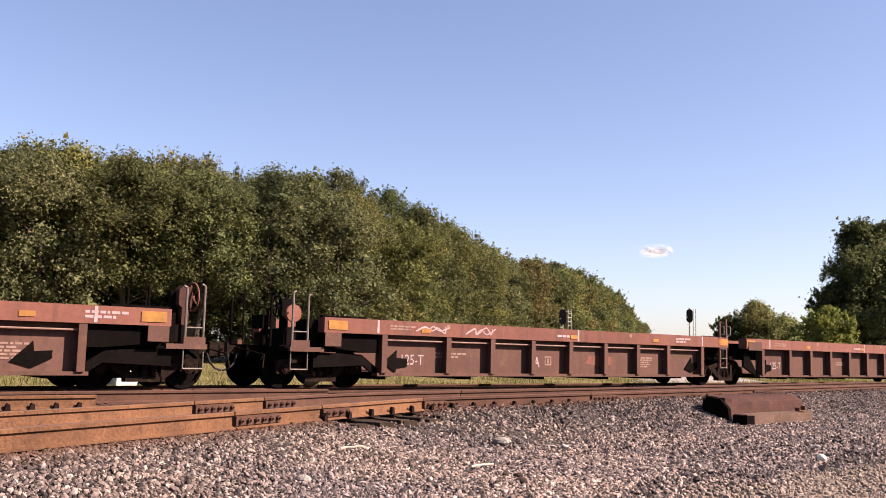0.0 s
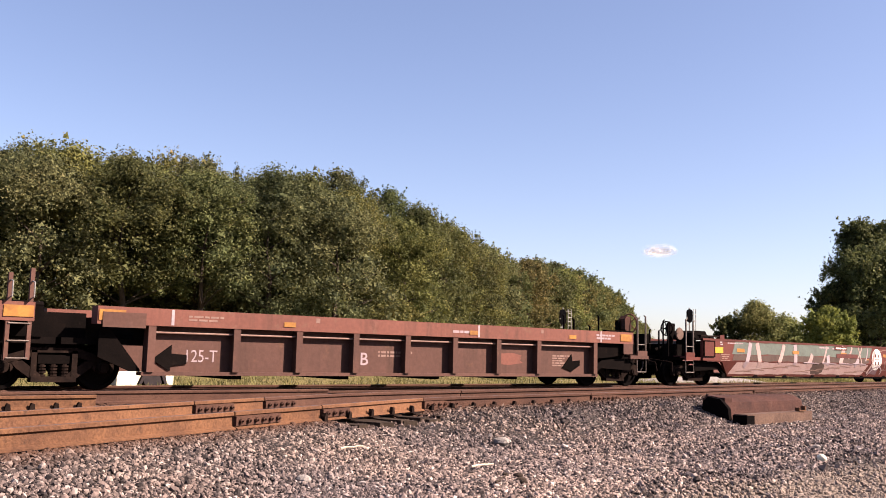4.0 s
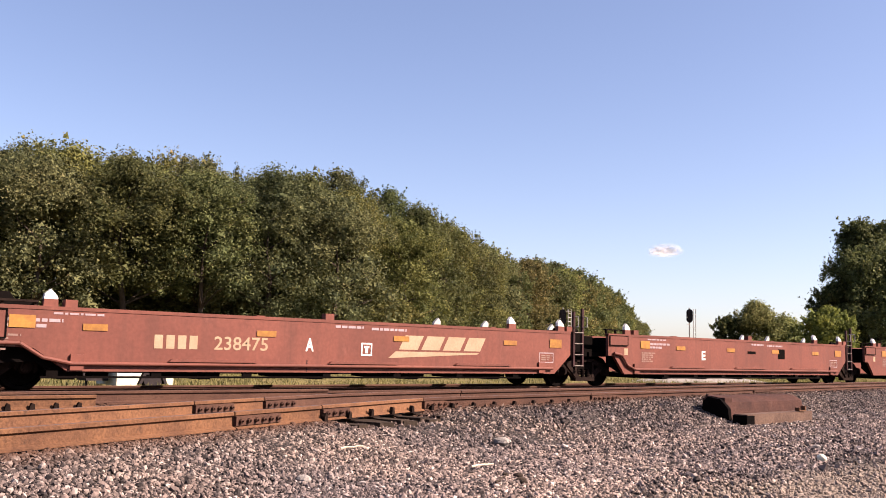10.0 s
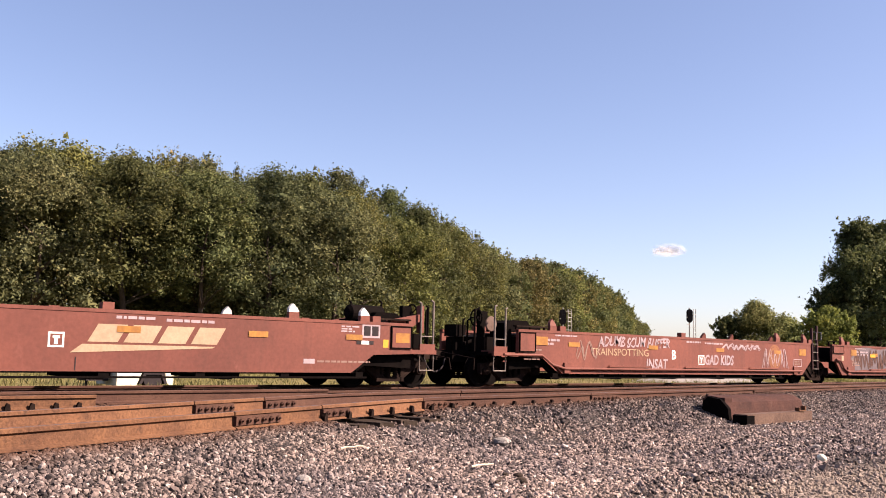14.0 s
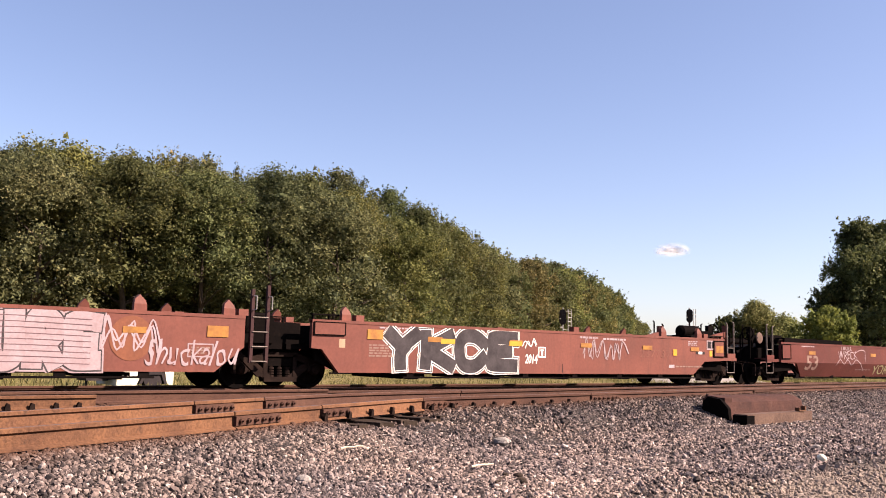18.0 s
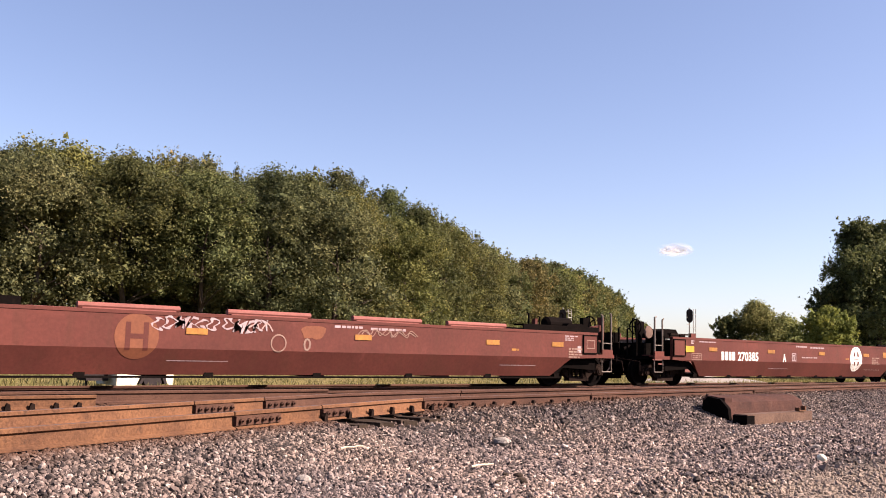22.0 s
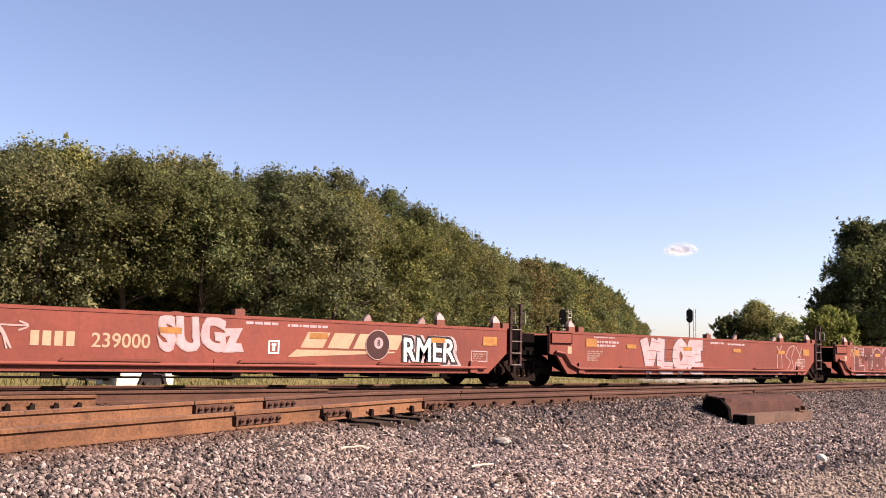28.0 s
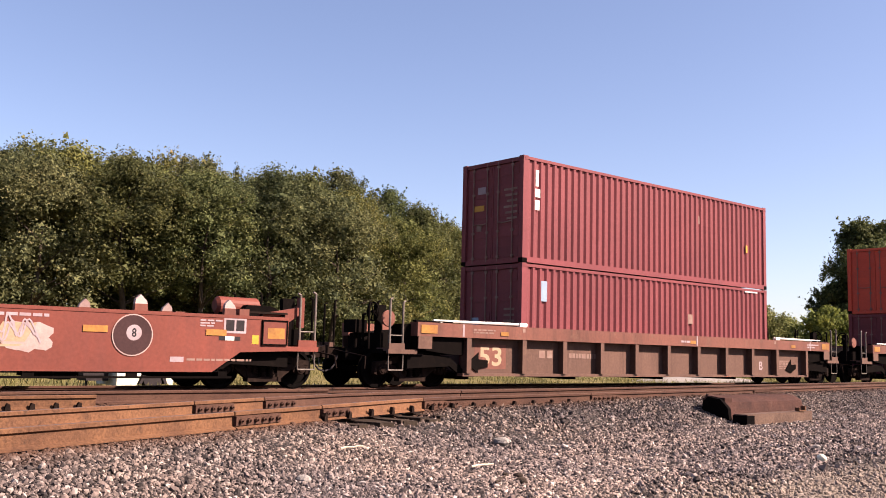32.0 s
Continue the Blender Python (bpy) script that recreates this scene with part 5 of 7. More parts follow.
def logo(car, style, x, z, w, h, mat="cream"):
    """A slanted cream company sign drawn as four plain leaning blocks over a tapering stripe."""
    z0, z1 = z - 0.12 * h, z + 0.5 * h
    lean = 0.55 * (z1 - z0)
    bw = w * 0.185
    for i in range(4):
        a = x - w / 2 + w * 0.10 + i * w * 0.222
        decal("sign_block", car, style, [(a, z0), (a + bw, z0), (a + bw + lean, z1), (a + lean, z1)], [(0, 1, 2, 3)], M[mat], "slanted cream block of a company sign", 0.007)
    decal("sign_stripe", car, style, [(x - w / 2, z - h / 2), (x + w * 0.42, z - 0.26 * h), (x + w * 0.44, z - 0.20 * h), (x - w / 2 + 0.07 * w, z - 0.20 * h)], [(0, 1, 2, 3)], M[mat], "tapering cream stripe under a company sign", 0.007)


def blocks(car, style, x, z, w, h, n, mat):
    """Reporting mark: plain upright blocks in place of the company's letters."""
    p = w / n
    for i in range(n):
        rect(car, style, x - w / 2 + (i + 0.42) * p, z, 0.72 * p, h, mat, "reporting_mark", "plain painted block of a reporting mark", 0.006)


def ball(car, style, x, z, r):
    disc(car, style, x, z, r * 1.06, "pink", 0.016, name="painted_ball", label="painted black ball with a white spot")
    disc(car, style, x, z, r, "sootred", 0.019, name="painted_ball")
    disc(car, style, x + 0.06 * r, z + 0.12 * r, r * 0.40, "lilac", 0.022, name="painted_spot", label="white spot")
    word(car, style, "8", x + 0.06 * r, z + 0.12 * r, r * 0.22, r * 0.42, "black", 0.02, 0, 0.025)


def mural(car, style, text, x, z, w, h, fill, line, bold=0.02, grow=0.055, shear=0.0, wave=0.0, third=None):
    """Large sprayed letters: an outline behind the fill."""
    if third:
        word(car, style, text, x + 0.07, z - 0.03, w, h, third, grow + 0.05, shear, 0.006, "graffiti", "", wave)
    word(car, style, text, x, z, w, h, line, grow, shear, 0.009, "graffiti", "sprayed outline of large letters", wave)
    word(car, style, text, x, z, w, h, fill, bold, shear, 0.012, "graffiti", "sprayed fill of large letters", wave)


def stroke(car, style, pts, width, mat, lift=0.009, name="graffiti", label="sprayed line"):
    """A sprayed line through the points, rounded between them."""
    ps = [Vector((x, z, 0)) for x, z in pts]
    fine = []
    for i in range(len(ps) - 1):
        p0, p1, p2, p3 = ps[max(0, i - 1)], ps[i], ps[i + 1], ps[min(len(ps) - 1, i + 2)]
        for k in range(5):
            t = k / 5
            fine.append(0.5 * ((2 * p1) + (p2 - p0) * t + (2 * p0 - 5 * p1 + 4 * p2 - p3) * t * t + (3 * p1 - p0 - 3 * p2 + p3) * t ** 3))
    fine.append(ps[-1])
    vs, fs = [], []
    for i, p in enumerate(fine):
        d = (fine[min(i + 1, len(fine) - 1)] - fine[max(0, i - 1)]).normalized()
        n = Vector((-d.y, d.x, 0)) * width / 2
        vs += [(p.x + n.x, min(ZT - 0.01, max(0.33, p.y + n.y))), (p.x - n.x, min(ZT - 0.01, max(0.33, p.y - n.y)))]
        if i:
            fs.append((2 * i - 2, 2 * i - 1, 2 * i + 1, 2 * i))
    ob = decal(name, car, style, vs, fs, M[mat], label, lift)
    for k, v in enumerate(ob.data.vertices):       # the line lies over itself where it bends
        v.co.y -= 0.0001 * (k // 2)
    return ob


def scrawl(car, style, x, z, w, h, mat="lilac", seed=0, width=0.028, loops=2):
    """A quick looping tag."""
    rnd = random.Random(seed)
    for k in range(loops):
        n = max(5, int(w / 0.14))
        pts = []
        for i in range(n):
            pts.append((x - w / 2 + w * (i + rnd.uniform(-0.5, 0.5)) / (n - 1), z + h * (0.5 if i % 2 else -0.5) * rnd.uniform(0.25, 1.0)))
        stroke(car, style, pts, width, mat)


def band(car, style, x0, x1, z0, z1, mat, lift, seed=1, lean=0.0, label="sprayed band"):
    """A long sprayed band with uneven ends and edges."""
    rnd = random.Random(seed)
    n = max(4, int((x1 - x0) / 0.35))
    xs = [x0 + (x1 - x0) * i / n for i in range(n + 1)]
    low = [(x, z0 + rnd.uniform(0, 0.035)) for x in xs]
    top = [(x + lean + rnd.uniform(-0.05, 0.05), min(ZT - 0.02, z1 - rnd.uniform(0, 0.045))) for x in xs]
    return decal("graffiti", car, style, low + top[::-1], [tuple(range(2 * n + 2))], M[mat], label, lift)


SKELETON = {"A": "00 24 40/11 31", "C": "43 34 14 03 01 10 30 41", "E": "44 04 03 01 00 40/02 32", "G": "43 24 03 01 20 41 42 22", "I": "24 20", "K": "04 00/44 02/02 40", "L": "04 01 00 10 40",
            "M": "00 04/04 21/21 44/44 40", "N": "00 04/04 40/40 44", "O": "24 03 01 20 41 43 24", "P": "00 04 34 43 32 02", "R": "00 04 34 43 32 02/12 40", "S": "43 24 03 13 31 41 20 01",
            "T": "04 44/24 20", "U": "04 01 10 30 41 44", "V": "04 20/20 44", "Y": "04 22/44 22 20"}      # grid points, x then z


def fat(car, style, text, x, z, w, h, weight, layers, seed=1, lean=0.0):
    """Fat round sprayed letters drawn as wide strokes; layers of (paint, extra width, lift, shift along, shift up)."""
    rnd = random.Random(seed)
    cell = w / len(text)
    bw, bh = cell * 1.02 - weight, h - weight
    for i, ch in enumerate(text):
        lines = []
        for line in SKELETON[ch].split("/"):
            lines.append([(int(p[0]) / 4 - 0.5 + rnd.uniform(-0.05, 0.05), int(p[1]) / 4 - 0.5 + rnd.uniform(-0.03, 0.03)) for p in line.split()])
        for mat, extra, lift, dx, dz in layers:
            for n, line in enumerate(lines):
                pts = [(x - w / 2 + (i + 0.5) * cell + p * bw + lean * q * bh + dx, z + q * bh + dz) for p, q in line]
                if len(pts) == 2:
                    pts.insert(1, (0.5 * (pts[0][0] + pts[1][0]) + 0.02, 0.5 * (pts[0][1] + pts[1][1])))
                (ax, az), (bx, bz) = pts[0], pts[-1]
                k0, k1 = (weight + extra) * 0.42 / max(0.05, math.dist(pts[0], pts[1])), (weight + extra) * 0.42 / max(0.05, math.dist(pts[-1], pts[-2]))
                pts[0], pts[-1] = (ax + (ax - pts[1][0]) * k0, az + (az - pts[1][1]) * k0), (bx + (bx - pts[-2][0]) * k1, bz + (bz - pts[-2][1]) * k1)
                stroke(car, style, pts, weight + extra, mat, lift + 0.0011 * (i % 2) + 0.0005 * n, "graffiti", "stroke of a large sprayed letter")


def patch(car, style, x, z, w, h, mat, seed, name="graffiti", label="sprayed patch"):
    """A sprayed patch with a lumpy edge."""
    rnd = random.Random(seed)
    vs = []
    n = 22
    for i in range(n):
        a = 2 * math.pi * i / n
        c, s = math.cos(a), math.sin(a)
        k = rnd.uniform(0.85, 1.12) / max(abs(c), abs(s)) ** 0.6
        vs.append((x + c * k * w / 2, min(ZT - 0.02, max(0.34, z + s * k * h / 2))))
    return decal(name, car, style, vs, [tuple(range(n))], M[mat], label, 0.004 + 0.0004 * (seed % 7))


def usual_marks(car, style, L, first, final, seed, letter, lx=None):
    """Strips, small lettering and a unit letter, as every car carries them."""
    if style == "R":
        z = 1.31
        for x, w, h, m in ((0.82 if not first else 2.1, 0.5, 0.2, "amber"), (L - 0.82 if not final else L - 2.1, 0.5, 0.2, "amber"), (4.6, 0.28, 0.1, "amber"), (L - 4.4, 0.28, 0.1, "amber"), (L * 0.55, 0.28, 0.1, "amber")):
            reflector(car, style, x, z - 0.04 if w < 0.4 else z, w, h, m)
        for x in ((2.0 if not first else 3.2), L * 0.56, L - (2.0 if not final else 3.2)):
            rect(car, style, x, z, 0.06, 0.30, "lilac", "chord_strip", "pale upright strip on the chord")
        for x in (5.3, L - 5.6):
            rect(car, style, x, z + 0.07, 0.10, 0.10, "faded", "sticker", "small pale sticker")
        bars(car, style, 2.7 if not first else 3.9, z, 0.75, 0.13, 2, "faded", seed)
        bars(car, style, L - 3.0, z, 0.8, 0.17, 2, "lilac", seed + 1)
        bars(car, style, L * 0.56 - 0.5, z - 0.03, 0.7, 0.10, 1, "lilac", seed + 2)
        bars(car, style, L - 4.6, 0.62, 0.7, 0.32, 5, "faded", seed + 3)
        word(car, style, letter, lx or 6.72, 0.58, 0.2, 0.27, "lilac", 0.01)
        if L > 20:
            return
        word(car, style, "125-T", 2.75 if not first else 4.4, 0.58, 0.66, 0.24, "lilac", 0.0)
        return
    e0, e1 = (2.55, 1.75) if first else (1.78 if style == "S" else 2.05, 1.75)
    x1 = L - (3.3 if final else 1.75)
    if not 400 <= seed < 500:
        reflector(car, style, e0 + 0.08, 1.14 if style == "S" else 1.22, 0.44, 0.19 if style == "S" else 0.22, "yellow" if style == "S" else "amber")
        if style == "S":
            rect(car, style, e0 - 0.28, 1.03, 0.16, 0.14, "lilac", "sticker", "small pale sticker")
            bars(car, style, e0 + 0.24, 1.36, 0.16, 0.14, 2, "lilac", seed + 8)
    if final:
        reflector(car, style, x1 - 0.1, 1.14, 0.44, 0.12, "amber")
        bars(car, style, L - (3.5 if style == "F" else 2.85), 1.32, 0.5, 0.16, 3, "lilac", seed + 7)
        rect(car, style, L - 2.52, 1.02, 0.15, 0.18, "yellow" if style == "F" else "lilac", "tag_plate", "small pale tag plate")
        for dx, m in ((-0.17, "black"), (0.0, "white"), (0.17, "black")) if style == "F" else ():
            rect(car, style, L - 3.1 + dx, 1.03, 0.13 if m == "black" else 0.2, 0.08, m, "stencil_bar", "", 0.007)
        if style == "F":
            rect(car, style, L - 2.05, 1.16, 0.40, 0.22, "amber", "reflector", "amber reflective patch on the end panel", 0.028)
        else:
            frame_mark(car, style, L - 2.07, 1.17, 0.34, 0.24, "faded", 0.025, False).location.y = -0.022
    else:
        reflector(car, style, x1, 1.16, 0.46, 0.22, "amber")
    n = 4
    for i in range(n):
        x = 3.9 + (x1 - (6.4 if final else 5.6)) * i / (n - 1)
        reflector(car, style, x, 1.155 - 0.006 * i)
    bars(car, style, 2.7 if not first else 3.6, 1.38, 0.9, 0.06, 1, "lilac", seed)
    bars(car, style, L * 0.53, 1.36, 0.75, 0.09, 1, "lilac", seed + 1)
    bars(car, style, L * 0.53 + 1.1, 1.34, 1.0, 0.09, 1, "lilac", seed + 5)
    if style == "S":
        if not 400 <= seed < 500:
            frame_mark(car, style, 1.97 if not first else 3.0, 0.91, 0.54, 0.21, "faded", 0.022, False)
            bars(car, style, 1.97 if not first else 3.0, 0.91, 0.40, 0.12, 2, "faded", seed + 2)
        for x in (() if first else (1.9,)) + (7.6, L - (5.2 if final else 3.2)):
            rect(car, style, x + 0.4, 0.57, 1.3 if x > 2 else 0.5, 0.014, "lilac", "sill_edge", "thin pale ledge edge")
        bars(car, style, L - 2.6, 0.92, 0.7, 0.30, 4, "faded", seed + 3)
        bars(car, style, L - 5.0, 0.97, 0.25, 0.09, 1, "amber", seed + 4)
    else:
        bars(car, style, 2.85, 1.20, 0.95, 0.2, 2, "lilac", seed + 2)
        bars(car, style, 2.3, 0.86, 0.66, 0.30, 5, "faded", seed + 3)
        if not final:
            frame_mark(car, style, L - 2.1, 0.78, 0.55, 0.27, "lilac", 0.025, False)
            bars(car, style, L - 2.1, 0.78, 0.4, 0.16, 3, "faded", seed + 4)
        rect(car, style, L * 0.47, 0.50, 0.02, 0.24, "black", "seam", "dark seam")
        if not first:
            rect(car, style, 1.24, 1.0, 0.16, 0.19, "cream", "tag_plate", "small cream tag plate")
            bars(car, style, 0.85, 1.32, 0.5, 0.08, 2, "faded", seed + 6)
    if letter:
        word(car, style, letter, lx or 5.1, 0.95, 0.18, 0.26, "white", 0.03)


# lead and first set: ribbed
usual_marks(lead, "R", 17.9, False, True, 1, "B")
for i, (car, letter) in enumerate(zip(ribbed, "AEDCB")):
    usual_marks(car, "R", (17.9, 16.0, 15.95, 15.95, 17.9)[i], i == 0, i == 4, 10 + 7 * i, letter, 8.63 if i == 0 else None)
frame_mark(ribbed[0], "R", 9.06, 0.61, 0.26, 0.24, "faded")
for x, w in ((4.81, 0.95), (6.37, 0.9)):
    scrawl(ribbed[0], "R", x, 1.31, w, 0.2, "lilac", int(x * 10), 0.03, 2)
for car in ribbed[:2] + ribbed[4:]:
    bars(car, "R", 7.6 if car is not ribbed[0] else 5.6, 0.70, 1.0, 0.16, 2, "faded", 9)
    patch(car, "R", 11.2, 0.65, 1.2, 0.3, "oldchord", 7, "paint_patch", "patch of redder paint")

# second set: round white emblems
for i, (car, letter) in enumerate(zip(emblem, ("", "C", "D", "E", "A"))):
    L = (17.95, 15.95, 15.6, 15.7, 17.85)[i]
    usual_marks(car, "S", L, i == 0, i == 4, 100 + 9 * i, letter, 9.43 if i == 4 else 5.05)
    emblem_mark(car, "S", (13.73, 11.55, 11.5, 11.5, 4.39)[i], 0.98, 0.48 if i else 0.42, "white", "oxide")
    if 0 < i < 4:
        word(car, "S", "125 T", 1.04, 1.32, 0.62, 0.18, "lilac", 0.03, 0, 0.035)
word(emblem[4], "S", "7", 12.75, 0.93, 0.17, 0.26, "lilac", 0.02)
word(emblem[4], "S", "404", 13.5, 0.93, 0.66, 0.24, "faded", 0.02)
frame_mark(emblem[4], "S", 8.52, 0.98, 0.31, 0.27, "lilac")
e = emblem[0]
band(e, "S", 3.4, 12.75, 0.36, 0.80, "pink", 0.004, 3, 0.3, "pale sprayed band along the bottom")
band(e, "S", 3.4, 13.1, 1.02, 1.45, "teal", 0.004, 4, 0.2, "faded teal sprayed background")
band(e, "S", 3.4, 13.0, 0.80, 1.04, "dustpanel", 0.0055, 5, 0.15, "brown sprayed shade")
patch(e, "S", 9.1, 0.60, 0.9, 0.44, "dustpanel", 6, label="brown sprayed round")
for k in range(12):
    x = 3.8 + 0.75 * k
    stroke(e, "S", [(x, 0.46 + 0.05 * (k % 5)), (x + 0.5, 0.48 + 0.05 * (k % 5)), (x + 1.0, 0.45 + 0.05 * (k % 5))], 0.03, "faded", 0.0072 + 0.0003 * (k % 2), label="thin sprayed hatching")
for k, (x, lean, z0, z1, wd) in enumerate(((4.2, 0.3, 0.6, 1.42, 0.2), (5.1, -0.2, 0.6, 1.42, 0.22), (6.3, 0.35, 0.75, 1.4, 0.2), (7.4, 0.0, 0.7, 1.42, 0.22), (8.3, 0.3, 0.7, 1.1, 0.2), (9.35, 0.35, 0.78, 1.40, 0.10),
                                           (9.75, 0.0, 0.72, 1.08, 0.22), (10.7, 0.3, 0.78, 1.42, 0.24), (11.35, 0.3, 1.0, 1.42, 0.10), (11.9, 0.25, 0.72, 1.0, 0.2), (12.1, 0.35, 1.0, 1.42, 0.07), (12.45, -0.3, 0.7, 1.42, 0.06), (12.75, 0.2, 0.9, 1.4, 0.07),
                                           (13.1, 0.45, 0.42, 1.3, 0.12))):
    stroke(e, "S", [(x, z0), (x + 0.5 * lean + 0.03, 0.5 * (z0 + z1)), (x + lean, z1)], wd, "pink" if k % 3 else "lilac", 0.010 + 0.0004 * k)
for x in (8.6, 9.9, 11.2, 12.3):
    stroke(e, "S", [(x - 0.6, 0.80), (x, 0.79), (x + 0.5, 0.77)], 0.04, "lilac", 0.0165)
rect(e, "S", 10.75, 1.36, 0.95, 0.14, "oxide", "paint_patch", "clean patch round the stencil", 0.018)
bars(e, "S", 10.75, 1.36, 0.8, 0.09, 1, "white", 3).location.y -= 0.016
rect(e, "S", 11.25, 1.08, 1.7, 0.15, "redbrown", "paint_patch", "clean patch of red-brown paint", 0.018)
patch(e, "S", 13.65, 0.62, 0.7, 0.52, "mauve", 8, label="mauve sprayed round")
stroke(e, "S", [(13.2, 0.36), (13.55, 0.62), (13.95, 0.70), (14.3, 0.55), (14.25, 0.38)], 0.05, "lilac", 0.012)
stroke(e, "S", [(14.0, 1.30), (14.5, 1.36), (14.8, 1.2), (14.7, 0.98), (14.4, 0.86), (14.5, 0.62), (14.2, 0.5)], 0.03, "faded")

# third set: flat sides with cream signs
for i, (car, letter) in enumerate(zip(flat, "AEDCB")):
    L = (17.95, 15.6, 15.7, 15.55, 17.85)[i]
    usual_marks(car, "F", L, i == 0, i == 4, 200 + 9 * i, letter, (8.49, 5.11, 5.27, 5.35, 6.27)[i])
for car, x, z in ((flat[0], 5.49, 0.93), (flat[4], 3.51, 0.83)):
    blocks(car, "F", x, z, 0.95, 0.26, 4, "cream")
    word(car, "F", "238475", x + 1.38, z, 1.2, 0.26, "cream", 0.01)
for car, x in ((flat[0], 12.1), (flat[2], 9.63), (flat[4], 9.78)):
    logo(car, "F", x, 0.96, 3.0, 0.53)
frame_mark(flat[0], "F", 9.99, 0.88, 0.3, 0.29)
frame_mark(flat[4], "F", 8.03, 0.92, 0.28, 0.27)
rect(flat[1], "F", 9.8, 1.07, 0.45, 0.34, "dark", "paint_patch", "dark repainted square")
rect(flat[1], "F", 7.9, 1.09, 0.5, 0.09, "dark", "paint_patch", "dark repainted strip")
scrawl(flat[3], "F", 5.75, 1.14, 0.9, 0.34, "lilac", 5, 0.02, 2)
disc(flat[3], "F", 6.2, 1.14, 0.2, "faded", 0.008, 0.18, "graffiti", "chalked ring")

# fourth set: sprayed all over
for i, (car, letter) in enumerate(zip(tagged_set, ("B", "", "D", "", ""))):
    L = (17.9, 15.75, 15.35, 15.65, 17.9)[i]
    usual_marks(car, "F", L, i == 0, i == 4, 300 + 9 * i, letter, (8.46, 5.1, 4.78, 5.0, 5.0)[i])
g = tagged_set
word(g[0], "F", "ADUMB SCUM BUFFER", 6.6, 1.28, 3.3, 0.28, "lilac", 0.02, 0.2, 0.009, "graffiti", "", 0.3)
word(g[0], "F", "TRAINSPOTTING", 5.9, 0.98, 2.6, 0.2, "cream", 0.0, 0, 0.008)
word(g[0], "F", "INSAT", 7.62, 0.66, 1.0, 0.3, "lilac", 0.02, 0.1, 0.009, "graffiti")
word(g[0], "F", "GAD KIDS", 10.9, 0.82, 1.6, 0.30, "lilac", 0.03, 0.1, 0.009, "graffiti")
scrawl(g[0], "F", 12.2, 1.26, 2.2, 0.22, "lilac", 11, 0.03, 3)
scrawl(g[0], "F", 4.5, 1.0, 0.9, 0.6, "faded", 12, 0.03, 2)
frame_mark(g[0], "F", 9.9, 0.81, 0.32, 0.30)
emblem_mark(g[0], "F", 14.27, 0.97, 0.42, "orangerust", "brown")
scrawl(g[0], "F", 14.3, 0.9, 1.6, 0.8, "lilac", 13, 0.022, 2)
patch(g[1], "F", 3.6, 0.98, 3.3, 0.9, "grey", 14, label="grey sprayed panel")
scrawl(g[1], "F", 3.6, 0.98, 3.0, 0.8, "old", 15, 0.05, 3)
rect(g[1], "F", 3.7, 1.12, 0.45, 0.12, "yellow", "reflector", "bright yellow reflective patch", 0.024)
word(g[1], "F", "DKAE", 11.5, 1.2, 1.6, 0.4, "lilac", 0.02, 0.2, 0.009, "graffiti", "", 0.4)
patch(g[1], "F", 12.6, 0.86, 1.4, 0.6, "pink", 16)
word(g[2], "F", "DAMER", 1.97, 1.36, 0.75, 0.18, "lilac", 0.02, 0.1, 0.009, "graffiti")
scrawl(g[2], "F", 3.05, 0.98, 1.1, 0.75, "olive", 17, 0.035, 3)
scrawl(g[2], "F", 4.2, 0.85, 0.9, 0.25, "olive", 18, 0.03, 2)
word(g[2], "F", "PULASKI", 4.3, 1.40, 1.3, 0.13, "lilac", 0.01, 0.1, 0.009, "graffiti")
word(g[2], "F", "CIDOS", 6.9, 0.80, 3.4, 0.5, "olive", 0.0, 0.2, 0.009, "graffiti", "thin olive sprayed letters", 0.4)
word(g[2], "F", "SETM", 9.48, 1.36, 1.15, 0.18, "lilac", 0.03, 0.1, 0.009, "graffiti")
word(g[2], "F", "RH21", 9.7, 1.08, 0.95, 0.30, "lilac", 0.03, 0.1, 0.009, "graffiti")
word(g[2], "F", "OPIUM", 10.6, 0.80, 1.25, 0.32, "lilac", 0.02, 0.1, 0.009, "graffiti")
emblem_mark(g[2], "F", 11.85, 1.0, 0.45, "orangerust", "cream")
word(g[2], "F", "AFIR", 12.85, 0.76, 1.1, 0.3, "lilac", 0.01, -0.2, 0.009, "graffiti")
word(g[2], "F", "BERRY", 12.85, 1.30, 1.1, 0.2, "lilac", 0.02, 0.1, 0.009, "graffiti")
scrawl(g[2], "F", 12.9, 1.03, 1.1, 0.2, "lilac", 20, 0.025, 2)
band(g[3], "F", 2.15, 5.75, 0.37, 1.44, "pink", 0.003, 21, 0.1, "pale sprayed ground behind the letters")
fat(g[3], "F", "PALM", 3.98, 0.91, 3.5, 1.02, 0.36, (("lilac", 0.11, 0.0042, -0.03, 0.0), ("sootgrey", 0.0, 0.0092, 0.0, 0.0)), 3, 0.08)
word(g[3], "F", "SUN", 5.0, 0.52, 0.3, 0.10, "lilac", 0.01, 0.1, 0.015, "graffiti")
for k in range(7):
    patch(g[3], "F", (1.5, 2.1, 6.2, 6.6, 7.0, 6.4, 2.3)[k], (0.62, 1.1, 1.15, 0.7, 1.2, 0.55, 0.58)[k], 0.3, 0.26, ("lilac", "blue", "teal")[k % 3], 30 + k)
word(g[3], "F", "ALMA", 7.9, 1.0, 1.1, 0.34, "lilac", 0.01, 0.1, 0.009, "graffiti")
word(g[3], "F", "BOSH", 7.9, 0.62, 1.0, 0.3, "lilac", 0.02, 0.1, 0.009, "graffiti")
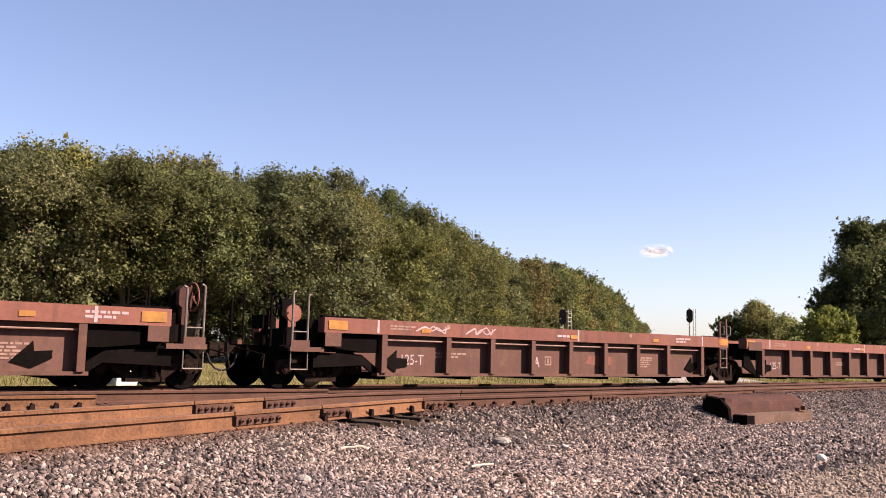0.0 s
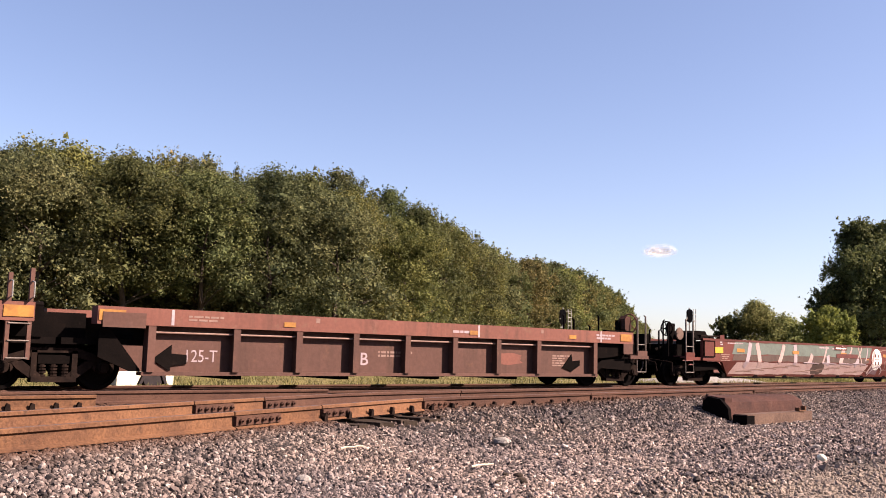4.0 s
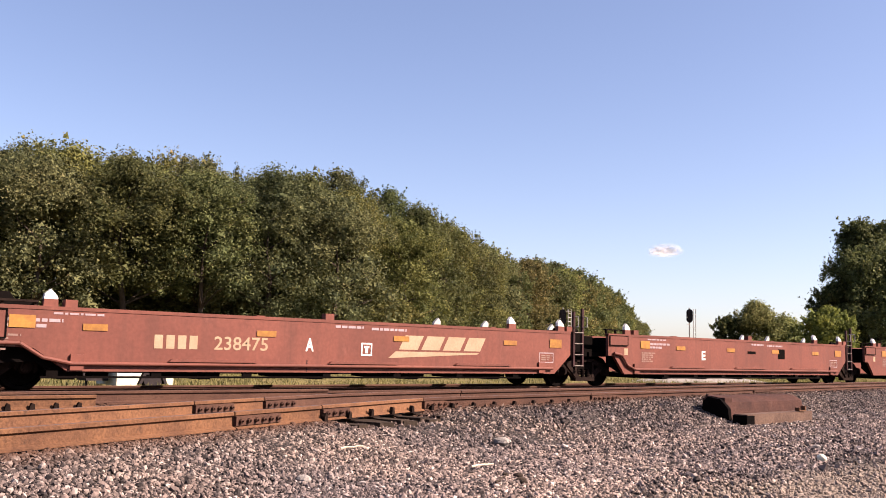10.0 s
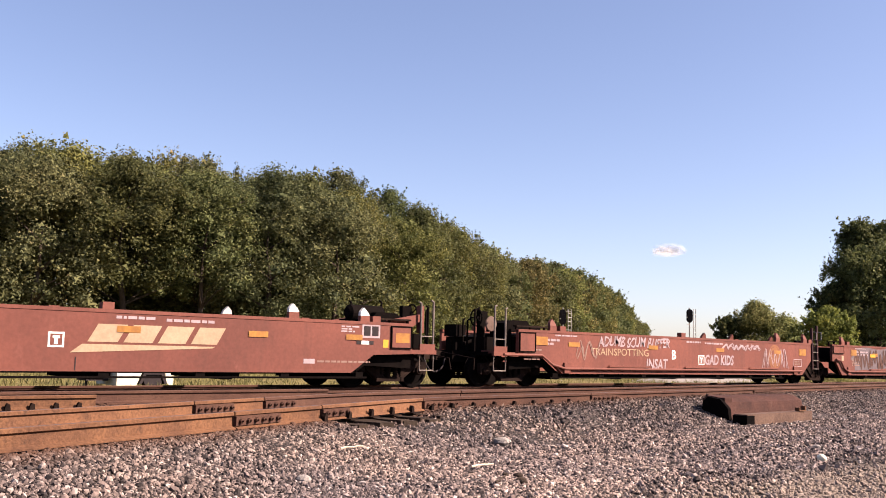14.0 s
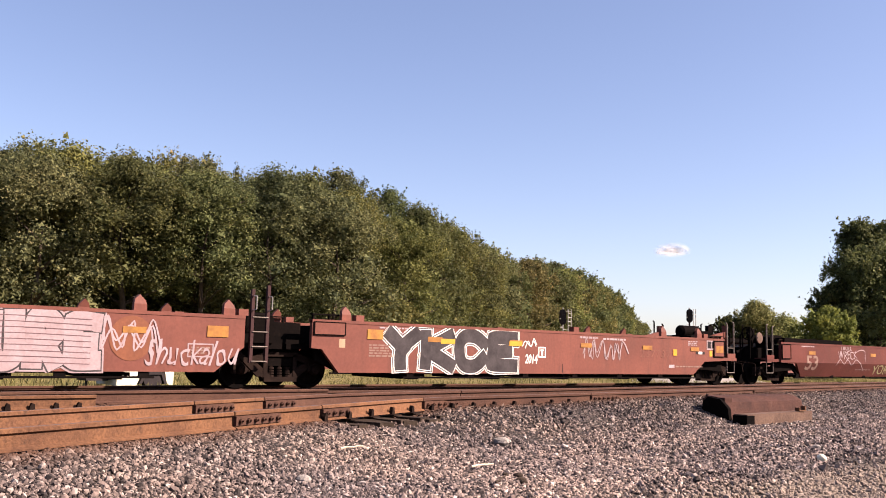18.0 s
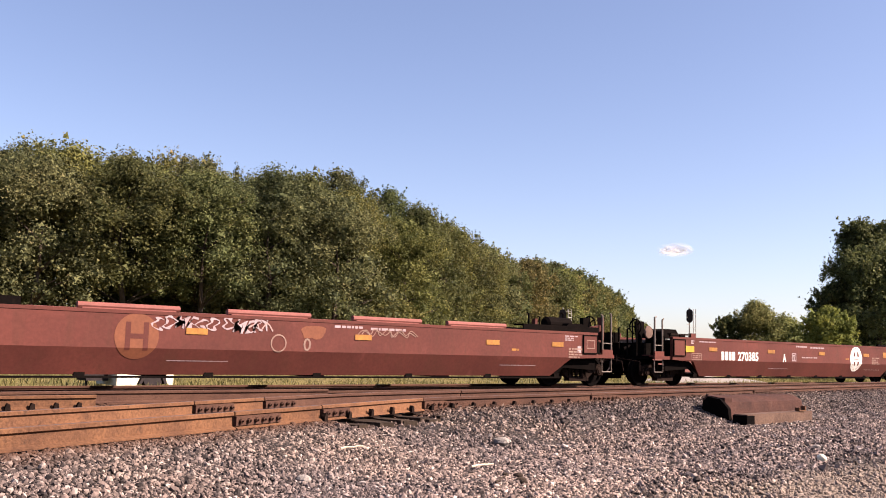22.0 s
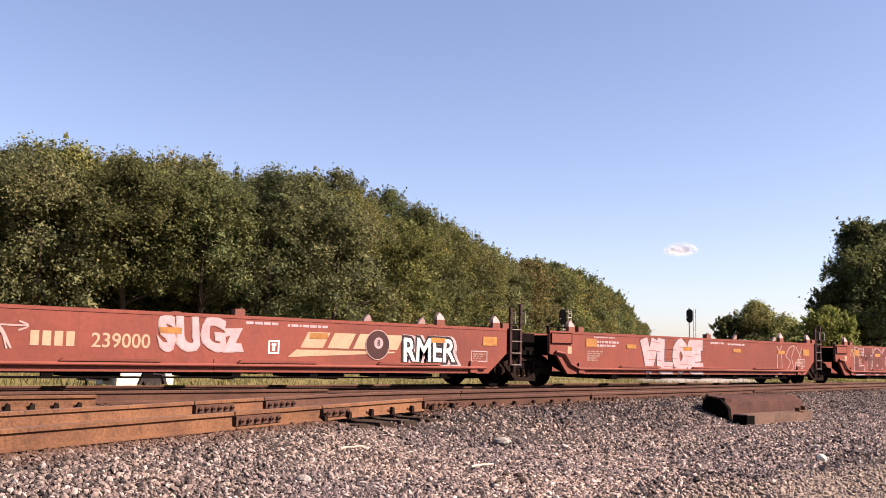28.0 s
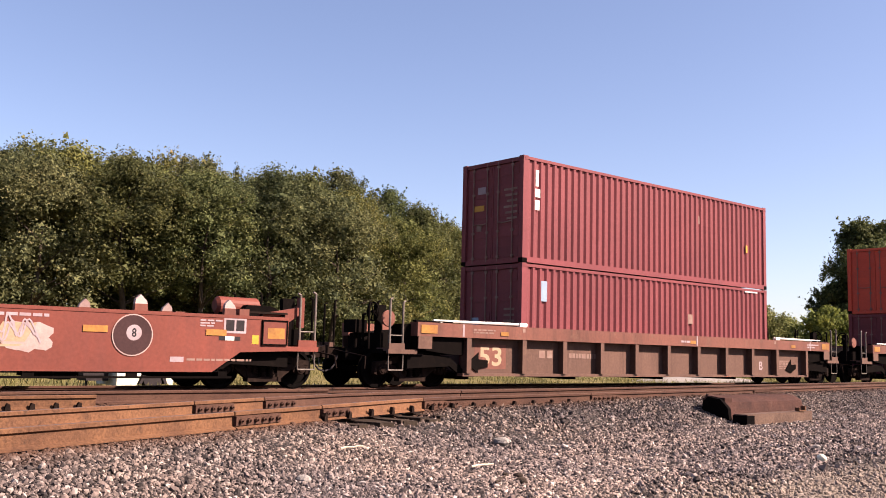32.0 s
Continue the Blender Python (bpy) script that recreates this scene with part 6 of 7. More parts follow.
fat(g[3], "F", "CURE", 10.25, 0.91, 2.75, 1.04, 0.34, (("lilac", 0.13, 0.0030, 0.0, 0.0), ("sootgrey", 0.06, 0.0062, 0.0, 0.0), ("lilac", 0.0, 0.0098, 0.0, 0.0)), 5)
for k in range(9):
    stroke(g[3], "F", [(9.0 + 0.04 * (k % 3), 0.5 + 0.1 * k), (10.1, 0.52 + 0.1 * k), (11.4, 0.49 + 0.1 * k)], 0.014, "mauve", 0.0150, label="thin sprayed hatching")
disc(g[3], "F", 12.15, 0.98, 0.42, "bloom", 0.007, name="emblem", label="orange round emblem under spray paint")
scrawl(g[3], "F", 12.1, 1.05, 1.1, 0.7, "lilac", 22, 0.035, 3)
word(g[3], "F", "Shuckalou", 13.4, 0.74, 1.9, 0.50, "lilac", 0.0, 0.2, 0.012, "graffiti", "", 0.3)
fat(g[4], "F", "YKCE", 4.55, 0.91, 4.3, 1.02, 0.34, (("white", 0.15, 0.0035, 0.0, 0.0), ("sootgrey", 0.10, 0.0064, 0.0, 0.0), ("white", 0.05, 0.0080, 0.0, 0.0), ("sootgrey", 0.0, 0.0104, 0.0, 0.0)), 7, 0.05)
reflector(g[4], "F", 4.3, 1.12, 0.45, 0.12, "yellow")
reflector(g[4], "F", 6.6, 1.12, 0.45, 0.12, "yellow")
word(g[4], "F", "2014", 7.2, 0.74, 0.45, 0.22, "white", 0.03, 0.1, 0.009, "graffiti")
scrawl(g[4], "F", 7.15, 1.15, 0.5, 0.3, "white", 23, 0.03, 2)
frame_mark(g[4], "F", 7.6, 0.92, 0.28, 0.28)
scrawl(g[4], "F", 10.2, 1.05, 1.9, 0.6, "lilac", 24, 0.025, 2)
word(g[4], "F", "237737", 12.5, 0.97, 1.5, 0.23, "oldchord", 0.0)
reflector(g[4], "F", 13.46, 1.02, 0.19, 0.19, "yellow")

# fifth set: long cars
for i, (car, letter) in enumerate(zip(long_set, ("A", "", ""))):
    L = (21.75, 19.8, 21.7)[i]
    usual_marks(car, "S", L, i == 0, i == 2, 400 + 9 * i, letter, (11.27, 5.4, 10.44)[i])
q = long_set
word(q[0], "S", "53", 3.92, 0.80, 0.82, 0.5, "faded", 0.02)
word(q[1], "S", "53", 1.95, 0.80, 0.82, 0.46, "orangerust", 0.0)
word(q[2], "S", "53", 1.85, 0.77, 0.82, 0.46, "faded", 0.02)
word(q[0], "S", "TROLL", 6.5, 1.38, 0.9, 0.16, "lilac", 0.01, 0.1, 0.009, "graffiti")
word(q[0], "S", "WRECK", 6.6, 1.12, 1.5, 0.30, "lilac", 0.0, 0.1, 0.009, "graffiti", "", 0.4)
stroke(q[0], "S", [(5.7, 0.72), (6.0, 0.95), (6.3, 0.78), (6.6, 0.95), (6.9, 0.75), (7.3, 0.95), (7.8, 0.7), (8.0, 0.55)], 0.03, "lilac")
stroke(q[0], "S", [(7.2, 1.2), (7.6, 1.32), (8.0, 1.28), (8.02, 0.9)], 0.03, "lilac")
word(q[0], "S", "YORKY", 9.9, 0.58, 2.2, 0.36, "olive", 0.0, 0.15, 0.009, "graffiti", "", 0.4)
word(q[0], "S", "NAAK1X", 12.1, 0.60, 2.2, 0.44, "olive", 0.0, 0.2, 0.009, "graffiti", "", 0.4)
word(q[0], "S", "ADVOGEOMESCOTT", 13.55, 1.33, 2.3, 0.25, "white", 0.01, 0.1, 0.009, "graffiti", "", 0.2)
disc(q[0], "S", 11.8, 1.0, 0.18, "faded", 0.008, 0.145, "stencil_ring", "stencilled ring")
disc(q[0], "S", 15.6, 1.05, 0.42, "bloom", 0.006, name="emblem", label="faded orange emblem")
word(q[1], "S", "SEDDO", 2.6, 1.10, 0.95, 0.24, "faded", 0.0, 0, 0.009, "graffiti")
band(q[1], "S", 4.0, 16.0, 0.34, 1.42, "oxide", 0.002, 41, 0.05, "dusty ground behind the letters")
for text, x, w in (("CEANS", 6.6, 5.3), ("SAYKERS", 12.8, 6.4)):
    fat(q[1], "S", text, x, 0.92, w, 1.06, 0.26, (("pink", 0.11, 0.0035, 0.05, -0.02), ("sootred", 0.08, 0.0064, 0.05, -0.02), ("mauve", 0.0, 0.0100, 0.0, 0.0)), len(text), 0.05)
for k in range(4):
    reflector(q[1], "S", 5.5 + 3.2 * k, 1.16, 0.45, 0.12, "yellow")
word(q[1], "S", "HOUR", 16.38, 0.55, 0.95, 0.34, "olive", 0.0, 0.1, 0.009, "graffiti")
word(q[2], "S", "COMEGO OMERY", 8.25, 1.30, 2.5, 0.26, "lilac", 0.01, 0.1, 0.009, "graffiti", "white sprayed name", 0.6)
scrawl(q[2], "S", 9.3, 1.30, 0.7, 0.20, "pink", 62, 0.03, 1)
disc(q[2], "S", 6.7, 1.02, 0.43, "bloom", 0.006, name="emblem", label="faded orange emblem")
word(q[2], "S", "H", 6.7, 1.02, 0.42, 0.5, "oxide", 0.02, 0, 0.009)
word(q[2], "S", "0", 10.44, 0.95, 0.18, 0.26, "faded", 0.01)
disc(q[2], "S", 9.74, 0.96, 0.19, "faded", 0.008, 0.16, "stencil_ring", "stencilled ring")
scrawl(q[2], "S", 12.6, 1.25, 1.6, 0.18, "faded", 43, 0.02, 2)
patch(q[2], "S", 10.6, 1.22, 0.6, 0.3, "bloom", 44, "rust_bloom", "faint rust-orange bloom")

# sixth set: round emblems and white scrawls
for i, (car, letter) in enumerate(zip(emblem_b, "AEDCB")):
    L = (17.85, 15.45, 16.0, 15.9, 17.55)[i]
    usual_marks(car, "S", L, i == 0, i == 4, 500 + 9 * i, letter, (8.27, 4.68, 8.2, 8.4, 9.3)[i])
    emblem_mark(car, "S", (13.58, 11.05, 11.9, 11.66, 3.92)[i], 0.98, 0.48, "white", "oxide")
    if 0 < i < 4:
        word(car, "S", "125 T", 1.0, 1.32, 0.62, 0.19, "lilac", 0.03, 0, 0.035)
h = emblem_b
blocks(h[0], "S", 4.78, 0.96, 0.84, 0.27, 4, "white")
word(h[0], "S", "270385", 5.95, 0.96, 1.23, 0.27, "white", 0.03)
frame_mark(h[0], "S", 8.92, 0.98, 0.29, 0.28, "lilac")
bars(h[0], "S", 10.0, 0.98, 1.1, 0.07, 1, "lilac", 3)
stroke(h[1], "S", [(3.2, 1.40), (3.45, 1.22), (3.8, 1.16), (4.2, 1.24), (4.5, 1.36)], 0.035, "lilac")
stroke(h[1], "S", [(3.2, 1.40), (3.36, 1.2), (3.42, 0.95), (3.3, 0.85), (3.2, 1.0)], 0.035, "lilac")
stroke(h[1], "S", [(2.9, 0.40), (3.0, 0.65), (3.2, 0.80), (3.4, 0.82), (3.45, 0.70)], 0.035, "lilac")
disc(h[1], "S", 5.41, 0.9, 0.20, "faded", 0.009, 0.18, "graffiti", "sprayed ring")
stroke(h[1], "S", [(5.45, 0.5), (5.25, 0.7), (5.2, 1.1), (5.4, 1.4), (5.55, 1.0), (5.45, 0.45)], 0.025, "faded")
for car, dx in ((h[2], 0.0), (h[3], -0.5)):
    x = 5.05 + dx
    stroke(car, "S", [(x - 0.9, 1.42), (x - 0.5, 1.2), (x, 1.18), (x + 0.5, 1.3), (x + 1.0, 1.40)], 0.035, "lilac")
    stroke(car, "S", [(x - 0.9, 1.42), (x - 0.75, 1.1), (x - 0.7, 0.85), (x - 0.95, 0.85), (x - 1.0, 1.05)], 0.035, "lilac")
    stroke(car, "S", [(x + 0.05, 1.18), (x - 0.2, 0.8), (x - 0.25, 0.45)], 0.035, "lilac")
    stroke(car, "S", [(x - 1.2, 0.40), (x - 1.1, 0.65), (x - 0.9, 0.78), (x - 0.7, 0.70)], 0.035, "lilac")
    stroke(car, "S", [(x + 0.1, 0.62), (x + 0.4, 0.78), (x + 0.6, 0.65), (x + 0.65, 0.40)], 0.035, "lilac")
    stroke(car, "S", [(x + 0.8, 0.98), (x + 1.1, 1.06), (x + 1.35, 0.95), (x + 1.3, 0.70), (x + 1.2, 0.9), (x + 0.8, 0.98)], 0.03, "lilac")
    scrawl(car, "S", x + 0.3, 0.98, 0.7, 0.22, "lilac", 51, 0.03, 2)
mural(h[3], "S", "TPR", 6.95, 0.88, 1.9, 1.0, "oxide", "lilac", 0.02, 0.06, 0.0, 0.4)
scrawl(h[2], "S", 10.9, 1.12, 0.6, 0.4, "faded", 52, 0.02, 2)

# seventh set: bright red
for i, (car, letter) in enumerate(zip(red_set, ("", "", "", "", "A"))):
    L = (17.45, 15.65, 15.5, 15.55, 17.5)[i]
    usual_marks(car, "F", L, i == 0, i == 4, 600 + 9 * i, letter, 5.92)
r = red_set
for car, x in ((r[0], 5.1), (r[4], 3.22)):
    blocks(car, "F", x, 0.94, 0.82, 0.26, 4, "cream")
    word(car, "F", "239000", x + 1.22, 0.93, 1.1, 0.26, "cream", 0.01)
for car, x, z in ((r[0], 11.4, 0.95), (r[2], 9.28, 0.98), (r[4], 9.12, 0.93)):
    logo(car, "F", x, z, 3.05, 0.54)
scrawl(r[0], "F", 3.95, 0.95, 0.8, 0.85, "pink", 61, 0.03, 3)
stroke(r[0], "F", [(4.2, 1.15), (4.65, 1.15), (4.5, 1.22), (4.66, 1.14), (4.5, 1.06)], 0.03, "pink")
mural(r[0], "F", "SUGz", 7.9, 1.10, 1.7, 0.60, "lilac", "pink", 0.04, 0.06, -0.1, 0.3)
ball(r[0], "F", 12.21, 0.99, 0.32)
mural(r[0], "F", "RMER", 13.75, 0.90, 1.55, 0.52, "white", "black", 0.02, 0.10, 0.0, 0.1, "lilac")
frame_mark(r[0], "F", 9.54, 0.88, 0.26, 0.28)
fat(r[1], "F", "VLOE", 5.93, 0.92, 3.15, 1.06, 0.36, (("sootgrey", 0.05, 0.0042, 0.0, 0.0), ("lilac", 0.0, 0.0092, 0.0, 0.0)), 9)
for k in range(14):
    x = 4.65 + 0.8 * (k % 4)
    z = 0.52 + 0.065 * k
    stroke(r[1], "F", [(x, z), (x + 0.3, z + 0.02), (x + 0.65, z - 0.015)], 0.014, "pinkred", 0.0145, label="thin sprayed hatching")
for pts in ([(11.9, 1.36), (12.1, 1.2), (12.25, 1.38)], [(11.95, 0.45), (11.95, 1.02), (12.2, 1.05), (12.22, 0.45), (11.95, 0.45)], [(12.5, 1.0), (12.75, 1.3), (13.1, 1.36), (12.9, 0.98), (13.0, 0.6), (12.55, 0.48), (12.8, 0.8), (12.5, 1.0)], [(13.2, 1.34), (13.5, 1.0), (13.35, 0.85), (13.6, 1.3)]):
    stroke(r[1], "F", pts, 0.03, "pink")
frame_mark(r[1], "F", 13.4, 0.70, 0.5, 0.25, "pink", 0.04)
fat(r[2], "F", "LTGO", 3.5, 0.92, 3.05, 1.04, 0.30, (("lilac", 0.08, 0.0042, 0.0, 0.0), ("redbrown", 0.0, 0.0092, 0.0, 0.0)), 11)
fat(r[2], "F", "ONS", 6.3, 0.92, 2.5, 1.04, 0.30, (("lilac", 0.08, 0.0042, 0.0, 0.0), ("sootred", 0.0, 0.0092, 0.0, 0.0)), 12)
for x in (4.85, 5.25):
    stroke(r[2], "F", [(x, 0.78), (x - 0.08, 1.0), (x, 1.2), (x + 0.1, 1.0), (x, 0.78)], 0.05, "lilac", 0.0145)
scrawl(r[2], "F", 2.9, 1.05, 1.2, 0.5, "sootred", 71, 0.03, 2)
ball(r[2], "F", 12.05, 1.02, 0.32)
scrawl(r[2], "F", 1.9, 1.22, 0.6, 0.4, "cream", 63, 0.025, 2)
fat(r[3], "F", "MALLO", 5.2, 0.92, 5.9, 1.06, 0.38, (("sootred", 0.05, 0.0042, -0.05, 0.0), ("lilac", 0.0, 0.0092, 0.0, 0.0)), 14)
rect(r[3], "F", 7.7, 0.93, 0.4, 0.45, "lilac", "graffiti", "pale sprayed fill", 0.0090)
for k in range(16):
    x, z = 2.5 + 1.35 * (k % 4), 0.46 + 0.058 * k
    stroke(r[3], "F", [(x, z), (x + 0.4, z + 0.015), (x + 0.9, z - 0.01)], 0.014, "faded", 0.0138, label="thin sprayed hatching")
for x, z, w_, h_ in ((9.0, 0.95, 0.5, 0.8), (11.35, 0.9, 0.6, 0.95), (8.8, 0.58, 0.5, 0.34), (10.2, 1.28, 0.8, 0.3)):
    patch(r[3], "F", x, z, w_, h_, "blue", int(x * 7), label="pale blue sprayed cloud")
decal("graffiti", r[3], "F", [(8.95, 0.38), (10.75, 0.38), (11.1, 1.40), (9.1, 1.42)], [(0, 1, 2, 3)], M["black"], "black sprayed ground", 0.0075)
mural(r[3], "F", "Guilty", 9.95, 0.92, 2.1, 1.0, "olive", "lilac", 0.0, 0.018, 0.3, 0.3)
word(r[3], "F", "GIRLS ONLY", 8.57, 1.28, 0.75, 0.16, "lilac", 0.02, 0, 0.014, "graffiti")
stroke(r[3], "F", [(11.7, 0.92), (12.0, 1.02), (12.5, 1.0), (12.8, 0.9), (12.4, 0.84), (11.9, 0.85), (11.7, 0.92)], 0.025, "pink")
for x in (11.95, 12.4):
    stroke(r[3], "F", [(x, 1.04), (x - 0.06, 1.3), (x + 0.02, 1.42), (x + 0.1, 1.3), (x + 0.1, 1.03)], 0.022, "pink")
word(r[3], "F", "STICKER KING", 12.2, 0.68, 1.1, 0.2, "lilac", 0.01, 0, 0.010, "graffiti", "", 0.2)
word(r[3], "F", "RIB", 11.34, 0.75, 0.4, 0.2, "lilac", 0.01, 0.1, 0.014, "graffiti")
scrawl(r[4], "F", 4.5, 1.27, 0.8, 0.36, "lilac", 65, 0.03, 4)
stroke(r[4], "F", [(5.6, 1.40), (5.55, 1.15), (5.7, 0.95), (5.85, 0.85)], 0.025, "pink")
scrawl(r[4], "F", 9.9, 1.10, 1.6, 0.5, "lilac", 66, 0.03, 3)
patch(r[4], "F", 10.5, 0.95, 0.9, 0.5, "pink", 67)
frame_mark(r[4], "F", 7.35, 0.86, 0.32, 0.27)
ball(r[4], "F", 12.4, 1.04, 0.37)
for car in (r[4], flat[4], tagged_set[4]):
    frame_mark(car, "F", (14.51, 14.91, 15.4)[(r[4], flat[4], tagged_set[4]).index(car)], 1.29, 0.5, 0.31, "lilac", 0.045, False)
    rect(car, "F", (14.51, 14.91, 15.4)[(r[4], flat[4], tagged_set[4]).index(car)], 1.29, 0.04, 0.22, "lilac", "stencil_bar", "white middle bar of the frame", 0.007)
    rect(car, "F", (14.51, 14.91, 15.4)[(r[4], flat[4], tagged_set[4]).index(car)], 1.29, 0.46, 0.27, "black", "stencil_ground", "black ground of the frame", 0.0045)
    rect(car, "F", 13.3, 0.60, 0.28, 0.10, "lilac", "label_plate", "pale label plate")
    bars(car, "F", 14.2, 0.60, 1.4, 0.07, 1, "faded", 3)

# loaded cars
for car in (loaded, last):
    usual_marks(car, "R", 23.25, True, True, 700, "B", 17.1)
word(loaded, "R", "53", 4.33, 0.70, 0.75, 0.46, "cream", 0.02)
rect(loaded, "R", 4.33, 0.69, 1.1, 0.62, "oldchord", "sign_panel", "redder painted panel", 0.003)
blocks(loaded, "R", 6.4, 0.78, 0.6, 0.2, 2, "faded")
bars(loaded, "R", 7.9, 0.76, 1.2, 0.22, 1, "faded", 5)


def container_marks(c, dark):
    """Stickers and lettering on the doors and the side, as flat pieces."""
    def plate(name, x0, x1, y0, y1, z0, z1, m, label=""):
        bm = bm_new()
        box(bm, x0, x1, y0, y1, z0, z1)
        part(name, bm, M[m], c, label)
    if dark:
        plate("door_label", 0.045, 0.05, 0.35, 0.75, 1.52, 1.68, "yellow", "yellow warning label")
        plate("door_label", 0.045, 0.05, 0.45, 0.65, 0.95, 1.15, "faded", "pale data plate")
        for k in range(6):
            plate("door_lettering", 0.045, 0.05, -0.95, -0.55 + 0.06 * (k % 3), 1.2 + 0.16 * k, 1.26 + 0.16 * k, "faded", "small stencilled lettering")
        plate("door_sign", 0.045, 0.05, 0.30, 0.62, 2.0, 2.2, "lilac", "pale company sign shape")
        plate("side_sign", 0.48, 0.60, -1.215, -1.209, 2.10, 2.55, "white", "worn white upright sign shape on the side")
        plate("side_sign", 0.46, 0.66, -1.215, -1.209, 1.80, 2.03, "white", "worn white sign shape on the side")
        plate("side_sign", 0.46, 0.64, -1.215, -1.209, 1.45, 1.72, "white", "worn white sign shape on the side")
        plate("side_label", 10.9, 11.0, -1.215, -1.209, 1.2, 1.45, "yellow", "small yellow side label")
        plate("side_label", 8.1, 8.16, -1.215, -1.209, 1.9, 2.15, "faded")
    else:
        plate("side_sign", 0.75, 0.98, -1.215, -1.209, 1.9, 2.45, "blue", "pale blue flag shape on the side")
        plate("side_label", 7.5, 7.75, -1.215, -1.209, 1.55, 1.85, "faded")
        plate("side_label", 10.8, 11.6, -1.216, -1.209, 2.75, 2.82, "white", "white strip under the rail")
        plate("door_sign", 0.045, 0.05, 0.5, 0.78, 1.2, 1.45, "blue", "blue round sign shape")
        for k in range(5):
            plate("door_lettering", 0.045, 0.05, -0.9, -0.5, 1.0 + 0.16 * k, 1.06 + 0.16 * k, "faded", "small stencilled lettering")


container_marks(box_high, True)
container_marks(box_low, False)


# ---------------------------------------------------------------- trees
def crown_mesh(name, seed, h, r, base, leaves, size, material, cone=0.0, lump=0.21, lumps=150):
    """A crown of leaf clumps with gaps and an uneven, feathery outline."""
    rng = np.random.default_rng(seed)
    clumps = []
    for i in range(lumps):
        z = base + (h - base) * rng.uniform(0, 1) ** 0.9
        k = (z - base) / (h - base)
        wide = r * (math.sin(math.pi * min(1, 0.24 + 0.74 * k)) ** 0.7 if cone == 0 else (1.05 - k) ** 0.7)
        a = rng.uniform(0, 2 * math.pi)
        d = wide * math.sqrt(rng.uniform(0.15, 1.0)) * rng.uniform(0.8, 1.1)
        clumps.append((d * math.cos(a), d * math.sin(a), z, rng.uniform(0.6, 1.3) * r * lump, 1.0))
    for i in range(8 if cone == 0 else 0):                # leaders, each a ragged spire of its own
        a, d = rng.uniform(0, 2 * math.pi), r * 0.8 * math.sqrt(rng.uniform(0, 1))
        top = h * (rng.uniform(0.97, 1.10) - 0.20 * (d / r) ** 2)
        for j in range(7):
            off = rng.normal(size=2) * 0.025 * r * (j + 1)
            clumps.append((d * math.cos(a) + off[0], d * math.sin(a) + off[1], top - j * r * 0.11, r * (0.045 + 0.024 * j), 1.5))
    for i in range(46):                                   # upright sprays that break the outline
        a = rng.uniform(0, 2 * math.pi)
        d = r * math.sqrt(rng.uniform(0, 1)) * (0.4 if cone else 1.0)
        top = h * (rng.uniform(0.98, 1.06) - 0.16 * (d / r) ** 2)
        lean = rng.normal(size=2) * 0.05 * r
        for j in range(4):
            clumps.append((d * math.cos(a) + lean[0] * (3 - j), d * math.sin(a) + lean[1] * (3 - j), top - j * r * 0.075, r * (0.030 + 0.020 * j), 2.2))
    clumps = np.array(clumps)
    w = clumps[:, 3] ** 2 * clumps[:, 4]
    pick = rng.choice(len(clumps), leaves, p=w / w.sum())
    dirs = rng.normal(size=(leaves, 3))
    dirs /= np.linalg.norm(dirs, axis=1)[:, None]
    core = np.arange(leaves) < leaves // 12
    rad = clumps[pick, 3] * np.where(core, rng.uniform(0.0, 0.45, leaves), rng.uniform(0.15, 1.1, leaves) ** 0.7 * rng.lognormal(0, 0.10, leaves))
    core &= clumps[pick, 4] < 2
    c = clumps[pick, :3] + dirs * rad[:, None] * np.array((1.1, 1.1, 0.95))
    nrm = dirs * 0.9 + rng.normal(size=(leaves, 3)) * 0.6 + np.array((0, 0, 0.35))
    nrm /= np.linalg.norm(nrm, axis=1)[:, None]
    t = np.cross(nrm, rng.normal(size=(leaves, 3)))
    t /= np.linalg.norm(t, axis=1)[:, None]
    b = np.cross(nrm, t)
    s = (np.where(core, 0.20, size * np.where(clumps[pick, 4] > 1, 0.8, 1.0)) * rng.uniform(0.6, 1.35, leaves))[:, None]
    v = np.stack([c - t * s, c + t * s * 0.8 + b * s * 0.75, c + t * s * 0.8 - b * s * 0.75], 1).reshape(-1, 3)
    me = bpy.data.meshes.new(name)
    me.from_pydata(v.tolist(), [], np.arange(leaves * 3).reshape(-1, 3).tolist())
    me.materials.append(material)
    return me


def in_paints(me, names):
    """The same crown in several leaf colours."""
    made = {}
    for k in names:
        made[k] = me.copy()
        made[k].materials.clear()
        made[k].materials.append(M[k])
    return made


def trunk_mesh(seed, h, r):
    rnd = random.Random(seed)
    bm = bm_new()
    p = Vector((0, 0, -0.3))
    for i in range(5):
        q = p + Vector((rnd.uniform(-0.25, 0.25), rnd.uniform(-0.25, 0.25), h * 0.155))
        tube(bm, p, q, 0.26 - 0.045 * i, 8, 0.26 - 0.045 * (i + 1))
        if i > 0:
            for k in range(3):
                a = rnd.uniform(0, 6.28)
                e = q + Vector((math.cos(a) * r * 0.5, math.sin(a) * r * 0.5, h * 0.09))
                tube(bm, q, e, 0.09 - 0.012 * i, 6, 0.025)
                e2 = e + Vector((math.cos(a + 0.7) * r * 0.2, math.sin(a + 0.7) * r * 0.2, h * 0.03))
                tube(bm, e, e2, 0.03, 5, 0.01)
        p = q
    return finish(bm, "trunk", M["bark"])


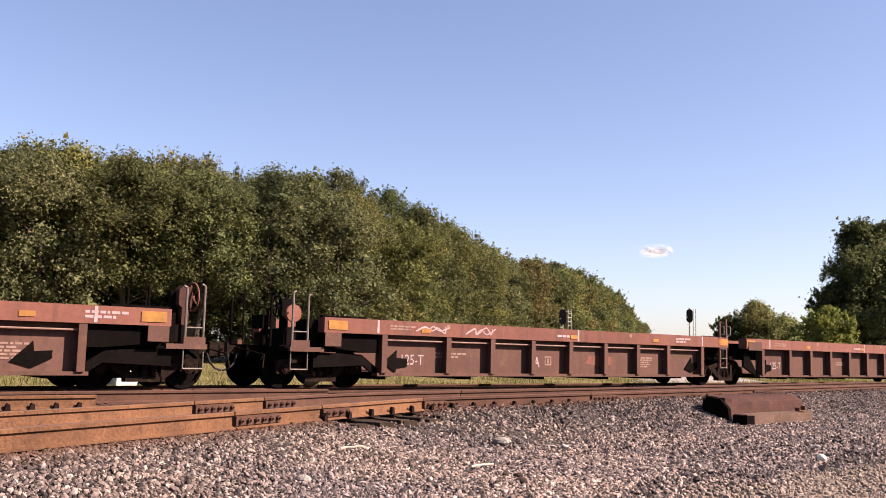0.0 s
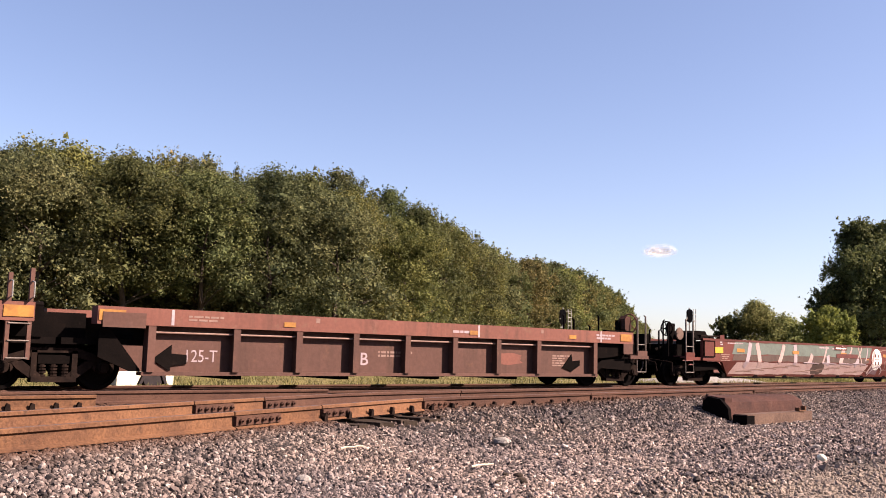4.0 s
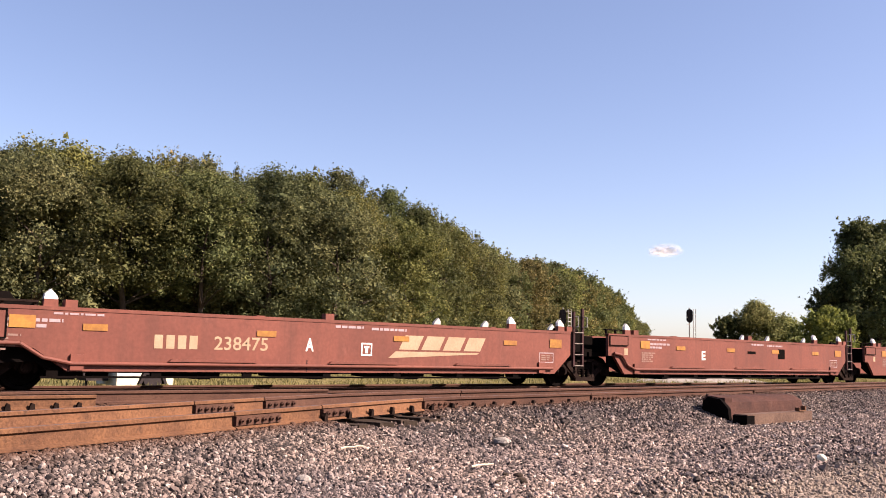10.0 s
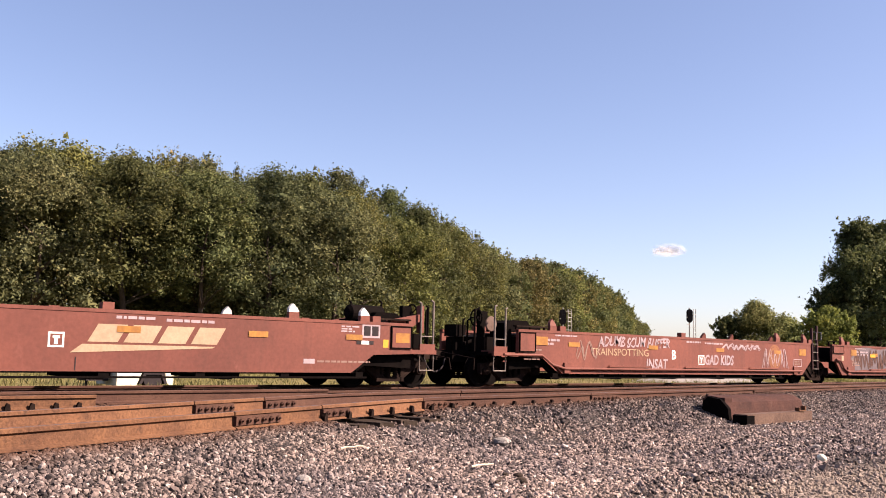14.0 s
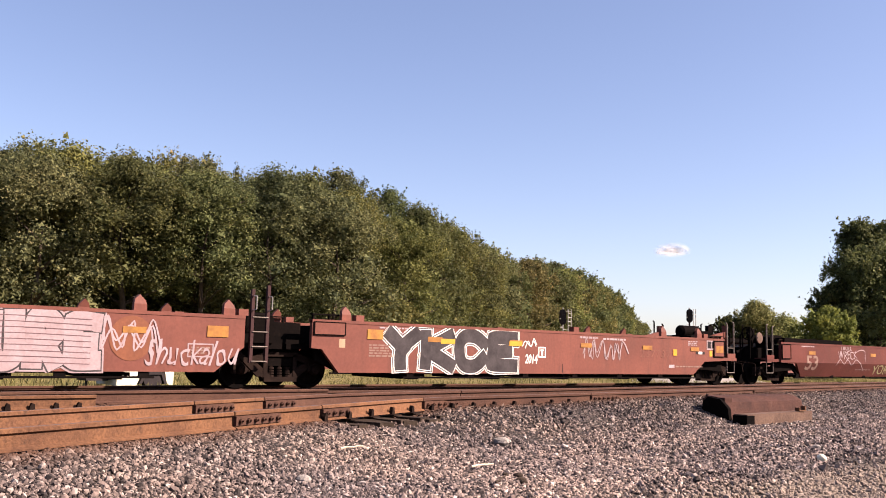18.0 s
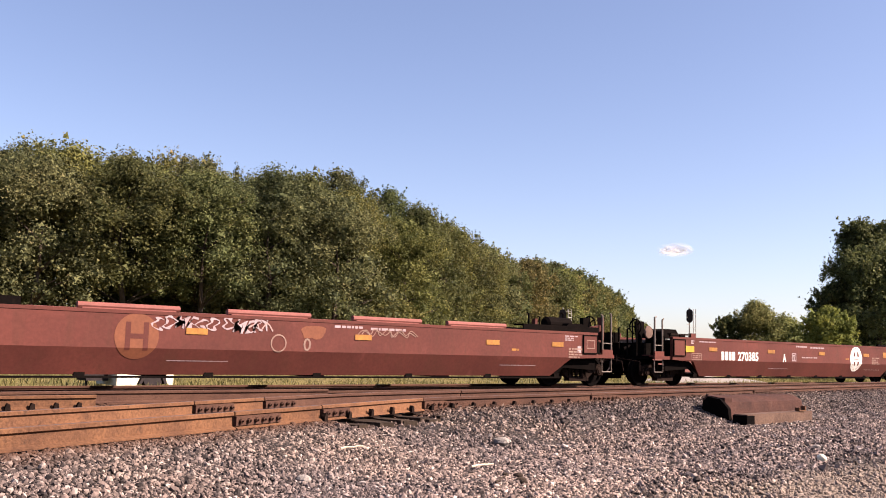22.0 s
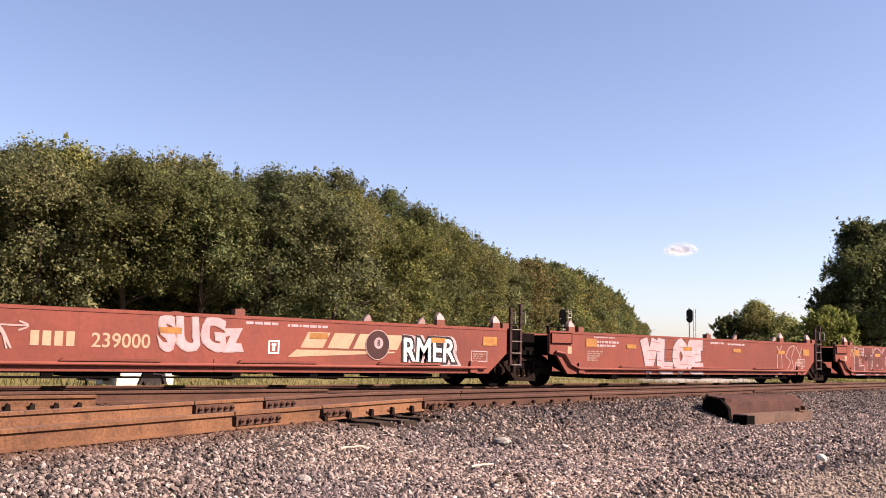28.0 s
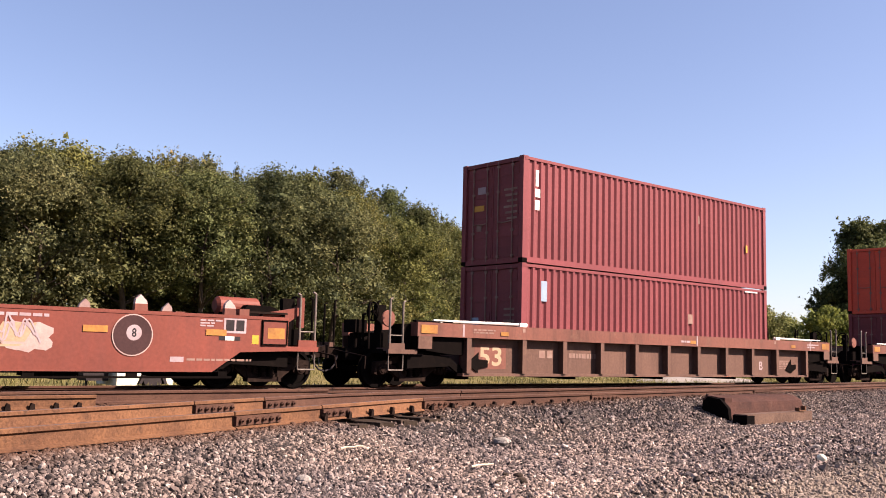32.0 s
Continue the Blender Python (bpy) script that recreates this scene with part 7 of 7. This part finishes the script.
KINDS, FAR, LOW = [], [], []
for i in range(8):
    h, r = (13.6, 12.8, 14.2, 11.6, 13.2, 13.8, 12.2, 13.0)[i], (3.9, 4.2, 3.5, 4.0, 4.4, 3.4, 3.9, 3.7)[i]
    tk = trunk_mesh(10 + i, h, r)
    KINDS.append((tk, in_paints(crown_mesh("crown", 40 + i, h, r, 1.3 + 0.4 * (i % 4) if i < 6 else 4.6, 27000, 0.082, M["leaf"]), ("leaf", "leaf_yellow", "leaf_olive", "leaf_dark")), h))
    if i < 4:
        FAR.append((tk, in_paints(crown_mesh("crown", 60 + i, h, r, 0.3, 13000, 0.145, M["leaf"]), ("leaf", "leaf_yellow", "leaf_rust")), h))
        LOW.append(in_paints(crown_mesh("crown", 90 + i, h, r, 0.2, 5000, 0.26, M["leaf"], lumps=70, lump=0.28), ("leaf", "leaf_yellow")))


def tree(x, y, kind, height, mat, far=False, label="broadleaf tree with olive-green foliage"):
    trunk, crowns, h = (FAR[kind % 4] if far else KINDS[kind])
    t = thing("tree", label, "tree", "trees behind the railway", at=pose(x, y, ground_z(0, 60) - 0.05, 0, 0, random.uniform(0, 360)))
    k = height / h
    for nm, me in (("trunk", trunk), ("crown", crowns[mat])):
        o = part(nm, me, None, t)
        o.scale = (k * random.uniform(0.95, 1.12), k * random.uniform(0.95, 1.12), k)
    return t


LINE = [(-14, 66), (5, 66.5), (17, 65.6), (27.3, 62.5), (40, 60.5), (54.3, 69), (74.3, 81), (107.7, 97.5), (159.8, 131), (260, 205), (352, 268)]


def along(s):
    for (x0, y0), (x1, y1) in zip(LINE, LINE[1:]):
        d = math.hypot(x1 - x0, y1 - y0)
        if s <= d:
            return x0 + (x1 - x0) * s / d, y0 + (y1 - y0) * s / d
        s -= d
    return None


s, i = 0.0, 0
rt = random.Random(3)
while along(s):
    x, y = along(s)
    for row in range(4 if s < 110 else 2):
        xx, yy = x + rt.uniform(-1.6, 1.6) - 2.0 * row, y + rt.uniform(-1.4, 1.4) + 4.2 * row
        hh = (13.3, 14.6, 15.0, 14.2)[row] * (rt.uniform(0.95, 1.05) if s < 48 else rt.uniform(0.86, 1.08) if s < 100 else rt.uniform(0.84, 1.16)) * (0.97 if s < 36 else 1.0 if s < 43 else 1.01 if s < 52 else 0.97 if s < 57 else 1.08 if s < 68 else 1.07 if s < 96 else 1.02)
        far = s > 100
        tint = rt.random()
        mat = "leaf_yellow" if tint < 0.3 else ("leaf_rust" if far and tint > 0.93 else "leaf")
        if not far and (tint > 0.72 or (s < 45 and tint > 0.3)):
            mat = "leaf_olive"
        if far and row == 0 and 106 < s < 116:
            mat = "leaf_rust"
        if row == 0 and 30 < s < 78:                     # the nearest crowns, tree by tree; dark leaves stand in for shaded gaps
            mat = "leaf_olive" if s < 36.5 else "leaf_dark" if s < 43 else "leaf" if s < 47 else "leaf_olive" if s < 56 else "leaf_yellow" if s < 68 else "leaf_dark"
        lb = {"leaf": "broadleaf tree with olive-green foliage", "leaf_yellow": "broadleaf tree with yellowing green foliage", "leaf_rust": "broadleaf tree turning rust-brown", "leaf_olive": "broadleaf tree with dull grey-olive foliage", "leaf_dark": "broadleaf tree with dark green foliage"}[mat]
        tree(xx, yy, 6 + i % 2 if row < 2 and 36.5 < s < 46 else (i * 3 + row * 2) % 6, hh, mat, far, lb)
    if s < 190:
        for k in range(2 if s > 57 else 0):
            sh = thing("bush", "olive-green bush at the foot of the trees", "bush", "undergrowth below the trees", at=pose(x + rt.uniform(-3, 3), y - 2.0 + rt.uniform(-0.8, 0.8), ground_z(0, 60) - 0.05, 0, 0, rt.uniform(0, 360)))
            o = part("crown", LOW[(i + k) % 4]["leaf" if k else "leaf_yellow"], None, sh)
            g = rt.uniform(0.26, 0.4)
            o.scale = (g * 1.5, g * 1.5, g)
        sh = thing("bush", "dense green thicket between the trunks", "bush", "undergrowth below the trees", at=pose(x + rt.uniform(-1, 1), y + 6.5, ground_z(0, 60) - 0.05, 0, 0, rt.uniform(0, 360)))
        o = part("crown", LOW[(i + 2) % 4]["leaf"], None, sh)
        o.scale = (0.9, 0.9, 0.45)
    s += 4.8 + 0.010 * s
    i += 1


# ---------------------------------------------------------------- single trees and bushes by the far corridor
def single_tree(x, y, h, r, base, leaves, size, mat, seed, label, name="tree", cone=0.0, trunk=True, lump=0.2, lumps=150):
    t = thing(name, label, "tree" if name == "tree" else "bush", at=(x, y, ground_z(0, 60) - 0.05))
    if trunk:
        part("trunk", trunk_mesh(seed, h, r * (0.55 if cone else 0.85)), None, t)
    part("crown", crown_mesh("crown", seed, h, r, base, leaves, size, M[mat], cone, lump, lumps), None, t)
    return t


# shaded crown coloured with leaf_dark, the sunlit one before it with leaf
single_tree(75.1, 35.0, 12.3, 4.6, 0.0, 52000, 0.11, "leaf_dark", 71, "tall dark-green broadleaf tree beside the track", cone=1.0)
single_tree(73.6, 33.2, 10.4, 4.3, 0.0, 42000, 0.11, "leaf", 72, "broad sunlit green tree beside the track")
single_tree(80.5, 32.6, 11.4, 4.6, 0.4, 30000, 0.13, "leaf", 82, "broad green tree behind another by the track")
single_tree(85.0, 31.0, 12.0, 4.6, 0.4, 24000, 0.14, "leaf_dark", 77, "tall dark-green broadleaf tree beside the track")
single_tree(59.8, 30.3, 4.6, 1.9, -0.3, 22000, 0.085, "leaf_bright", 74, "bright sunlit green bush", "bush", trunk=False)
# one bush in two colours: leaf_dark for its shaded left, leaf_bush where lit
single_tree(84.7, 53.8, 5.6, 1.6, -0.8, 15000, 0.10, "leaf_dark", 79, "rounded bush coloured dark as the shaded left side", "bush", trunk=False)
single_tree(86.9, 51.7, 6.8, 2.7, -0.8, 34000, 0.10, "leaf_bush", 75, "rounded olive-green bush beyond the track", "bush", trunk=False, lump=0.27, lumps=220)
single_tree(89.2, 49.9, 5.4, 2.4, -0.8, 20000, 0.10, "leaf_bush", 76, "rounded yellow-green bush beyond the track", "bush", trunk=False, lump=0.27, lumps=220)
single_tree(91.4, 48.6, 3.6, 2.2, -0.8, 13000, 0.10, "leaf_bush", 80, "low yellow-green scrub bush", "bush", trunk=False)
single_tree(57.6, 76.2, 17.4, 4.2, 3.0, 32000, 0.10, "leaf_dark", 84, "tall dark-green tree standing above its neighbours")
single_tree(73.6, 36.6, 7.4, 2.5, -0.3, 20000, 0.10, "leaf_dark", 73, "dark-green tree at the edge of a thicket")


def far_woods():
    """A low strip of distant woodland along the horizon."""
    rng = np.random.default_rng(9)
    vs, n = [], 9000
    a = rng.uniform(-1.2, 1.9, n)
    d = rng.uniform(430, 620, n)
    z = rng.uniform(0, 1, n) * (5.5 + 2.5 * np.sin(a * 23) + 1.5 * np.sin(a * 61))
    c = np.stack([np.sin(a) * d, np.cos(a) * d, z], 1)
    t = rng.normal(size=(n, 3))
    t /= np.linalg.norm(t, axis=1)[:, None]
    b = np.cross(t, rng.normal(size=(n, 3)))
    b /= np.linalg.norm(b, axis=1)[:, None]
    s = rng.uniform(1.2, 3.0, n)[:, None]
    v = np.stack([c - t * s, c + b * s, c + t * s, c - b * s], 1).reshape(-1, 3)
    me = bpy.data.meshes.new("woods")
    me.from_pydata(v.tolist(), [], np.arange(n * 4).reshape(-1, 4).tolist())
    me.materials.append(M["leaf"])
    tagged(new("woods", me), "low distant woodland along the horizon", "woods", kind="stuff")


far_woods()


def grass_tufts():
    """Dry grass behind the main track."""
    rng = np.random.default_rng(21)
    n = 26000
    x = rng.uniform(4, 60, n)
    y = 22.6 + rng.uniform(0, 1, n) ** 1.6 * 26
    h = rng.uniform(0.05, 0.26, n) * (1 + 0.5 * np.sin(x * 0.9) * np.sin(y * 0.7))
    z = np.array([ground_z(a, b) for a, b in zip(x, y)]) - 0.02
    a = rng.uniform(0, 6.28, n)
    w = 0.02
    lean = rng.normal(size=(n, 2)) * 0.35 * h[:, None]
    v = np.stack([np.stack([x - w * np.cos(a), y - w * np.sin(a), z], 1), np.stack([x + w * np.cos(a), y + w * np.sin(a), z], 1),
                  np.stack([x + lean[:, 0], y + lean[:, 1], z + h], 1)], 1).reshape(-1, 3)
    me = bpy.data.meshes.new("grass")
    me.from_pydata(v.tolist(), [], np.arange(n * 3).reshape(-1, 3).tolist())
    me.materials.append(M["straw"])
    tagged(new("grass", me), "dry yellow-green grass beside the railway", "grass", kind="stuff")


grass_tufts()

# pale crushed-stone heap behind the main track
bm = bm_new()
for i in range(24):
    for j in range(9):
        u_, v_ = i / 23, j / 8
        hgt = 0.34 * math.sin(math.pi * u_) ** 0.7 * math.sin(math.pi * v_)
        bm.verts.new((37.5 + 10 * u_, 26.4 + 4.0 * v_ + 0.4 * math.sin(7 * u_), ground_z(40, 28) - 0.06 + hgt + 0.03 * noise.noise((u_ * 30, v_ * 10, 1))))
bm.verts.ensure_lookup_table()
for i in range(23):
    for j in range(8):
        k = i * 9 + j
        bm.faces.new([bm.verts[q_] for q_ in (k, k + 9, k + 10, k + 1)])
tagged(new("gravel_heap", finish(bm, "gravel_heap", M["palestone"])), "low heap of pale crushed stone behind the track", "gravel heap")


# ---------------------------------------------------------------- signals
def signal(x, y, top, label, ladder=True):
    s_ = thing("railway_signal", label, "signal", "railway signals", at=(x, y, ground_z(0, 60)))

    def mast(bm):
        tube(bm, (0, 0, 0), (0, 0, top + 0.2), 0.07, 10)
        box(bm, -0.2, 0.2, -0.2, 0.2, 0, 0.25)
    part("mast", shared(("mast", top), mast, M["galv"]), None, s_, "grey steel mast")

    def head(bm):
        tube(bm, (0, 0.10, 0), (0, 0.17, 0), 0.30, 20)
        box(bm, -0.34, 0.34, 0.12, 0.16, -0.40, 0.40)
        tube(bm, (0, 0.12, 0.40), (0, 0.16, 0.40), 0.34, 20)
        tube(bm, (0, 0.12, -0.40), (0, 0.16, -0.40), 0.34, 20)
    hd = part("signal_head", shared(("head",), head, M["black"]), None, s_, "black oval signal head", pose(-0.30, -0.25, top - 0.7, 0, 0, -50))
    for z in (-0.34, 0.34):
        def hood(bm):
            tube(bm, (0, 0.0, z), (0, -0.32, z), 0.17, 14, 0.18)
        part("hood", shared(("hood", z), hood, M["black"]), None, hd)

    def arm(bm):
        box(bm, -0.42, 0.0, -0.04, 0.04, top - 1.7, top - 1.62)
        box(bm, -0.42, 0.0, -0.04, 0.04, top - 0.9, top - 0.82)
    part("bracket", shared(("bracket", top), arm, M["galv"]), None, s_)
    if ladder:
        for xx in (0.75, 1.2):
            def rail(bm):
                tube(bm, (xx, 0, 0), (xx, 0, top + 0.1), 0.04, 6)
            part("ladder_rail", shared(("sig_ladder", xx, top), rail, M["galv"]), None, s_)
        for k in range(int(top / 0.4)):
            def rung(bm):
                tube(bm, (0.75, 0, 0.4), (1.2, 0, 0.4), 0.03, 5)
            part("ladder_rung", shared(("sig_rung",), rung, M["galv"]), None, s_, at=(0, 0, 0.4 * k))

        def cage(bm):
            tube(bm, (0.0, 0, top - 1.9), (1.2, 0, top - 1.9), 0.03, 6)
            tube(bm, (0.0, 0, top - 0.1), (1.2, 0, top - 0.1), 0.025, 6)
        part("platform", shared(("cage", top), cage, M["galv"]), None, s_)
    return s_


signal(87.2, 60.0, 6.5, "black railway signal on a grey mast with a ladder")
signal(66.6, 60.0, 5.5, "black railway signal on a grey mast before the trees")


# ---------------------------------------------------------------- white trailer behind the track
def trailer(x, y):
    t = thing("utility_trailer", "white single-axle utility trailer parked on the grass", "trailer", at=(x, y, ground_z(x, y)))

    def body(bm):
        prism_y(bm, [(0.0, 0.28), (0.0, 0.52), (0.05, 0.98), (1.28, 0.98), (1.62, 0.55), (1.62, 0.12), (1.44, 0.12), (1.36, 0.50), (0.72, 0.50), (0.55, 0.10), (0.0, 0.10)], 0, 1.5)

    def fender(bm):
        prism_y(bm, [(0.60, 0.14), (0.74, 0.46), (1.30, 0.46), (1.42, 0.14), (1.34, 0.14), (1.24, 0.40), (0.80, 0.40), (0.68, 0.14)], -0.06, 0.12)

    def tyre(bm):
        lathe_y(bm, [(0.17, -0.02), (0.28, -0.02), (0.31, 0.03), (0.31, 0.15), (0.28, 0.19), (0.17, 0.19)], 22, 1.02, 0.29)

    def rim(bm):
        lathe_y(bm, [(0.05, 0.0), (0.17, 0.02), (0.17, 0.17), (0.05, 0.17)], 16, 1.02, 0.29)

    def seam(bm):
        box(bm, -0.006, 1.5, -0.008, 0.0, 0.52, 0.545)

    def tongue(bm):
        box(bm, -0.75, 0.05, 0.68, 0.78, 0.30, 0.38)
        box(bm, -0.80, -0.25, 0.3, 1.1, 0.36, 0.44)
        tube(bm, (-0.6, 0.6, 0.06), (-0.6, 0.6, 0.55), 0.04)
        box(bm, -0.72, -0.5, 0.45, 0.75, 0.02, 0.06)

    def box_(bm):
        box(bm, -0.7, -0.1, 0.35, 1.05, 0.22, 0.50)
    part("body", shared(("trailer_body",), body, M["whitepaint"], 0.03), None, t, "white painted body")
    part("fender", shared(("trailer_fender",), fender, M["black"], 0.01), None, t, "dark fender")
    ty = part("tyre", shared(("trailer_tyre",), tyre, M["black"]), None, t)
    part("rim", shared(("trailer_rim",), rim, M["grey"]), None, ty)
    part("seam", shared(("trailer_seam",), seam, M["grey"]), None, t)
    part("tongue", shared(("trailer_tongue",), tongue, M["black"], 0.008), None, t, "dark tow bar with a jack")
    part("tool_box", shared(("trailer_box",), box_, M["black"], 0.02), None, t)


trailer(9.88, 25.0)

# ---------------------------------------------------------------- rail offcuts in the ballast
pile = thing("rail_offcut", "rusty heavy steel frog casting lying in the ballast", "rail scrap", at=pose(15.75, 9.95, -0.36, 0, 0, 1.5))


def casting(bm):
    prism_x(bm, [(0.0, 0.0), (0.62, 0.0), (0.62, 0.10), (0.52, 0.16), (0.50, 0.38), (0.56, 0.46), (0.50, 0.52), (0.28, 0.50), (0.10, 0.40), (0.04, 0.16)], 0, 3.0)


def flange(bm):
    box(bm, 0.02, 2.85, 0.54, 0.60, 0.40, 0.47)
    box(bm, 0.0, 0.25, 0.10, 0.50, 0.0, 0.49)


part("casting", shared(("casting",), casting, M["pile"], 0.02), None, pile, "rust-brown steel casting")
# near-black plate paints the shade on the end turned from the sun
part("end_plate", shared(("end_plate",), lambda bm: prism_x(bm, [(-0.06, 0.0), (0.56, 0.0), (0.52, 0.40), (0.40, 0.50), (0.14, 0.46), (-0.02, 0.30)], -0.10, -0.005), M["dark"], 0.01), None, pile, "dark plate painting the casting's shaded end")
part("flange", shared(("flange",), flange, M["pile"], 0.01), None, pile)
beam = thing("timber", "weathered brown timber lying on the ballast", "timber", at=pose(15.62, 9.50, -0.37, 0, 0, 4.0))


def timber(bm):
    box(bm, 0, 2.75, 0, 0.27, 0, 0.22)


def shoe(bm):
    box(bm, -0.03, 0.26, -0.01, 0.28, 0.0, 0.20)


part("beam", shared(("beam",), timber, M["drywood"], 0.015), None, beam)
part("end_shoe", shared(("shoe",), shoe, M["dark"], 0.01), None, beam, "dark block round the timber's left end")
chair = thing("rail_clip_scrap", "small orange rusted rail chair on a timber", "rail scrap", at=(17.75, 9.68, -0.14))


def lug(bm):
    box(bm, 0, 0.26, -0.05, 0.05, 0, 0.02)
    box(bm, 0.0, 0.03, -0.05, 0.05, 0.02, 0.07)
    box(bm, 0.22, 0.26, -0.05, 0.05, 0.02, 0.10)


part("lug", shared(("lug",), lug, M["rail"], 0.006), None, chair)

# loose bits on the ballast
bm = bm_new()
bmesh.ops.create_icosphere(bm, subdivisions=3, radius=0.06)
for v in bm.verts:
    v.co *= 1 + 0.22 * noise.noise(v.co * 14)
    v.co.z *= 0.85
jug = new("plastic_bag", finish(bm, "plastic_bag", M["whitepaint"]))
jug.location = (11.0, 5.69, -0.30)
tagged(jug, "crumpled white plastic bag on the ballast", "litter")
for i, (x, y, l, a, m, nm, lb) in enumerate(((6.60, 7.18, 0.34, 12, "palewood", "stick", "pale dry stick on the ballast"), (5.6, 8.1, 0.26, -8, "palewood", "stick", "pale dry stick on the ballast"),
                                             (6.0, 6.2, 0.30, 30, "tie", "stick", "dark splinter of wood on the ballast"), (8.0, 5.9, 0.28, 60, "palewood", "stick", "pale dry stick on the ballast"))):
    bm = bm_new()
    p = Vector((0, 0, 0))
    for k in range(4):
        q_ = p + Vector((l / 4, random.uniform(-0.02, 0.02), random.uniform(-0.006, 0.012)))
        tube(bm, p, q_, 0.012 - 0.002 * k, 6)
        p = q_
    st = new(nm, finish(bm, nm, M[m]))
    st.matrix_basis = pose(x, y, ground_z(x, y) + 0.065, 0, 0, a)
    tagged(st, lb, "stick")
for x, y, s_, m, lb in ((8.65, 8.83, 0.10, "palestone", "pale angular stone block on the ballast"), (4.6, 7.2, 0.06, "palestone", "pale angular stone on the ballast"), (12.6, 6.6, 0.06, "palestone", "pale angular stone on the ballast"),
                        (6.68, 6.75, 0.04, "tie", "dark lump of rotten wood on the ballast"), (6.72, 6.62, 0.05, "tie", "dark lump of rotten wood on the ballast"), (6.50, 6.36, 0.05, "tie", "dark lump of rotten wood on the ballast"),
                        (6.43, 6.26, 0.04, "tie", "dark lump of rotten wood on the ballast"), (6.60, 6.45, 0.035, "tie", "dark lump of rotten wood on the ballast")):
    bm = bm_new()
    bmesh.ops.create_icosphere(bm, subdivisions=2, radius=s_)
    for v in bm.verts:
        v.co *= 1 + 0.5 * noise.noise(v.co * 9 + Vector((x, y, 0)))
        v.co.z *= 0.7
    rk = new("stone", finish(bm, "stone", M[m]))
    rk.location = (x, y, ground_z(x, y) + s_ * 0.5)
    tagged(rk, lb, "stone")


# ---------------------------------------------------------------- cloud
def cloud():
    """Nested thin shells of vapour, thickest where they overlap."""
    c = thing("cloud", "small white fair-weather cloud", "cloud")
    for i, (g, dx, dz) in enumerate(((1.0, 0, 4), (0.72, 6, 5), (0.5, -14, 3))):
        bm = bm_new()
        bmesh.ops.create_icosphere(bm, subdivisions=4, radius=1.0)
        for v in bm.verts:
            v.co *= 1 + 0.35 * noise.noise(v.co * 1.8 + Vector((i * 3.1, 0, 0)))
            v.co = Vector((v.co.x * 56 * g, v.co.y * 10 * g, v.co.z * (27 if v.co.z > 0 else 14) * g))
        part("puff", bm, M["cloud"], c, at=(dx, 4 * i, dz))
    for ob in c.children:
        for f in ob.data.polygons:
            f.use_smooth = True
    turn = -math.degrees(math.atan2(2049, 1516))
    return c, turn


CLOUD, CLOUD_TURN = cloud()


# ---------------------------------------------------------------- motion
def along_train(t):
    """How far the train has come at t seconds."""
    return float(np.interp(t, (0, 10, 20, 30, 31, 32), (0.15, 174.0, 348.0, 522.0, 539.5, 557.15)))


def motions():
    for ob, u, *z in TRAIN:
        walk(ob, [(t, pose(u - along_train(t), TRACK_Y, z[0] if z else 0.0)) for t in (0, 10, 20, 30, 31, 32)])
    walk(CLOUD, [(0, pose(2049, 1516, 278, 0, 0, CLOUD_TURN)), (16, pose(2079, 1491, 281, 0, 0, CLOUD_TURN)), (32, pose(2105, 1468, 284, 0, 0, CLOUD_TURN))])
    turn = 17.4 / 0.42 / 30
    first = {}
    for w, ax in WHEELSETS:
        if ax not in first:
            walk(w, [(f / 30, Matrix.Translation((ax, 0, 0.42)) @ Matrix.Rotation(-turn * f, 4, "Y")) for f in range(961)])
            first[ax] = w
        else:
            w.rotation_mode = "QUATERNION"
            keys = w.animation_data_create()
            keys.action = first[ax].animation_data.action
            keys.action_slot = first[ax].animation_data.action_slot


motions()
